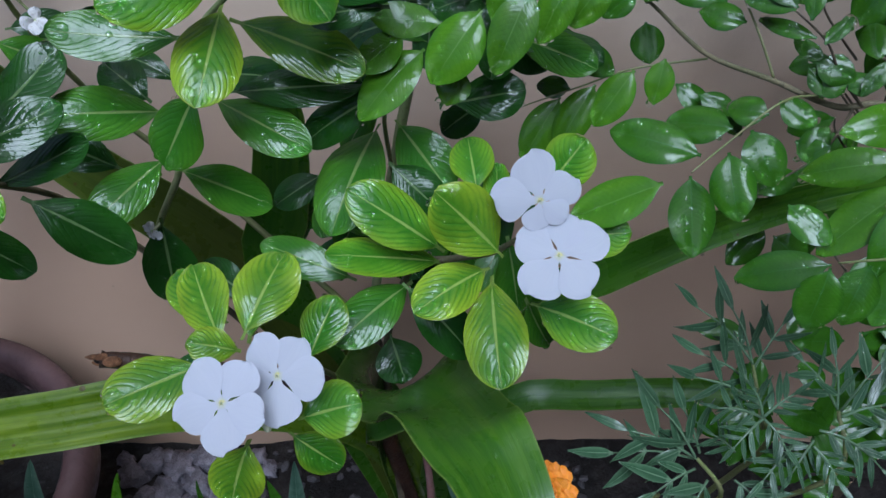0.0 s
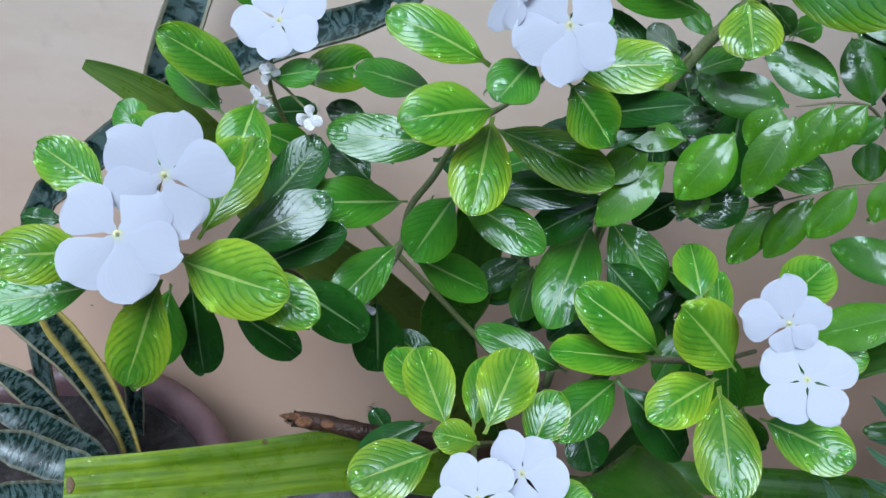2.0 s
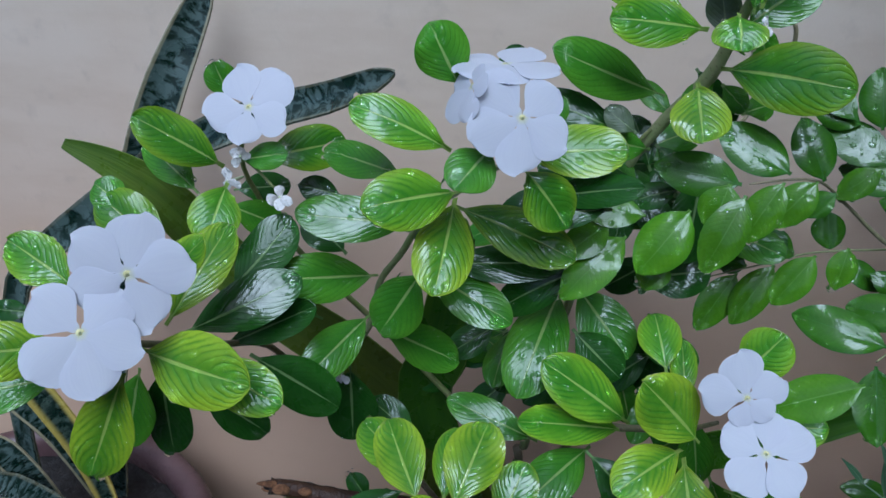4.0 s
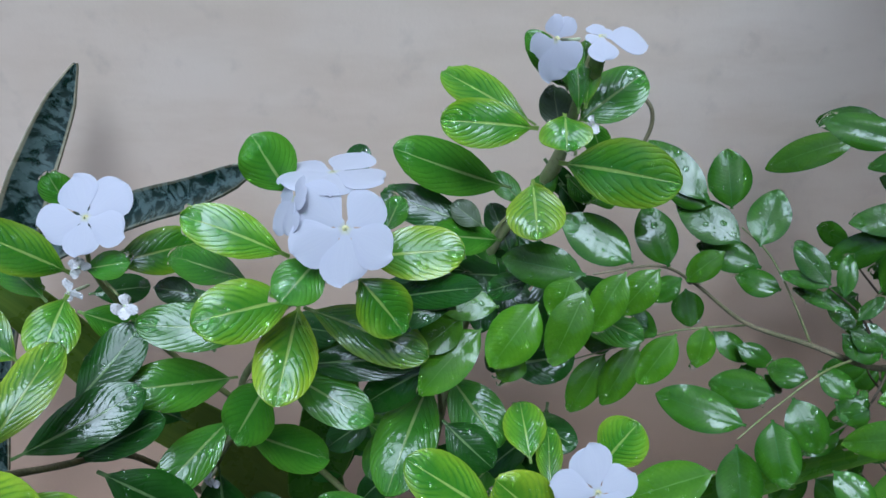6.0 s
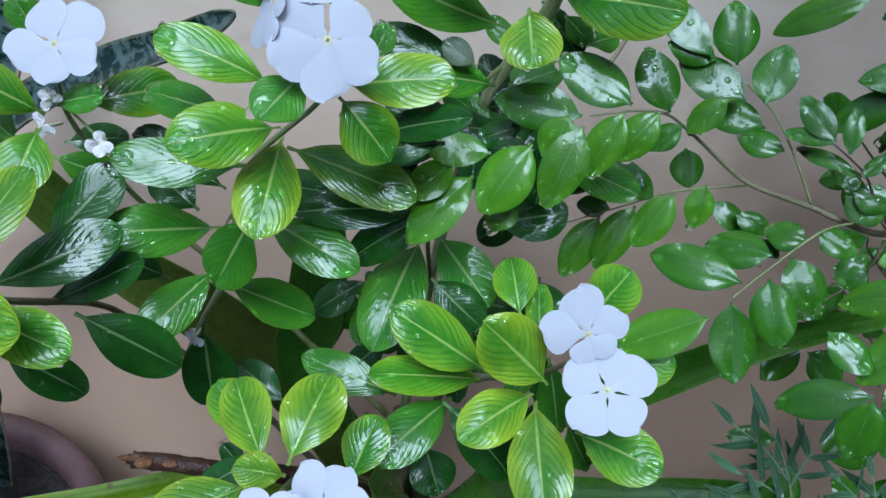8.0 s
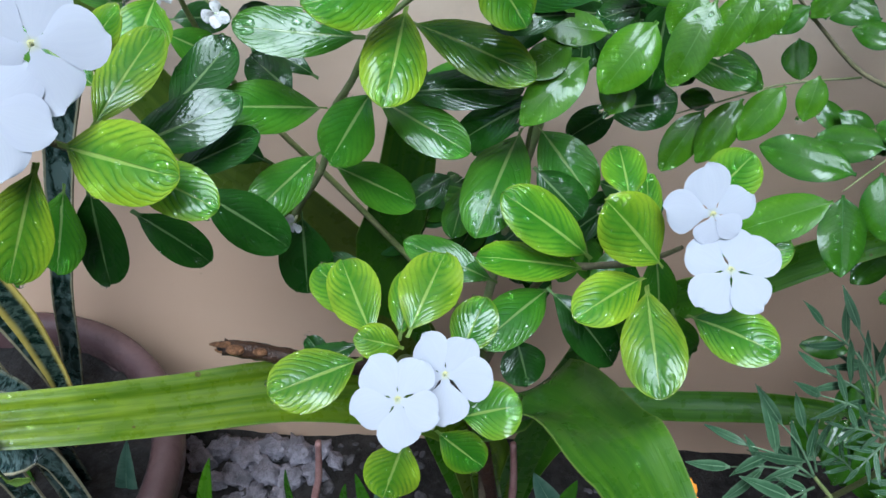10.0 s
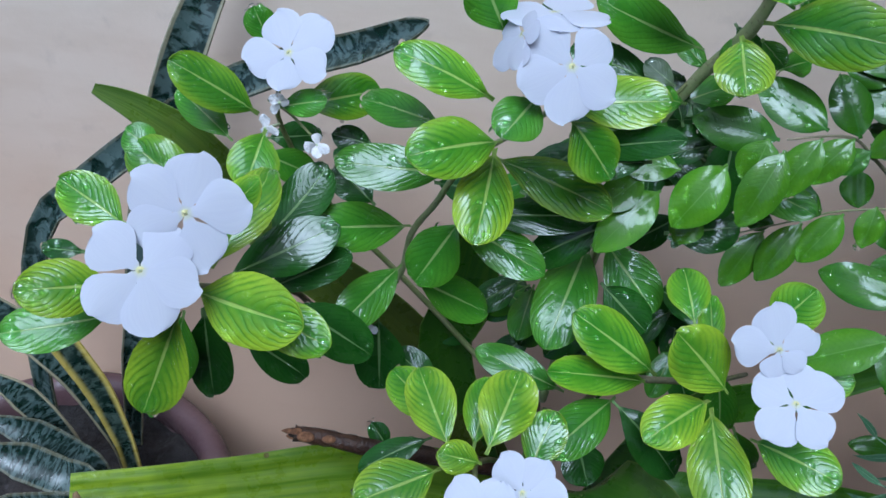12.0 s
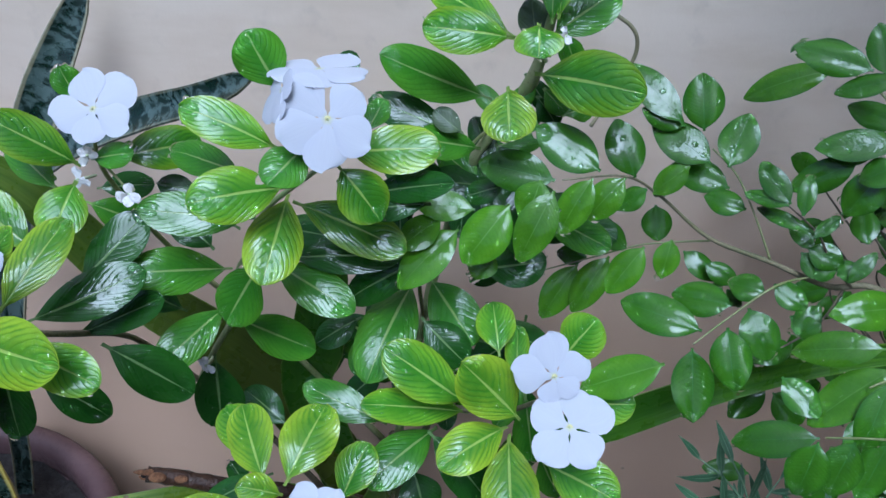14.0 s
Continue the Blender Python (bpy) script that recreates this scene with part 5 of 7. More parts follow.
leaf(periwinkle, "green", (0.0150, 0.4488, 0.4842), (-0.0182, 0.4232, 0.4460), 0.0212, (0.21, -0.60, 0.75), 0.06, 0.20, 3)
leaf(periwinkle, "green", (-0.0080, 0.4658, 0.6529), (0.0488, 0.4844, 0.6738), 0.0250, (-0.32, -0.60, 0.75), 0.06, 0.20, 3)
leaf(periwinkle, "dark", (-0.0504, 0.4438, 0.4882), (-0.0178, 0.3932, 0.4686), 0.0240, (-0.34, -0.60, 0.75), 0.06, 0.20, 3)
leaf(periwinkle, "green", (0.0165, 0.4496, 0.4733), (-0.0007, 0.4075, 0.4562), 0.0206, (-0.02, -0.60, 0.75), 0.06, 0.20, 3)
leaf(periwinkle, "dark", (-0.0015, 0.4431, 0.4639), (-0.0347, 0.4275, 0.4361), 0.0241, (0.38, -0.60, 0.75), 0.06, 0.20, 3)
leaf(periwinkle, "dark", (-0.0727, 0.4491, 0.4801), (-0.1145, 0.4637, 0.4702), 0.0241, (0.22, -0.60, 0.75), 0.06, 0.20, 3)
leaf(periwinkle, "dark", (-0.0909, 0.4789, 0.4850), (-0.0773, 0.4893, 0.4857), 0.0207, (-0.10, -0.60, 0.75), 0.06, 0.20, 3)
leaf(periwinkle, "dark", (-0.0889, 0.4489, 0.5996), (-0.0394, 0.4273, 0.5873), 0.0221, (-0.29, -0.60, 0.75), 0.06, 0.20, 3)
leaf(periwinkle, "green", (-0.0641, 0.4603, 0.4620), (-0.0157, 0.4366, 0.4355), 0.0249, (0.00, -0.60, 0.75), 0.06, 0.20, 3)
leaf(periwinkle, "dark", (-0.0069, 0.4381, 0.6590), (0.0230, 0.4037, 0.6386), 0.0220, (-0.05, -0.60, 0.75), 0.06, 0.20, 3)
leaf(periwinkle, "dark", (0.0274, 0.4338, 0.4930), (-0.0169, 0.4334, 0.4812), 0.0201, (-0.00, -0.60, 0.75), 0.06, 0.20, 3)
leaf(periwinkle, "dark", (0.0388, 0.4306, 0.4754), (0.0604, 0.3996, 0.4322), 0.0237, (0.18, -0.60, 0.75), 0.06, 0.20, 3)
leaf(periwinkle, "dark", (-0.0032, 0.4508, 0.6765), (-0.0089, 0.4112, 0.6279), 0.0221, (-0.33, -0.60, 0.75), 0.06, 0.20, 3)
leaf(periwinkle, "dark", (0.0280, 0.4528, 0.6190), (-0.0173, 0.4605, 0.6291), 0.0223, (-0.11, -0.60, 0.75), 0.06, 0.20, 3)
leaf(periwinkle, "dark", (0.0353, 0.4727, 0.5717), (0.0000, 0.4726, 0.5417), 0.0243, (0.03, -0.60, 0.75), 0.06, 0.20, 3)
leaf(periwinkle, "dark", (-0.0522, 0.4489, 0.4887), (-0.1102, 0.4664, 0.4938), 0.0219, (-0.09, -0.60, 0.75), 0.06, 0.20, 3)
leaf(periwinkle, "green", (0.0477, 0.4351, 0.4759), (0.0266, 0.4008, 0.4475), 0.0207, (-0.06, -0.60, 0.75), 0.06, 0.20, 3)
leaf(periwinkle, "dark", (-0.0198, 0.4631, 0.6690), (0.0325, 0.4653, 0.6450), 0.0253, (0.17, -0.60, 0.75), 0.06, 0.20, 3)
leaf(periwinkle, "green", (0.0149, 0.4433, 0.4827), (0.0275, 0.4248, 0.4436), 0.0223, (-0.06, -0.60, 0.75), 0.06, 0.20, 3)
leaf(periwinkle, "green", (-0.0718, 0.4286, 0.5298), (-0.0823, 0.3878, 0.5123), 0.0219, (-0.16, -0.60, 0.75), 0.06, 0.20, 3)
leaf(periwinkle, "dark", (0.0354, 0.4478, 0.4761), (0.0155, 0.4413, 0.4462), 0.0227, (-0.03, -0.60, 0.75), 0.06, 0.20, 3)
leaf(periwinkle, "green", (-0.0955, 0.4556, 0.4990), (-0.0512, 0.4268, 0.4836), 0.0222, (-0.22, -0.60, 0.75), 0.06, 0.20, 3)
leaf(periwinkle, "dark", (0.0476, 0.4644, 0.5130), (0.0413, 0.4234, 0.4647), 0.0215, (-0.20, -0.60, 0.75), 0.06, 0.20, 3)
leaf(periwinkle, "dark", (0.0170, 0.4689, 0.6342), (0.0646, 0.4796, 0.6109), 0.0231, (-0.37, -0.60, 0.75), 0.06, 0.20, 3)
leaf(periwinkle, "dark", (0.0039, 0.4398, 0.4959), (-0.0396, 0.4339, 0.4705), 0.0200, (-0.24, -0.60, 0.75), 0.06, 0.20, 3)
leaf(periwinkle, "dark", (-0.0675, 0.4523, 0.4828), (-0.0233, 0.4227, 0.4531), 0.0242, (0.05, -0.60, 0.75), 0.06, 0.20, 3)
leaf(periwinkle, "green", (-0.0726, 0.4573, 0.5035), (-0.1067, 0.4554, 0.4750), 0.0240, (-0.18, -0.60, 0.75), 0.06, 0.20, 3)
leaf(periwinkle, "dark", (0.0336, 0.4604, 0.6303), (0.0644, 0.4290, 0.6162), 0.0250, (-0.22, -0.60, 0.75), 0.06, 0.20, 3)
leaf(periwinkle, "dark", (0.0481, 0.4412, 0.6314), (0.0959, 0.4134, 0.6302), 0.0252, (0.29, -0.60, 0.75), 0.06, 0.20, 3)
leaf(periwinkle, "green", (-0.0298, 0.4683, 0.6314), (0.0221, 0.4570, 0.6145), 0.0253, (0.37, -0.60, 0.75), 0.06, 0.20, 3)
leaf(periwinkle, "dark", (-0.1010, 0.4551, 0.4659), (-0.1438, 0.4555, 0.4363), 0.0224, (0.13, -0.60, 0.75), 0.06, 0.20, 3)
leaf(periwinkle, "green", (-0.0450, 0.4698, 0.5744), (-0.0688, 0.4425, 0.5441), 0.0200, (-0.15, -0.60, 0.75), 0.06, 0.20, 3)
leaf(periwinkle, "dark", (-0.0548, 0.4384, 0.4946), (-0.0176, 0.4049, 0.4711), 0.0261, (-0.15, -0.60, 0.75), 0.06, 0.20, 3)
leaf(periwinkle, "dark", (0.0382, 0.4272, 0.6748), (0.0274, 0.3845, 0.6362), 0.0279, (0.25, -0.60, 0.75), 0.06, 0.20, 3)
leaf(periwinkle, "dark", (-0.0548, 0.4587, 0.6213), (-0.0520, 0.4386, 0.5786), 0.0202, (-0.39, -0.60, 0.75), 0.06, 0.20, 3)


def bud(plant, base, tip, width, material, label, name="bud"):
    """A furled flower: a short twisted spindle."""
    b, t = Vector(base), Vector(tip)
    d = t - b
    side = d.orthogonal().normalized() * d.length * 0.08
    pts = [b, b + d * 0.3 + side, b + d * 0.65 - side, t]
    ob = part(name, tube_mesh(pts, [width * 0.25, width * 0.45, width * 0.5, width * 0.12], 7, 4, 0.25, random.Random(3)), material, None, label)
    return settle(ob, plant)


def withered(plant, centre, facing, size, seed):
    """A shrunken, crumpled flower: four or five curled little petals on a thin stalk."""
    rnd = random.Random(seed)
    head = new("withered_flower")
    head.parent = plant
    head.matrix_parent_inverse = Matrix.Translation(-plant.location)
    head.matrix_basis = Matrix.Translation(centre) @ Vector(facing).to_track_quat("Z", "Y").to_matrix().to_4x4()
    tagged(head, "withered crumpled white flower")
    for i in range(4):
        at = blade("paddle", size * rnd.uniform(0.8, 1.2), size * rnd.uniform(0.7, 1.0), rnd.uniform(-0.1, 0.2), rnd.uniform(0.1, 0.5), rnd.uniform(-1, 1), rnd, 0.02, 0.25)
        p = part("petal", blade_mesh(at, 7, 5, 0.00025), WITHERED, head)
        p.matrix_basis = pose(0, 0, 0, 0, 0, 80 * i + rnd.uniform(-25, 25)) @ pose(0, 0, 0, rnd.uniform(-30, 40), rnd.uniform(-30, 30), 0)
    part("tube", tube_mesh([(0, 0, 0.001), (0.0005, 0, -0.008), (0, 0, -0.016)], [0.0008, 0.001, 0.0008], 6, 3), TUBE_PALE, head)


withered(periwinkle, (-0.230, 0.368, 0.704), (0.4, -0.8, 0.2), 0.0065, 1)
withered(periwinkle, (-0.240, 0.368, 0.687), (-0.2, -0.8, 0.3), 0.007, 2)
withered(periwinkle, (-0.211, 0.368, 0.678), (0.2, -0.8, 0.3), 0.0075, 3)
withered(periwinkle, (-0.187, 0.366, 0.536), (0.0, -0.8, 0.3), 0.007, 4)
withered(periwinkle, (0.044, 0.398, 0.776), (0.3, -0.8, 0.3), 0.005, 5)
bud(periwinkle, (-0.090, 0.222, 0.546), (-0.086, 0.214, 0.536), 0.007, TUBE_PALE, "pale green flower bud", "bud")
bud(periwinkle, (0.042, 0.400, 0.800), (0.044, 0.396, 0.816), 0.007, LEAF["green"], "cluster of green buds", "bud")
for a, b in (((-0.245, 0.395, 0.690), (-0.215, 0.372, 0.682)), ((-0.242, 0.395, 0.686), (-0.236, 0.374, 0.694))):
    stem(periwinkle, "flower_stalk", [a, ((a[0] + b[0]) / 2, (a[1] + b[1]) / 2, (a[2] + b[2]) / 2 + 0.003), b], [0.0014, 0.0012, 0.0010], STEM_GREEN)

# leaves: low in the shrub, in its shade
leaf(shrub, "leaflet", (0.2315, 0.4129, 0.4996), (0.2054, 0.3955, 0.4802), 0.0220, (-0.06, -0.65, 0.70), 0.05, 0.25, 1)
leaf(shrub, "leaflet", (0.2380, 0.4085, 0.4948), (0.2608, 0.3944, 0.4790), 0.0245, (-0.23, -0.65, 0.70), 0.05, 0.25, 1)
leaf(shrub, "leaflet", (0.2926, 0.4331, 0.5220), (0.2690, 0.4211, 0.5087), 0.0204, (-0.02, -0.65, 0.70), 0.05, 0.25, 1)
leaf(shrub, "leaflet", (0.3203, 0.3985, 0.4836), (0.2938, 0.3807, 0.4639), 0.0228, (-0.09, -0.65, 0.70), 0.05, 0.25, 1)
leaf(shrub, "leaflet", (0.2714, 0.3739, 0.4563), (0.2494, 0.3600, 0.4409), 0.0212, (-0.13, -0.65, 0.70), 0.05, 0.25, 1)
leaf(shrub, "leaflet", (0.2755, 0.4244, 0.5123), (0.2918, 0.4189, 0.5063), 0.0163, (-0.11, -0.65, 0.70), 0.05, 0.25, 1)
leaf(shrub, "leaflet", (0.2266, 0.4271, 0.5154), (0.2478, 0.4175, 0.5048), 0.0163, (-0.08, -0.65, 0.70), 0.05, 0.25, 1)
# leaflets scattered as dark fill, standing for the shade behind the marigold
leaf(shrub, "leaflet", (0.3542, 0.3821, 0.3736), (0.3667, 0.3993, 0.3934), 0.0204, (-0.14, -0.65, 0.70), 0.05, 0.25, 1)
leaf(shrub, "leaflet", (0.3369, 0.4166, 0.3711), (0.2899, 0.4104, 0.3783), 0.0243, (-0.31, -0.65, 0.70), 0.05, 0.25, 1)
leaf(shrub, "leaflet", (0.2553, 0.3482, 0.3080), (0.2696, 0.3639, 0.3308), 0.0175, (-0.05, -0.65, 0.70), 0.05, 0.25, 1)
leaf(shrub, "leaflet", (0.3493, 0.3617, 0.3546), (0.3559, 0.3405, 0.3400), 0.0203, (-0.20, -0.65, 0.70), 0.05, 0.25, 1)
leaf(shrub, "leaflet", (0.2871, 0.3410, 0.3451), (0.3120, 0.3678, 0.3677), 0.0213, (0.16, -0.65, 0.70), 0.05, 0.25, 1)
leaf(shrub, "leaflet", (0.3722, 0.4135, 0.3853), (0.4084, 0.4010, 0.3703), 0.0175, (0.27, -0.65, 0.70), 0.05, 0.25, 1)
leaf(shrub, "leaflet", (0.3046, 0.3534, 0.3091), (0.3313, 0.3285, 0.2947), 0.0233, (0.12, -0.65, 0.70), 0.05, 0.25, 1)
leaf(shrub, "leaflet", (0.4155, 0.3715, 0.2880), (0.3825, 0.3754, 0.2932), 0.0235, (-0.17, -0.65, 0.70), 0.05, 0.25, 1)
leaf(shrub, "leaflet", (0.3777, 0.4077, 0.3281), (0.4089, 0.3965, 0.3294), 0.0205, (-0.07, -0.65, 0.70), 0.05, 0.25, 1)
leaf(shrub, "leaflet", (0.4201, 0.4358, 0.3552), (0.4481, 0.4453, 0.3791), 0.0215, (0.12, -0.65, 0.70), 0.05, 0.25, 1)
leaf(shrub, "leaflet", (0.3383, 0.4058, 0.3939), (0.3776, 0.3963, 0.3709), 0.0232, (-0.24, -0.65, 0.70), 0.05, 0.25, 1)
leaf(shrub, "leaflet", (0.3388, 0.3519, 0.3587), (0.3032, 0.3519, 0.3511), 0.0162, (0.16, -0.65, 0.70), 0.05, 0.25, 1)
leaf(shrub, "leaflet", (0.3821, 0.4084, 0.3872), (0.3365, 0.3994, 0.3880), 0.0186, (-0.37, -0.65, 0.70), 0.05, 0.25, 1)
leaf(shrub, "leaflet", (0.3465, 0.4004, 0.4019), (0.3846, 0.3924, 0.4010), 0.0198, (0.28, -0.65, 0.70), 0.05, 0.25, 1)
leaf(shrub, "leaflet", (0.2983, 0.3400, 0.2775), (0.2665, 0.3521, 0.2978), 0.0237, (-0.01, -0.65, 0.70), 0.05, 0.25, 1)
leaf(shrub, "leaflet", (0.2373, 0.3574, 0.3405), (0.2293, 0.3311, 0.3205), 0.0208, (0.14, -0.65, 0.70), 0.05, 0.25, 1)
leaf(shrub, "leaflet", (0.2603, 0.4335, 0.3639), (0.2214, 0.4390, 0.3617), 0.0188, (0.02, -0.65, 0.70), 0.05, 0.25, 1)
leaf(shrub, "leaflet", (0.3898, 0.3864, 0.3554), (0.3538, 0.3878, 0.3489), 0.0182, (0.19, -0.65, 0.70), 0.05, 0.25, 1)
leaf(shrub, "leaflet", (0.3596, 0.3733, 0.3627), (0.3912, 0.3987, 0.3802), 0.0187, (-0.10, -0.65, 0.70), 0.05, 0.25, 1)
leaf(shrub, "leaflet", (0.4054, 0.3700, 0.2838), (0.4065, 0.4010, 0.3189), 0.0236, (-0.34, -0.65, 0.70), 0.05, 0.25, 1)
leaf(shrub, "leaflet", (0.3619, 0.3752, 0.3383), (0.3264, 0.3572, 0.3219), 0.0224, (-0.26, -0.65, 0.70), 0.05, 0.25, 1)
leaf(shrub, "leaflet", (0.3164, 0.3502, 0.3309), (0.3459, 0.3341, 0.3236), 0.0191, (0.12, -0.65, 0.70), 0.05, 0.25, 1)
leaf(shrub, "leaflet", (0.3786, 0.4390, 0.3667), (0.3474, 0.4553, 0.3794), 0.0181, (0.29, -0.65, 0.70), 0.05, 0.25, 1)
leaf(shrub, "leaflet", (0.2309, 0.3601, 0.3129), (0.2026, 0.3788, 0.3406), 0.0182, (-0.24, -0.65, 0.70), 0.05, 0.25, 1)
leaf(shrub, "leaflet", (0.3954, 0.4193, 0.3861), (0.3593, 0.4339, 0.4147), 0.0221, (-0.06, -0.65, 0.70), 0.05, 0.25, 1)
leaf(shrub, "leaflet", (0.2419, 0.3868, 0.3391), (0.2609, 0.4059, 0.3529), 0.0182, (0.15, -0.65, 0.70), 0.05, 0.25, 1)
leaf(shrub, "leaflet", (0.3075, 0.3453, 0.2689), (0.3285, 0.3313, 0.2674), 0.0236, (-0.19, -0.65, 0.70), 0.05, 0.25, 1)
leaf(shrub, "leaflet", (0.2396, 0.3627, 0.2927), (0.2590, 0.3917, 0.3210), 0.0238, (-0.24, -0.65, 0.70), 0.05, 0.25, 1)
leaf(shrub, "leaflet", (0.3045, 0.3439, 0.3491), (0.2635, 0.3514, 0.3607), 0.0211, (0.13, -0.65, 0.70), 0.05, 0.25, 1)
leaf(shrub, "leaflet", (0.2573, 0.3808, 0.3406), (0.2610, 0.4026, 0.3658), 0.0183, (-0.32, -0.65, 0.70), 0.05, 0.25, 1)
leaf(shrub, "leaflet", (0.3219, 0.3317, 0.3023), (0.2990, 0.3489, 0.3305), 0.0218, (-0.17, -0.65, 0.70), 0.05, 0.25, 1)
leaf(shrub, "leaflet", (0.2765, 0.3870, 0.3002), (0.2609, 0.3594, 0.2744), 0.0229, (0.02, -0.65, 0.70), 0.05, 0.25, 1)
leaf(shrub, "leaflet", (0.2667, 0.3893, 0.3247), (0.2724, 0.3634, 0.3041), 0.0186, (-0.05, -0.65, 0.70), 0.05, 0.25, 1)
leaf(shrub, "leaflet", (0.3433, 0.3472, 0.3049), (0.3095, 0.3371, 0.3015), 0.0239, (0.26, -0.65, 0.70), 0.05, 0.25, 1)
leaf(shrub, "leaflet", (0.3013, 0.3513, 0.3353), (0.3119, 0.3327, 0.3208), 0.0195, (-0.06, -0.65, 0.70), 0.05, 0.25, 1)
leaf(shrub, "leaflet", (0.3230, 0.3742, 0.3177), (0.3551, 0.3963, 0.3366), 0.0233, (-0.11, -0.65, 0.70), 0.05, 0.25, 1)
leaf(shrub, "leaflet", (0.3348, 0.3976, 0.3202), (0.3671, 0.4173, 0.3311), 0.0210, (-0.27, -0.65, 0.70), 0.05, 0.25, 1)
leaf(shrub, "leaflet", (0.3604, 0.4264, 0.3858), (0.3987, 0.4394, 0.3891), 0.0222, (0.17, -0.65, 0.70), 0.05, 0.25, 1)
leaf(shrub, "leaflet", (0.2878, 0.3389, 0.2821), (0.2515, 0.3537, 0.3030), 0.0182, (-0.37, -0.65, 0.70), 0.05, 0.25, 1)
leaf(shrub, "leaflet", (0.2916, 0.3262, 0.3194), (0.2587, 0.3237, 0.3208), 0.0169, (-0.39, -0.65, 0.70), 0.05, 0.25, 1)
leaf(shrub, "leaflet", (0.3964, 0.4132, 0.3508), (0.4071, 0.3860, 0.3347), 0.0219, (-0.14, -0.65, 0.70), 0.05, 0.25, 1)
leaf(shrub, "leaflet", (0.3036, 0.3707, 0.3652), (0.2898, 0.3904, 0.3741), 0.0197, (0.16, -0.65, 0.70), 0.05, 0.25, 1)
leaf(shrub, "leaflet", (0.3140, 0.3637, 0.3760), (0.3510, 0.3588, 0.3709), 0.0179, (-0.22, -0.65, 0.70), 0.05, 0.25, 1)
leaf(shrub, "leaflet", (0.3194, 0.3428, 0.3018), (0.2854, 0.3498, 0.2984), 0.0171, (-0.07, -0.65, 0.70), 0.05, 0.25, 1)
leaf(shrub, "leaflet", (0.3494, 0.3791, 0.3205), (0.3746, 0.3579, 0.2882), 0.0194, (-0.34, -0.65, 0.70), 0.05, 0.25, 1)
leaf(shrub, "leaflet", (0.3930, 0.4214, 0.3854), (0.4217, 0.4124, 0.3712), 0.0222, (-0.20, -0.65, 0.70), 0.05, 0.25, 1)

# ---- stems of the leafy shrub on the right ----
stem(shrub, "branch", [(0.40, 0.42, 0.50), (0.33, 0.405, 0.575), (0.277, 0.408, 0.603), (0.247, 0.410, 0.601), (0.202, 0.411, 0.619), (0.157, 0.410, 0.637), (0.120, 0.410, 0.667), (0.090, 0.392, 0.692), (0.050, 0.376, 0.697)],
     [0.0042, 0.0036, 0.0030, 0.0028, 0.0024, 0.0020, 0.0014, 0.0011, 0.0007], STEM_MID)
stem(shrub, "stalk", [(0.160, 0.414, 0.632), (0.118, 0.420, 0.622), (0.085, 0.420, 0.609), (0.048, 0.420, 0.594)], [0.0010, 0.0009, 0.0008, 0.0006], STEM_GREEN)
stem(shrub, "stalk", [(0.230, 0.405, 0.612), (0.196, 0.380, 0.622), (0.165, 0.368, 0.600), (0.146, 0.358, 0.588)], [0.0011, 0.0010, 0.0009, 0.0006], STEM_GREEN)
stem(shrub, "stalk", [(0.202, 0.411, 0.621), (0.190, 0.425, 0.645), (0.178, 0.445, 0.665), (0.160, 0.455, 0.680)], [0.0012, 0.0010, 0.0009, 0.0007], STEM_GREEN)
stem(shrub, "stalk", [(0.262, 0.408, 0.602), (0.240, 0.408, 0.625), (0.226, 0.410, 0.645), (0.204, 0.414, 0.662)], [0.0014, 0.0012, 0.0010, 0.0007], STEM_WOOD)
stem(shrub, "stalk", [(0.36, 0.40, 0.56), (0.30, 0.43, 0.66), (0.27, 0.47, 0.715), (0.25, 0.515, 0.718)], [0.0024, 0.0018, 0.0013, 0.0008], STEM_GREEN)
stem(shrub, "stalk", [(0.34, 0.37, 0.54), (0.285, 0.338, 0.588), (0.262, 0.334, 0.588), (0.250, 0.331, 0.584)], [0.0018, 0.0014, 0.0011, 0.0008], STEM_GREEN)
stem(shrub, "stalk", [(0.30, 0.31, 0.55), (0.256, 0.300, 0.572), (0.222, 0.308, 0.562)], [0.0016, 0.0012, 0.0008], STEM_GREEN)
stem(shrub, "stalk", [(0.255, 0.405, 0.602), (0.235, 0.385, 0.585), (0.205, 0.378, 0.562)], [0.0013, 0.0010, 0.0007], STEM_WOOD)
stem(shrub, "trunk", [(0.42, 0.44, -0.06), (0.43, 0.43, 0.20), (0.405, 0.42, 0.48), (0.43, 0.40, 0.85), (0.46, 0.42, 1.2)], [0.012, 0.010, 0.008, 0.006, 0.003], STEM_WOOD)

# small shaded leaves deeper in the shrub
deep = random.Random(44)
for _ in range(34):
    b = Vector((deep.uniform(0.265, 0.40), deep.uniform(0.42, 0.54), deep.uniform(0.50, 0.66)))
    t = b + Vector((deep.uniform(-1, 0.6), deep.uniform(-0.4, 0.3), deep.uniform(-0.8, 0.5))).normalized() * deep.uniform(0.026, 0.046)
    leaf(shrub, "leaflet", b, t, deep.uniform(0.013, 0.021), (deep.uniform(-.5, .5), -0.7, 0.6), 0.05, 0.25, 2)
    stem(shrub, "stalk", [b, b + Vector((0.012, 0.008, -0.02)), b + Vector((0.04, -0.005, -0.05))], [0.0008, 0.0010, 0.0013], STEM_WOOD)

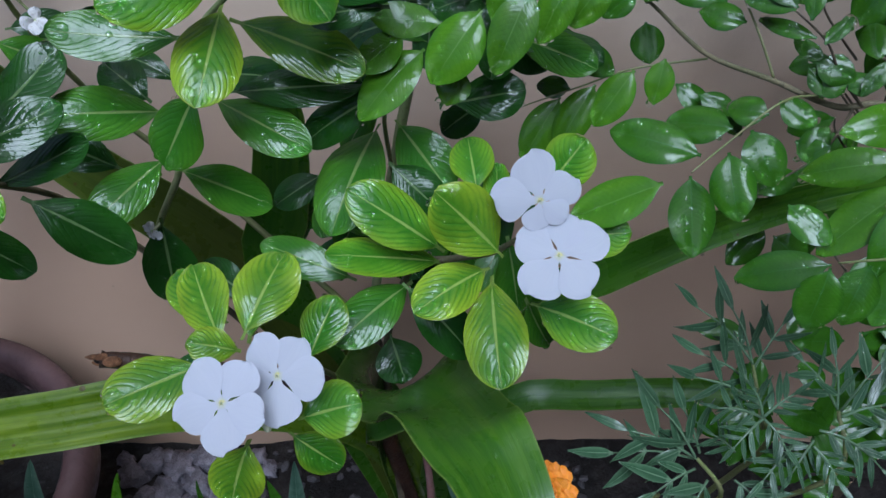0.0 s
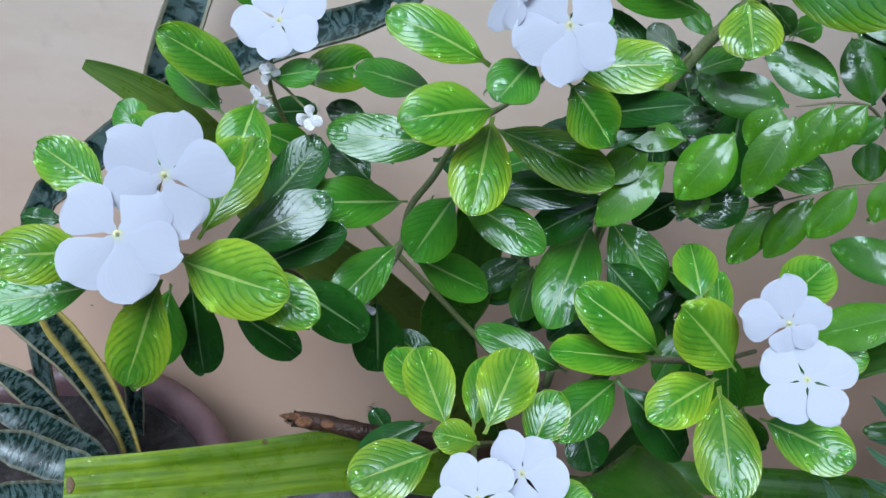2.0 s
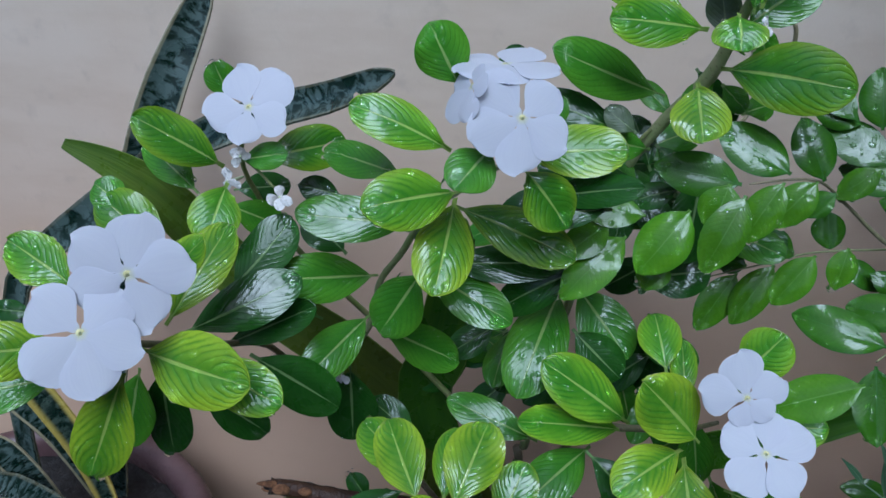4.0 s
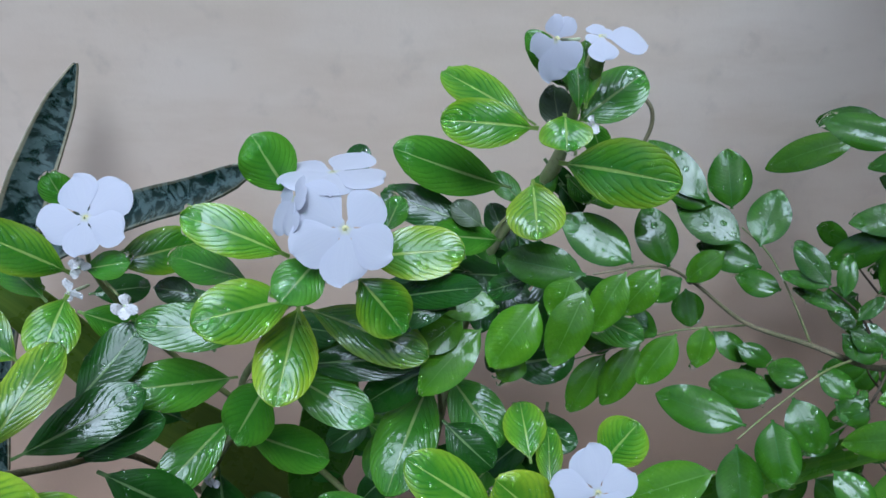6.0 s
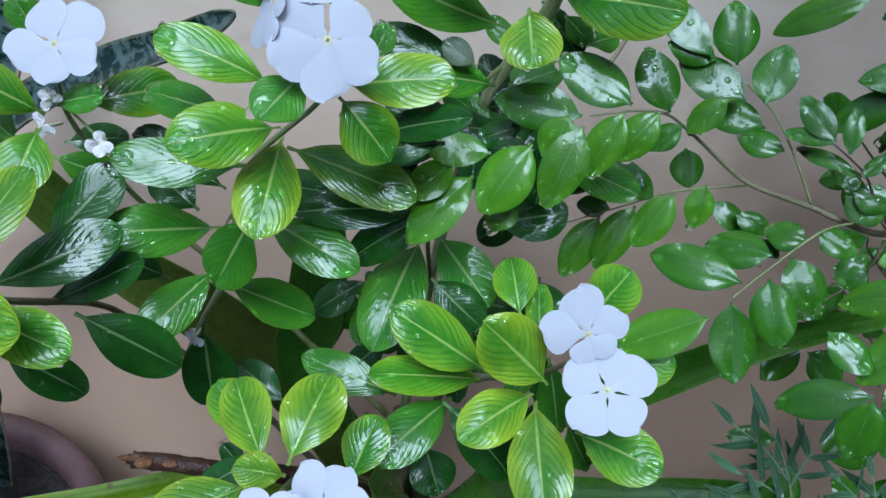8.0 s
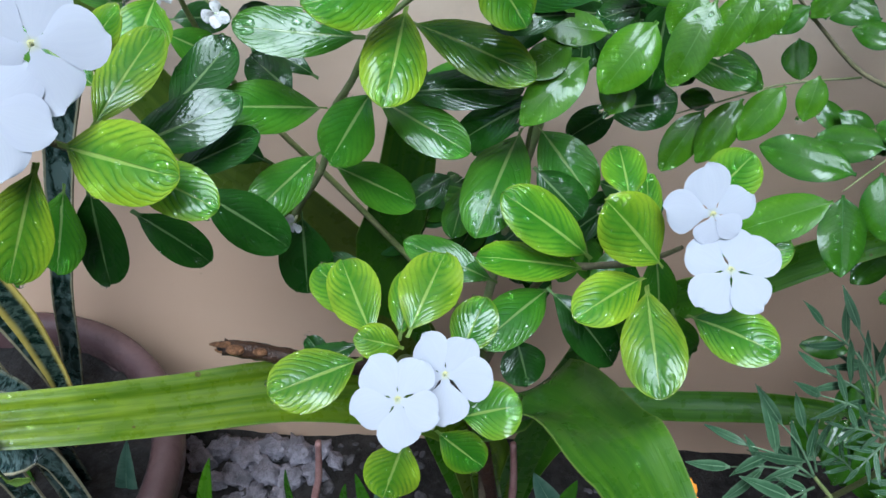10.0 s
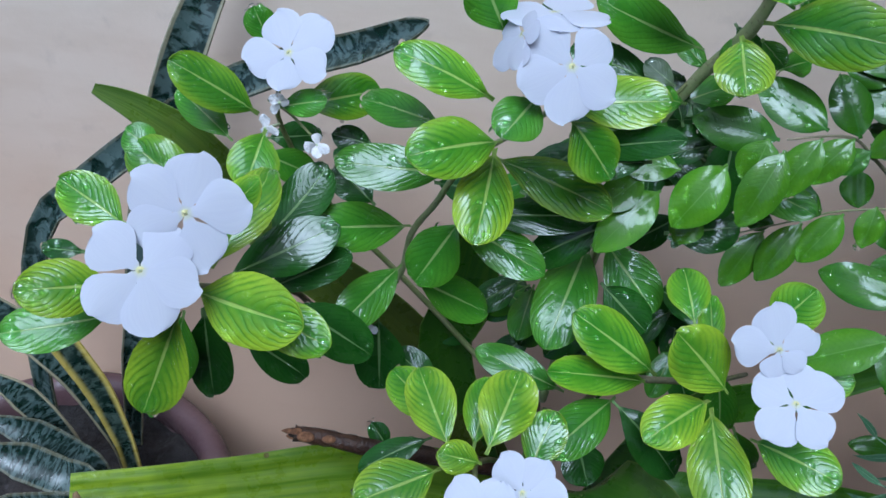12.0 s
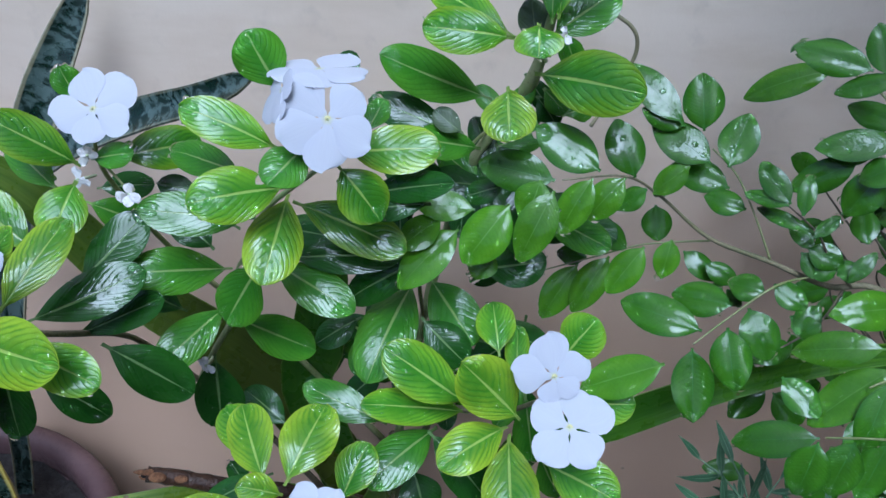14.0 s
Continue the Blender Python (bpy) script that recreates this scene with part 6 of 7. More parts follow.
# unseen sprays of the shrub, beside the trunk and overhead, added to cast shade
shade_crown = random.Random(31)
for i in range(34):
    if i < 12:
        root = Vector((0.415, 0.42, 0.45 + 0.045 * i))
        end = root + Vector((shade_crown.uniform(-0.05, 0.16), shade_crown.uniform(-0.24, 0.12), shade_crown.uniform(0.02, 0.12)))
        end.x = max(end.x, 0.385)
    else:
        root = Vector((0.45, 0.41, 1.02 + 0.008 * i))
        end = Vector((shade_crown.uniform(0.16, 0.58), shade_crown.uniform(0.20, 0.54), shade_crown.uniform(1.02, 1.30)))
    stem(shrub, "stalk", [root, (root + end) / 2 + Vector((0, 0, 0.015)), end], [0.0022, 0.0016, 0.0009], STEM_GREEN)
    for k in range(4):
        for side in (-1, 1):
            b = root.lerp(end, 0.34 + 0.22 * k) + Vector((0, 0, 0.012))
            t = b + Vector((0.012 + 0.02 * side * shade_crown.random(), 0.03 * side, shade_crown.uniform(-0.03, 0.015))).normalized() * shade_crown.uniform(0.045, 0.065)
            if i < 12:
                t.x = max(t.x, 0.375)
            leaf(shrub, "leaflet", b, t, shade_crown.uniform(0.024, 0.032), (shade_crown.uniform(-.4, .2), -0.6, 0.8), 0.05, 0.2, 1)

# ---- strap-leaved lily ----
lily = empty("strap_lily", (-0.02, 0.44, -0.05), "strap-leaved lily with long wet green leaves, one broken at its end", "plant")
LILY_FOOT = (-0.02, 0.44, -0.04)
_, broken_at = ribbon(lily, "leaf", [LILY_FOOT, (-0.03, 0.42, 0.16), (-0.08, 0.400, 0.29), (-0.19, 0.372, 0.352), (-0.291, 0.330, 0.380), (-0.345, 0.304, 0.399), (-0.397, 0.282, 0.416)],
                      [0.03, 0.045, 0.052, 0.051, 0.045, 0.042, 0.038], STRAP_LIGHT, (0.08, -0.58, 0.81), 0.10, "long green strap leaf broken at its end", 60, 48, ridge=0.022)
ribbon(lily, "torn_tip", [(-0.3828, 0.2680, 0.4148), (-0.3907, 0.2680, 0.3976), (-0.3934, 0.2680, 0.3787), (-0.3890, 0.2680, 0.3644), (-0.3737, 0.2680, 0.3694)], [0.011, 0.010, 0.008, 0.007, 0.002], STRAP_OLIVE, (-0.5, -0.7, 0.4), 0.3, "torn olive strip hanging from the broken end", 14, 6)
ribbon(lily, "torn_edge", [(-0.3851, 0.2780, 0.4353), (-0.3817, 0.2730, 0.4337), (-0.3817, 0.2690, 0.4304)], [0.002, 0.006, 0.002], SHRIVEL, (0, -0.45, 0.9), 0.3, "brown dried spot at the tear", 10, 4)
_, big_at = ribbon(lily, "leaf", [LILY_FOOT, (-0.045, 0.42, 0.22), (-0.055, 0.365, 0.36), (-0.035, 0.322, 0.432), (-0.005, 0.285, 0.468), (0.014, 0.250, 0.486), (0.027, 0.228, 0.485), (0.038, 0.200, 0.478), (0.048, 0.165, 0.455)],
                          [0.03, 0.055, 0.070, 0.076, 0.076, 0.068, 0.058, 0.050, 0.040], STRAP, (0.35, -0.45, 0.8), 0.16, "broad arching green strap leaf", 60, 16, ridge=0.003)
ribbon(lily, "leaf", [LILY_FOOT, (0.01, 0.46, 0.12), (0.072, 0.475, 0.210), (0.16, 0.480, 0.212), (0.26, 0.480, 0.216), (0.34, 0.47, 0.215)], [0.03, 0.034, 0.031, 0.031, 0.030, 0.028], STRAP, (0, -0.5, 0.85), 0.25)
ribbon(lily, "leaf", [LILY_FOOT, (0.00, 0.42, 0.22), (0.045, 0.395, 0.42), (0.110, 0.380, 0.482), (0.180, 0.385, 0.520), (0.254, 0.392, 0.545), (0.33, 0.40, 0.555)], [0.03, 0.034, 0.033, 0.030, 0.026, 0.022, 0.012], STRAP, (0.1, -0.9, 0.4), 0.12)
ribbon(lily, "leaf", [LILY_FOOT, (-0.07, 0.45, 0.20), (-0.147, 0.45, 0.392), (-0.205, 0.447, 0.476), (-0.260, 0.442, 0.533), (-0.315, 0.438, 0.620), (-0.345, 0.434, 0.652), (-0.374, 0.428, 0.672)], [0.03, 0.045, 0.050, 0.046, 0.040, 0.032, 0.022, 0.006], STRAP_OLIVE, (0.3, -0.8, 0.5), 0.2, "dull green strap leaf with a brown tip", 40, 10)
ribbon(lily, "leaf", [LILY_FOOT, (-0.10, 0.45, 0.25), (-0.139, 0.45, 0.419), (-0.128, 0.450, 0.477), (-0.119, 0.450, 0.523), (-0.114, 0.450, 0.57), (-0.112, 0.455, 0.61)], [0.03, 0.045, 0.046, 0.046, 0.042, 0.034, 0.008], STRAP, (0.1, -0.8, 0.5), 0.2)
drop_rnd = random.Random(5)
for at_leaf, n, lo, hi in ((broken_at, 26, 0.45, 0.98), (big_at, 40, 0.42, 0.98)):
    scatter_drops("strap_lily", lambda u, v, f=at_leaf, lo=lo, hi=hi: f(lo + (hi - lo) * u, v), Matrix.Identity(4), n, drop_rnd, 0.9)
settle(part("bulb", tube_mesh([(-0.02, 0.44, -0.07), (-0.02, 0.44, -0.02), (-0.022, 0.44, 0.05)], [0.032, 0.036, 0.018], 12, 6), STEM_GREEN, None, "pale green bulb neck"), lily)

# ---- round clay pot with a banded sword-leaved plant ----
POT = (-0.561, 0.368)
pot = empty("plant_pot", (POT[0], POT[1], -0.05), "round dark purple-brown clay pot against the wall", "pot")
body = part("pot_body", lathe([(0.02, 0.0), (0.130, 0.0), (0.145, 0.01), (0.186, 0.195), (0.184, 0.215), (0.180, 0.17), (0.17, 0.13)], 72, 0.004), POT_CLAY, pot)
part("rim", lathe([(0.187, 0.196), (0.205, 0.202), (0.214, 0.212), (0.216, 0.232), (0.212, 0.246), (0.203, 0.252), (0.192, 0.249), (0.185, 0.238), (0.1845, 0.216)], 72, 0.004), POT_CLAY, pot, "thick rounded rim")
soil_bm = lathe([(0.001, 0.222), (0.06, 0.225), (0.12, 0.219), (0.15, 0.221), (0.184, 0.217)], 60)
for v in soil_bm.verts:
    v.co.z += 0.014 * noise.noise(v.co * 40)
tagged(part("potting_soil", soil_bm, SOIL, None), "dark wet soil with litter in the clay pot", "soil", kind="stuff").location = (POT[0], POT[1], -0.05)

snake = empty("snake_plant", (POT[0] + 0.03, POT[1] + 0.03, 0.13), "snake plant with dark banded leaves and yellow margins", "plant")


def sword(points, widths, facing, tip=0.25, twist=(0, 0), material=SNAKE):
    slim = 0.62 if points[-1][2] < 0.6 else 0.84
    return ribbon(snake, "leaf", points, [slim * w for w in widths], material, facing, 0.30, "", 30, 8, tip, 0.0018, twist)


sword([(-0.512, 0.490, 0.12), (-0.490, 0.50, 0.22), (-0.470, 0.50, 0.31), (-0.450, 0.503, 0.38), (-0.415, 0.508, 0.50), (-0.380, 0.514, 0.590), (-0.352, 0.528, 0.656), (-0.334, 0.546, 0.694), (-0.320, 0.556, 0.720), (-0.305, 0.566, 0.748)],
      [0.022, 0.022, 0.022, 0.023, 0.030, 0.038, 0.038, 0.032, 0.025, 0.012], (0.25, -0.9, 0.3), 0.10)
sword([(-0.56, 0.44, 0.13), (-0.54, 0.47, 0.36), (-0.500, 0.485, 0.495), (-0.454, 0.495, 0.540), (-0.386, 0.500, 0.592), (-0.317, 0.495, 0.640), (-0.250, 0.488, 0.671), (-0.205, 0.480, 0.688), (-0.158, 0.470, 0.712)],
      [0.020, 0.024, 0.028, 0.031, 0.032, 0.032, 0.030, 0.026, 0.016], (0.1, -0.75, 0.65), 0.05)
sword([(-0.4837, 0.4450, 0.1300), (-0.4717, 0.4450, 0.2272), (-0.4763, 0.4450, 0.2879), (-0.4893, 0.4450, 0.3497), (-0.5085, 0.4450, 0.3893), (-0.5301, 0.4450, 0.4272), (-0.5496, 0.4450, 0.4569)], [0.026, 0.03, 0.036, 0.042, 0.044, 0.044, 0.04], (0.28, -0.60, 0.75))
sword([(-0.4652, 0.4250, 0.1300), (-0.4532, 0.4250, 0.2571), (-0.4531, 0.4250, 0.3037), (-0.4570, 0.4250, 0.3587), (-0.4665, 0.4250, 0.4022), (-0.4757, 0.4250, 0.4382), (-0.4788, 0.4250, 0.4735)], [0.026, 0.026, 0.03, 0.036, 0.036, 0.034, 0.024], (0.29, -0.60, 0.75), 0.25, (0, 0), SNAKE_YELLOW)
sword([(-0.4451, 0.3850, 0.1300), (-0.4551, 0.3850, 0.2827), (-0.4777, 0.3850, 0.3145), (-0.5059, 0.3850, 0.3397), (-0.5406, 0.3850, 0.3575)], [0.0278, 0.0325, 0.0464, 0.0464, 0.0371], (0.02, -0.60, 0.75))
sword([(-0.4303, 0.3550, 0.1300), (-0.4403, 0.3550, 0.3067), (-0.4693, 0.3550, 0.3280), (-0.4988, 0.3550, 0.3444), (-0.5344, 0.3550, 0.3554)], [0.0303, 0.0354, 0.0505, 0.0505, 0.0404], (0.03, -0.60, 0.75))
sword([(-0.4077, 0.3300, 0.1300), (-0.4177, 0.3300, 0.3122), (-0.4618, 0.3300, 0.3141), (-0.5106, 0.3300, 0.3040), (-0.5602, 0.3300, 0.2829)], [0.0270, 0.0316, 0.0451, 0.0451, 0.0361], (0.25, -0.60, 0.75))
sword([(-0.4793, 0.4100, 0.1300), (-0.4893, 0.4100, 0.2322), (-0.5025, 0.4100, 0.3080), (-0.5199, 0.4100, 0.3587), (-0.5471, 0.4100, 0.3893)], [0.0226, 0.0264, 0.0377, 0.0377, 0.0302], (0.22, -0.60, 0.75))
sword([(-0.4258, 0.3100, 0.1300), (-0.4358, 0.3100, 0.3044), (-0.4731, 0.3100, 0.3098), (-0.5235, 0.3100, 0.2945)], [0.0275, 0.0320, 0.0458, 0.0366], (0.20, -0.60, 0.75))
sword([(-0.3699, 0.3000, 0.1300), (-0.3799, 0.3000, 0.3349), (-0.4109, 0.3000, 0.3399), (-0.4515, 0.3000, 0.3232), (-0.4933, 0.3000, 0.2941)], [0.0200, 0.0234, 0.0334, 0.0334, 0.0267], (0.09, -0.60, 0.75))

# ---- broken twig ----
twig = empty("twig", (-0.10, 0.37, 0.33), "brown broken twig with pale splintered end", "twig")
settle(part("bark", tube_mesh([(-0.01, 0.42, -0.06), (-0.06, 0.395, 0.30), (-0.13, 0.368, 0.385), (-0.18, 0.357, 0.406), (-0.213, 0.352, 0.420), (-0.246, 0.348, 0.430)], [0.008, 0.0075, 0.007, 0.0068, 0.0066, 0.0062], 10, 8, 0.12, random.Random(4)), TWIG_BARK, None), twig)
for lift, reach, thick in ((0.0034, -0.2545, 0.0030), (-0.0034, -0.2515, 0.0026)):
    bm = tube_mesh([(-0.240, 0.3470, 0.4295 + lift), (-0.2475, 0.3455, 0.4315 + lift), (reach, 0.3450, 0.4330 + 0.8 * lift)], [thick, 0.85 * thick, 0.0007], 8, 3, 0.3, random.Random(9))
    settle(part("splinter", bm, TWIG_WOOD, None, "pale orange broken wood"), twig)
# dark ball that paints the shade inside the twig's hollow end
bm = bmesh.new()
bmesh.ops.create_icosphere(bm, subdivisions=2, radius=0.0042, matrix=Matrix.Translation((-0.2470, 0.3475, 0.4312)) @ Matrix.Diagonal((0.9, 0.9, 1.0, 1)))
settle(part("hollow", bm, SOIL, None, "dark ball standing in for the shaded hollow at the broken end"), twig)
for i, (u, r) in enumerate((((-0.236, 0.3440, 0.4320), 0.0048), ((-0.219, 0.3470, 0.4275), 0.0038))):
    bm = bmesh.new()
    bmesh.ops.create_icosphere(bm, subdivisions=2, radius=r, matrix=Matrix.Translation(u) @ Matrix.Diagonal((1.5, 0.9, 0.8, 1)))
    settle(part("knot", bm, TWIG_WOOD, None, "pale scar where a shoot broke off"), twig)

# ---- thin curled wire on the wall ----
wire = empty("wire", (0.112, 0.575, 0.71), "thin tan curled wire against the wall", "wire")
settle(part("loop", tube_mesh([(0.080, 0.60, 0.735), (0.098, 0.560, 0.735), (0.113, 0.552, 0.726), (0.118, 0.552, 0.711), (0.113, 0.55, 0.693), (0.100, 0.54, 0.672), (0.088, 0.53, 0.655)], [0.0016] * 7, 8, 8), STEM_MID, None), wire)
settle(part("fixing", tube_mesh([(0.080, 0.612, 0.735), (0.080, 0.592, 0.735)], [0.003, 0.003], 8, 2), STEM_MID, None), wire)

# ---- ferny marigold ----
marigold = empty("marigold", (0.21, 0.36, -0.05), "grey-green feathery marigold with an orange flower", "plant")


def feather(base, tip, facing, pairs=6, size=0.03, rnd=random.Random(11)):
    """A feathery leaf: a thin stalk with pairs of narrow toothed blades and one at its end."""
    b, t = Vector(base), Vector(tip)
    mid = (b + t) / 2 + Vector((0, 0, 0.1 * (t - b).length))
    rachis = part("leaf", tube_mesh([b, mid, t], [0.0011, 0.0009, 0.0005], 6, 6), FERNY, None)
    settle(rachis, marigold)
    m, length = frame_of(base, tip, facing)
    x = m.to_3x3() @ Vector((1, 0, 0))
    y = (t - b).normalized()
    z = m.to_3x3() @ Vector((0, 0, 1))
    for i in range(pairs + 1):
        s = 0.22 + 0.78 * i / pairs
        p = (b * (1 - s) ** 2 + mid * 2 * s * (1 - s) + t * s * s)
        p = b * (1 - s) * (1 - 2 * s) + mid * 4 * s * (1 - s) + t * s * (2 * s - 1) if s < 1 else t
        for side in ((-1, 1) if i < pairs else (0,)):
            ln = 1.15 * size * (1.0 - 0.35 * abs(s - 0.55)) * rnd.uniform(0.8, 1.2)
            d = (x * side * 0.8 + y * (0.75 if side else 1.0) + z * rnd.uniform(-0.25, 0.2)).normalized()
            q = p + d * ln
            mm, l2 = frame_of(p, q, z + x * side * 0.3 + Vector((rnd.uniform(-.3, .3), 0, 0)))
            at = blade("lance", l2, l2 * rnd.uniform(0.19, 0.26), rnd.uniform(-0.06, 0.10), 0.35, rnd.uniform(-0.6, 0.6), rnd, 0.04, 0.10)
            ob = part("leaflet", blade_mesh(at, 8, 4, 0.0003), FERNY, rachis)
            ob.matrix_parent_inverse = rachis.matrix_parent_inverse.inverted() @ Matrix.Translation(-marigold.location)
            ob.matrix_basis = mm
            if rnd.random() < 0.7:
                scatter_drops("marigold", at, mm, 2, rnd, 0.7)


STALK_FOOT = (0.21, 0.36, -0.06)
stem(marigold, "stem", [STALK_FOOT, (0.2150, 0.3450, 0.2000), (0.2306, 0.3070, 0.3751), (0.2206, 0.3052, 0.4179)], [0.004, 0.0035, 0.0028, 0.002], STEM_GREEN)
stem(marigold, "stem", [(0.2241, 0.3063, 0.4042), (0.2209, 0.3222, 0.4219), (0.2170, 0.3368, 0.4381)], [0.0022, 0.0019, 0.0014], STEM_GREEN)
stem(marigold, "stem", [(0.2150, 0.3450, 0.2000), (0.2799, 0.2932, 0.3598), (0.2824, 0.3208, 0.4054)], [0.003, 0.0026, 0.0018], STEM_GREEN)
stem(marigold, "stem", [(0.2150, 0.3450, 0.2000), (0.2018, 0.2850, 0.3506), (0.1782, 0.2925, 0.3889)], [0.003, 0.0026, 0.0018], STEM_GREEN)
for base, tip, facing, pairs, size in (
        ((0.2162, 0.3381, 0.4396), (0.1765, 0.3591, 0.4719), (-0.1, -0.7, 0.7), 2, 0.030),
        ((0.2170, 0.3368, 0.4381), (0.2008, 0.3583, 0.4710), (0.0, -0.7, 0.7), 1, 0.029),
        ((0.2211, 0.3405, 0.4273), (0.2398, 0.3580, 0.4557), (-0.1, -0.7, 0.7), 2, 0.025),
        ((0.2173, 0.3218, 0.4289), (0.1787, 0.3341, 0.4516), (0.0, -0.7, 0.7), 2, 0.029),
        ((0.2167, 0.3122, 0.4257), (0.1720, 0.3206, 0.4441), (0.1, -0.7, 0.7), 2, 0.028),
        ((0.2156, 0.2998, 0.4269), (0.1837, 0.3007, 0.4369), (-0.2, -0.7, 0.7), 3, 0.017),
        ((0.2156, 0.2993, 0.4263), (0.1942, 0.2831, 0.4173), (-0.2, -0.7, 0.7), 3, 0.017),
        ((0.2163, 0.2993, 0.4263), (0.2288, 0.2824, 0.4165), (0.1, -0.7, 0.7), 3, 0.017),
        ((0.2163, 0.3003, 0.4274), (0.2326, 0.3063, 0.4431), (-0.1, -0.7, 0.7), 3, 0.018),
        ((0.2134, 0.2981, 0.4324), (0.2053, 0.3057, 0.4499), (-0.1, -0.7, 0.7), 3, 0.016),
        ((0.2808, 0.3229, 0.4078), (0.2545, 0.3407, 0.4364), (0.2, -0.7, 0.7), 2, 0.026),
        ((0.2816, 0.3216, 0.4063), (0.2769, 0.3428, 0.4388), (-0.0, -0.7, 0.7), 2, 0.026),
        ((0.2867, 0.3238, 0.4012), (0.3125, 0.3439, 0.4325), (0.1, -0.7, 0.7), 2, 0.025),
        ((0.2795, 0.3121, 0.4107), (0.3045, 0.3138, 0.4215), (-0.0, -0.7, 0.7), 2, 0.024),
        ((0.1774, 0.2925, 0.3889), (0.1284, 0.3023, 0.4087), (0.1, -0.7, 0.7), 2, 0.036),
        ((0.1749, 0.2908, 0.3945), (0.1489, 0.3098, 0.4245), (-0.1, -0.7, 0.7), 1, 0.036),
        ((0.1775, 0.2953, 0.3846), (0.1189, 0.2946, 0.3928), (0.1, -0.7, 0.7), 2, 0.030),
        ((0.1815, 0.2980, 0.3875), (0.1691, 0.3142, 0.4145), (0.1, -0.7, 0.7), 1, 0.031),
        ((0.1732, 0.2823, 0.3925), (0.1443, 0.2682, 0.3859), (0.0, -0.7, 0.7), 2, 0.030),
        ((0.1818, 0.2771, 0.3867), (0.1681, 0.2597, 0.3764), (0.1, -0.7, 0.7), 2, 0.028),
        ((0.2523, 0.2899, 0.4084), (0.2653, 0.2712, 0.3966), (0.1, -0.7, 0.7), 3, 0.017),
        ((0.2377, 0.2893, 0.4078), (0.2151, 0.2707, 0.3961), (-0.2, -0.7, 0.7), 3, 0.018),
        ((0.2004, 0.2771, 0.3867), (0.2142, 0.2631, 0.3802), (0.1, -0.7, 0.7), 2, 0.024),
        ((0.2835, 0.3010, 0.3984), (0.3045, 0.2840, 0.3884), (0.0, -0.7, 0.7), 2, 0.024),
        ((0.2587, 0.3000, 0.4121), (0.2833, 0.2888, 0.4087), (-0.1, -0.7, 0.7), 2, 0.021),
        ((0.2548, 0.2953, 0.4069), (0.2365, 0.2764, 0.3950), (-0.2, -0.7, 0.7), 3, 0.017),
        ((0.2043, 0.2957, 0.3925), (0.1871, 0.3002, 0.4064), (0.1, -0.7, 0.7), 3, 0.017),
        ((0.3148, 0.3345, 0.4056), (0.3398, 0.3471, 0.4286), (-0.0, -0.7, 0.7), 2, 0.025),
        ((0.3131, 0.3067, 0.3898), (0.3415, 0.2980, 0.3890), (0.1, -0.7, 0.7), 2, 0.025)):
    feather(base, tip, facing, pairs, size)

# the marigold's orange flower head, ruffled petals round a dome
stem(marigold, "stem", [(0.17, 0.31, 0.31), (0.12, 0.285, 0.33), (0.066, 0.262, 0.398)], [0.0024, 0.0022, 0.002], STEM_GREEN)
head = new("flower")
head.parent = marigold
head.matrix_parent_inverse = Matrix.Translation(-marigold.location)
head.matrix_basis = look((0.066, 0.255, 0.410), (0.05, 0.40, 0.22))
tagged(head, "orange ruffled flower head")
ruff = random.Random(2)
for ring, (count, r, tilt) in enumerate(((16, 0.020, 12), (14, 0.017, 30), (11, 0.013, 48), (8, 0.009, 66))):
    for i in range(count):
        at = blade("paddle", r, 0.011, 0.12, 0.3, 0.2, ruff, 0.02, 0.25)
        p = part("petal", blade_mesh(at, 6, 4, 0.0003), ORANGE, head)
        p.matrix_basis = pose(0, 0, 0.001 * ring, 0, 0, 360 * i / count + ruff.uniform(-9, 9)) @ pose(0, 0.001, 0, tilt + ruff.uniform(-8, 8), 0, 0)
bm = bmesh.new()
bmesh.ops.create_cone(bm, cap_ends=True, segments=12, radius1=0.004, radius2=0.009, depth=0.016, matrix=Matrix.Translation((0, 0, -0.007)))
part("calyx", bm, STEM_GREEN, head)

# ---- litter on the ground ----
def pebbles():
    rnd = random.Random(21)
    bm = bmesh.new()
    for _ in range(420):
        x, y = rnd.uniform(-0.42, 0.20), rnd.uniform(0.22, 0.585)
        r = rnd.uniform(0.002, 0.008) * (1.7 if rnd.random() < 0.06 else 1)
        z = -0.05 + 0.018 * noise.noise((x * 9, y * 9, 0)) + 0.010 * noise.noise((x * 31, y * 31, 2))
        m = Matrix.LocRotScale((x, y, z + r * 0.25), Euler((rnd.uniform(-.4, .4), rnd.uniform(-.4, .4), rnd.uniform(0, 6))), (1.3, 0.9, 0.6))
        got = bmesh.ops.create_icosphere(bm, subdivisions=1, radius=r, matrix=m)
        for v in got["verts"]:
            v.co += Vector((rnd.uniform(-1, 1), rnd.uniform(-1, 1), rnd.uniform(-1, 1))) * r * 0.18
    return tagged(part("gravel", bm, PEBBLE, None, smooth=False), "grey wet gravel and lumps on the soil", "gravel", kind="stuff")


pebbles()


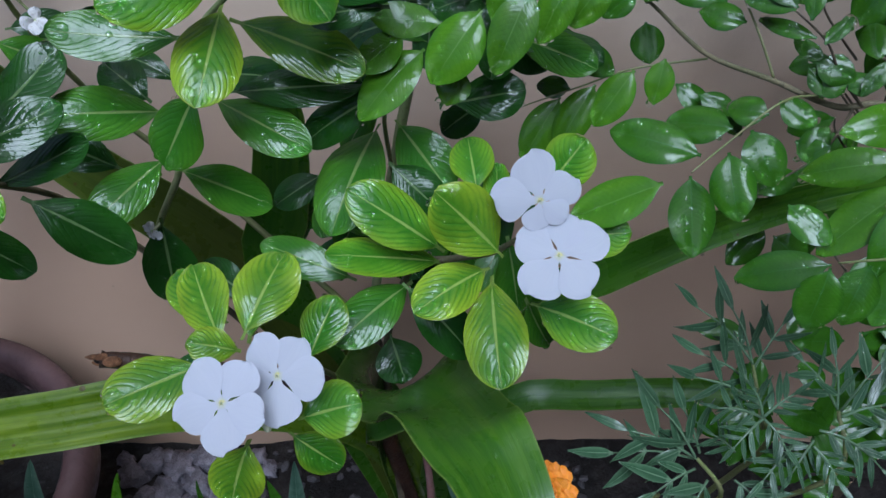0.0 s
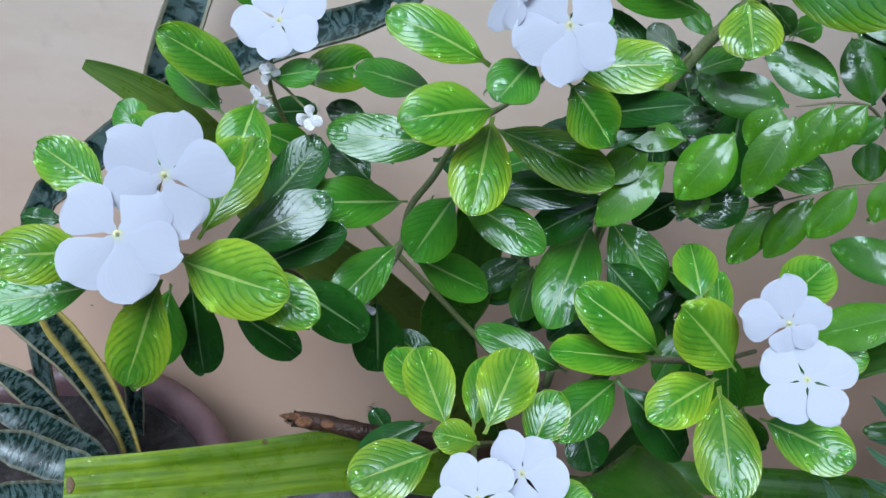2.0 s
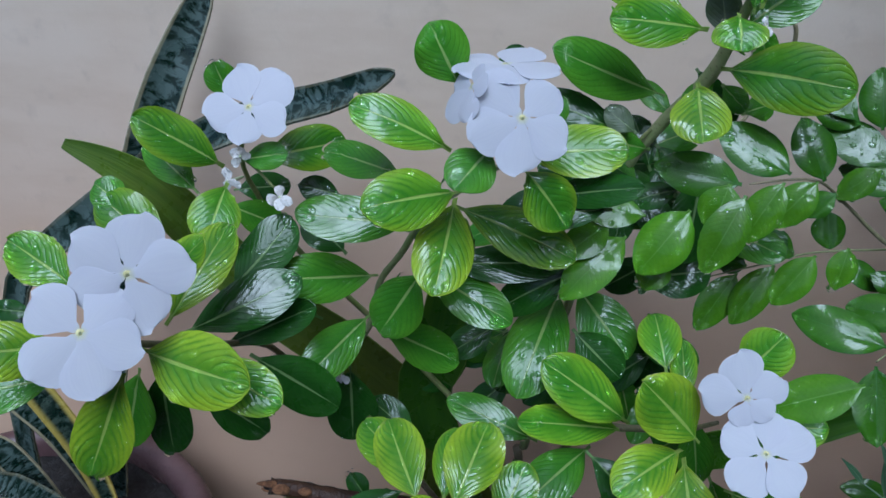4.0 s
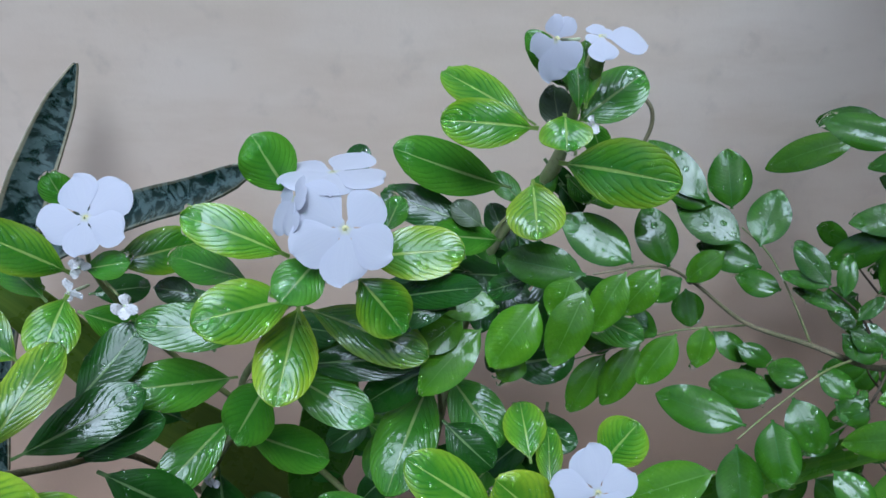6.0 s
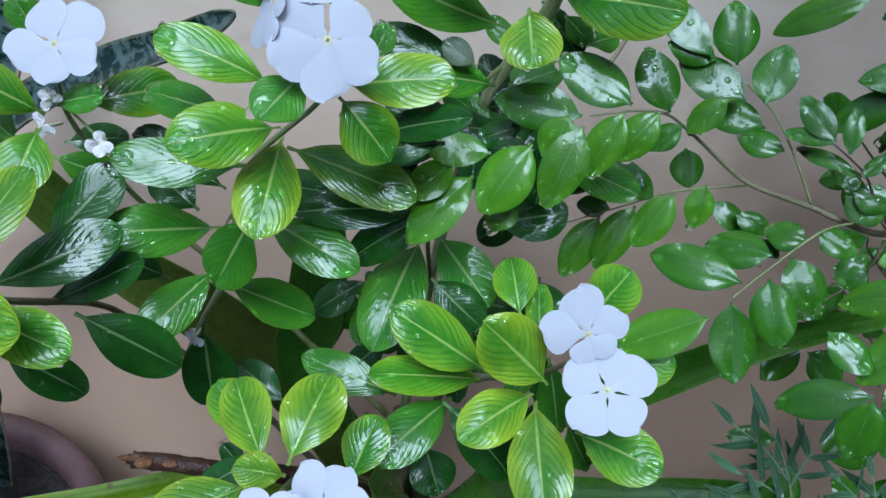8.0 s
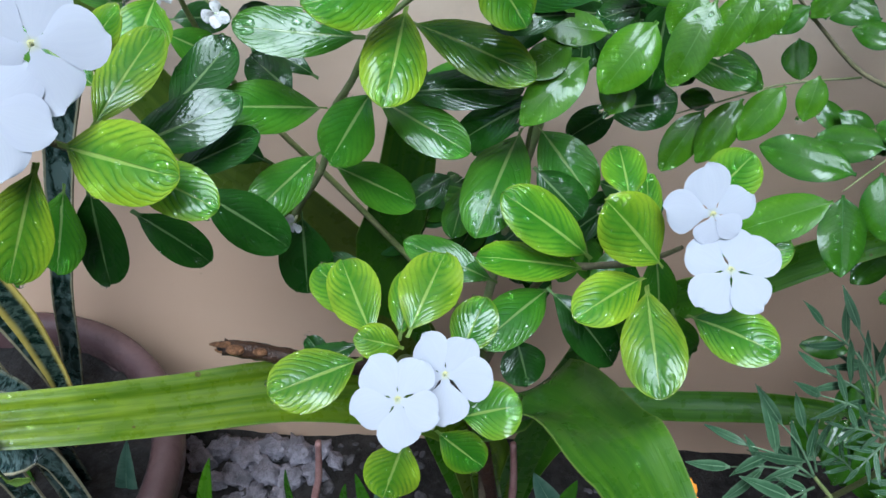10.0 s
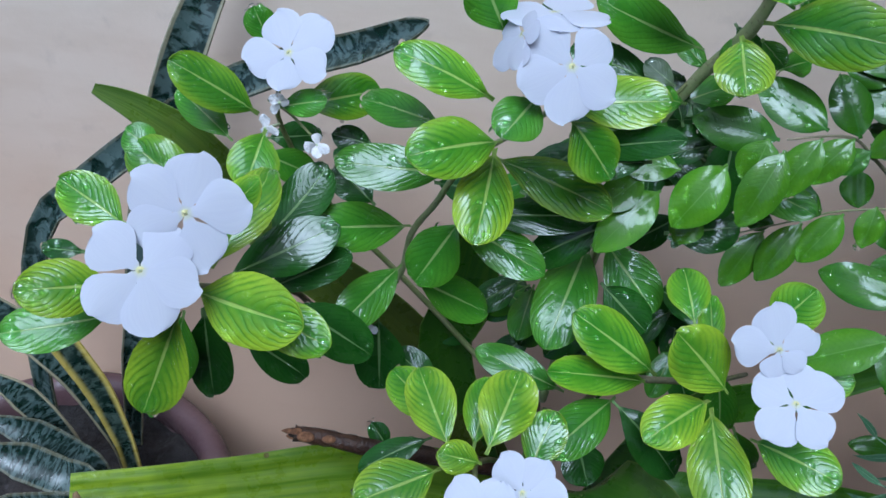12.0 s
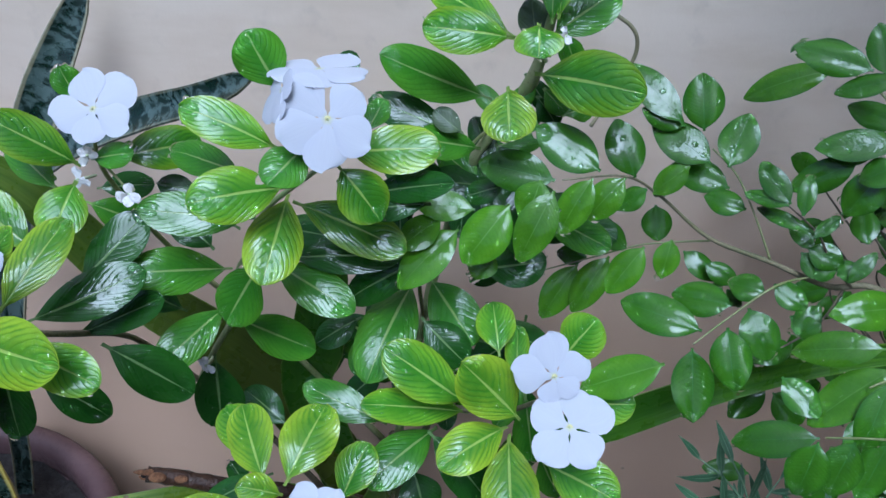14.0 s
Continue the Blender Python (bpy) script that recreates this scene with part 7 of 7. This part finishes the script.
def stone(x, y, r, rnd):
    """A lumpy wet stone, half sunk in the soil."""
    bm = bmesh.new()
    bmesh.ops.create_icosphere(bm, subdivisions=3, radius=r)
    off = Vector((rnd.uniform(0, 9), rnd.uniform(0, 9), rnd.uniform(0, 9)))
    for v in bm.verts:
        d = v.co.normalized()
        v.co = d * r * (1 + 0.55 * noise.noise(d * 1.9 + off) + 0.28 * noise.noise(d * 5 + off) + 0.14 * noise.noise(d * 11 + off))
        v.co.x *= 1.3
        v.co.z *= 0.65
    ob = part("stone", bm, STONE, None, smooth=True)
    ob.location = (x, y, -0.05 + 0.25 * r)
    ob.rotation_euler = (rnd.uniform(-.2, .2), rnd.uniform(-.2, .2), rnd.uniform(0, 6))
    return tagged(ob, "pale grey wet stone lying on the soil", "stone", "stones on the soil")


stone_rnd = random.Random(12)
for x, y, r in ((-0.415, 0.544, 0.016), (-0.389, 0.564, 0.017), (-0.352, 0.553, 0.021), (-0.320, 0.569, 0.018), (-0.284, 0.563, 0.020), (-0.255, 0.570, 0.013), (-0.359, 0.522, 0.018), (-0.323, 0.528, 0.019), (-0.288, 0.524, 0.016), (-0.387, 0.512, 0.014), (-0.260, 0.534, 0.014), (-0.331, 0.497, 0.015), (-0.293, 0.494, 0.014), (-0.429, 0.565, 0.011), (-0.233, 0.554, 0.010), (-0.358, 0.487, 0.011), (0.06, 0.42, 0.020), (0.10, 0.385, 0.015)):
    stone(x, y, r, stone_rnd)
weed_rnd = random.Random(8)


def weed_blade(base, tip, width, kind):
    """One upright pointed blade of a weed, from the soil up."""
    root = (base[0], base[1], -0.05)
    weed = empty("weed_seedling", root, "small green weed seedling with one pointed blade on wet soil", "weed", "weeds on the soil")
    stem(weed, "stalk", [(root[0], root[1], -0.065), (0.5 * (root[0] + base[0]) + 0.004, base[1], 0.5 * (base[2] - 0.05)), base], [0.0020, 0.0017, 0.0013], STEM_GREEN)
    m, length = frame_of(base, tip, (weed_rnd.uniform(-.4, .4), -0.8, 0.5))
    at = blade("pointed", length, width, 0.06, 0.3, 0.2, weed_rnd, 0.05, 0.05)
    ob = part("leaf", blade_mesh(at, 12, 6), LEAF[kind], weed)
    ob.matrix_parent_inverse = Matrix.Translation(-weed.location)
    ob.matrix_basis = m


weed_blade((-0.3421, 0.3900, 0.0468), (-0.3067, 0.3850, 0.2202), 0.0203, "leaflet_light")
weed_blade((-0.3720, 0.3900, 0.0427), (-0.3614, 0.3850, 0.1782), 0.0162, "leaflet_light")
weed_blade((-0.4335, 0.3900, 0.0030), (-0.3816, 0.3850, 0.2409), 0.0270, "silver")
weed_blade((-0.4997, 0.3900, 0.0063), (-0.4948, 0.3850, 0.1885), 0.0273, "leaflet_light")
weed_blade((-0.4463, 0.3900, 0.0325), (-0.4988, 0.3850, 0.1500), 0.0231, "leaflet")
weed_blade((-0.4563, 0.3900, 0.0372), (-0.4531, 0.3850, 0.2173), 0.0277, "silver")
weed_blade((-0.2284, 0.3900, 0.0625), (-0.2358, 0.3850, 0.2061), 0.0121, "leaflet")
weed_blade((-0.5571, 0.3900, 0.0234), (-0.4872, 0.3850, 0.1548), 0.0217, "leaflet")
weed_blade((-0.1538, 0.3900, 0.0429), (-0.1380, 0.3850, 0.2386), 0.0198, "silver")
weed_blade((-0.1596, 0.3900, 0.0542), (-0.1681, 0.3850, 0.2055), 0.0156, "leaflet")
weed_blade((0.0531, 0.3900, 0.1070), (0.0024, 0.3850, 0.2240), 0.0258, "silver")
weed_blade((0.0204, 0.3900, 0.0968), (0.0445, 0.3850, 0.2154), 0.0200, "leaflet")
weed_blade((-0.1890, 0.3900, 0.0680), (-0.1789, 0.3850, 0.1867), 0.0147, "leaflet")
weed_blade((-0.1114, 0.3900, 0.0490), (-0.1315, 0.3850, 0.1760), 0.0185, "leaflet")
for points in ([(-0.2196, 0.4000, -0.0650), (-0.2196, 0.4000, 0.1014), (-0.2097, 0.4000, 0.1674), (-0.2038, 0.4000, 0.2334)], [(-0.0121, 0.4000, -0.0650), (-0.0121, 0.4000, 0.1240), (-0.0135, 0.4000, 0.1863), (-0.0188, 0.4000, 0.2485)]):
    stalk = empty("weed_stalk", (points[0][0], points[0][1], -0.05), "bare pinkish weed stalk standing in wet soil", "weed", "weed stalks")
    stem(stalk, "stem", points, [0.006, 0.0055, 0.005, 0.004], STEM_PINK)

# ---- rain drops lying on the leaves, one mesh a plant ----
for owner in (periwinkle, shrub, lily, marigold):
    if owner.name in DROPS:
        ob = new("rain_water", drops_mesh(DROPS[owner.name]))
        ob.visible_shadow = False
        settle(ob, owner)
        tagged(ob, "clear rain drops", kind="stuff")
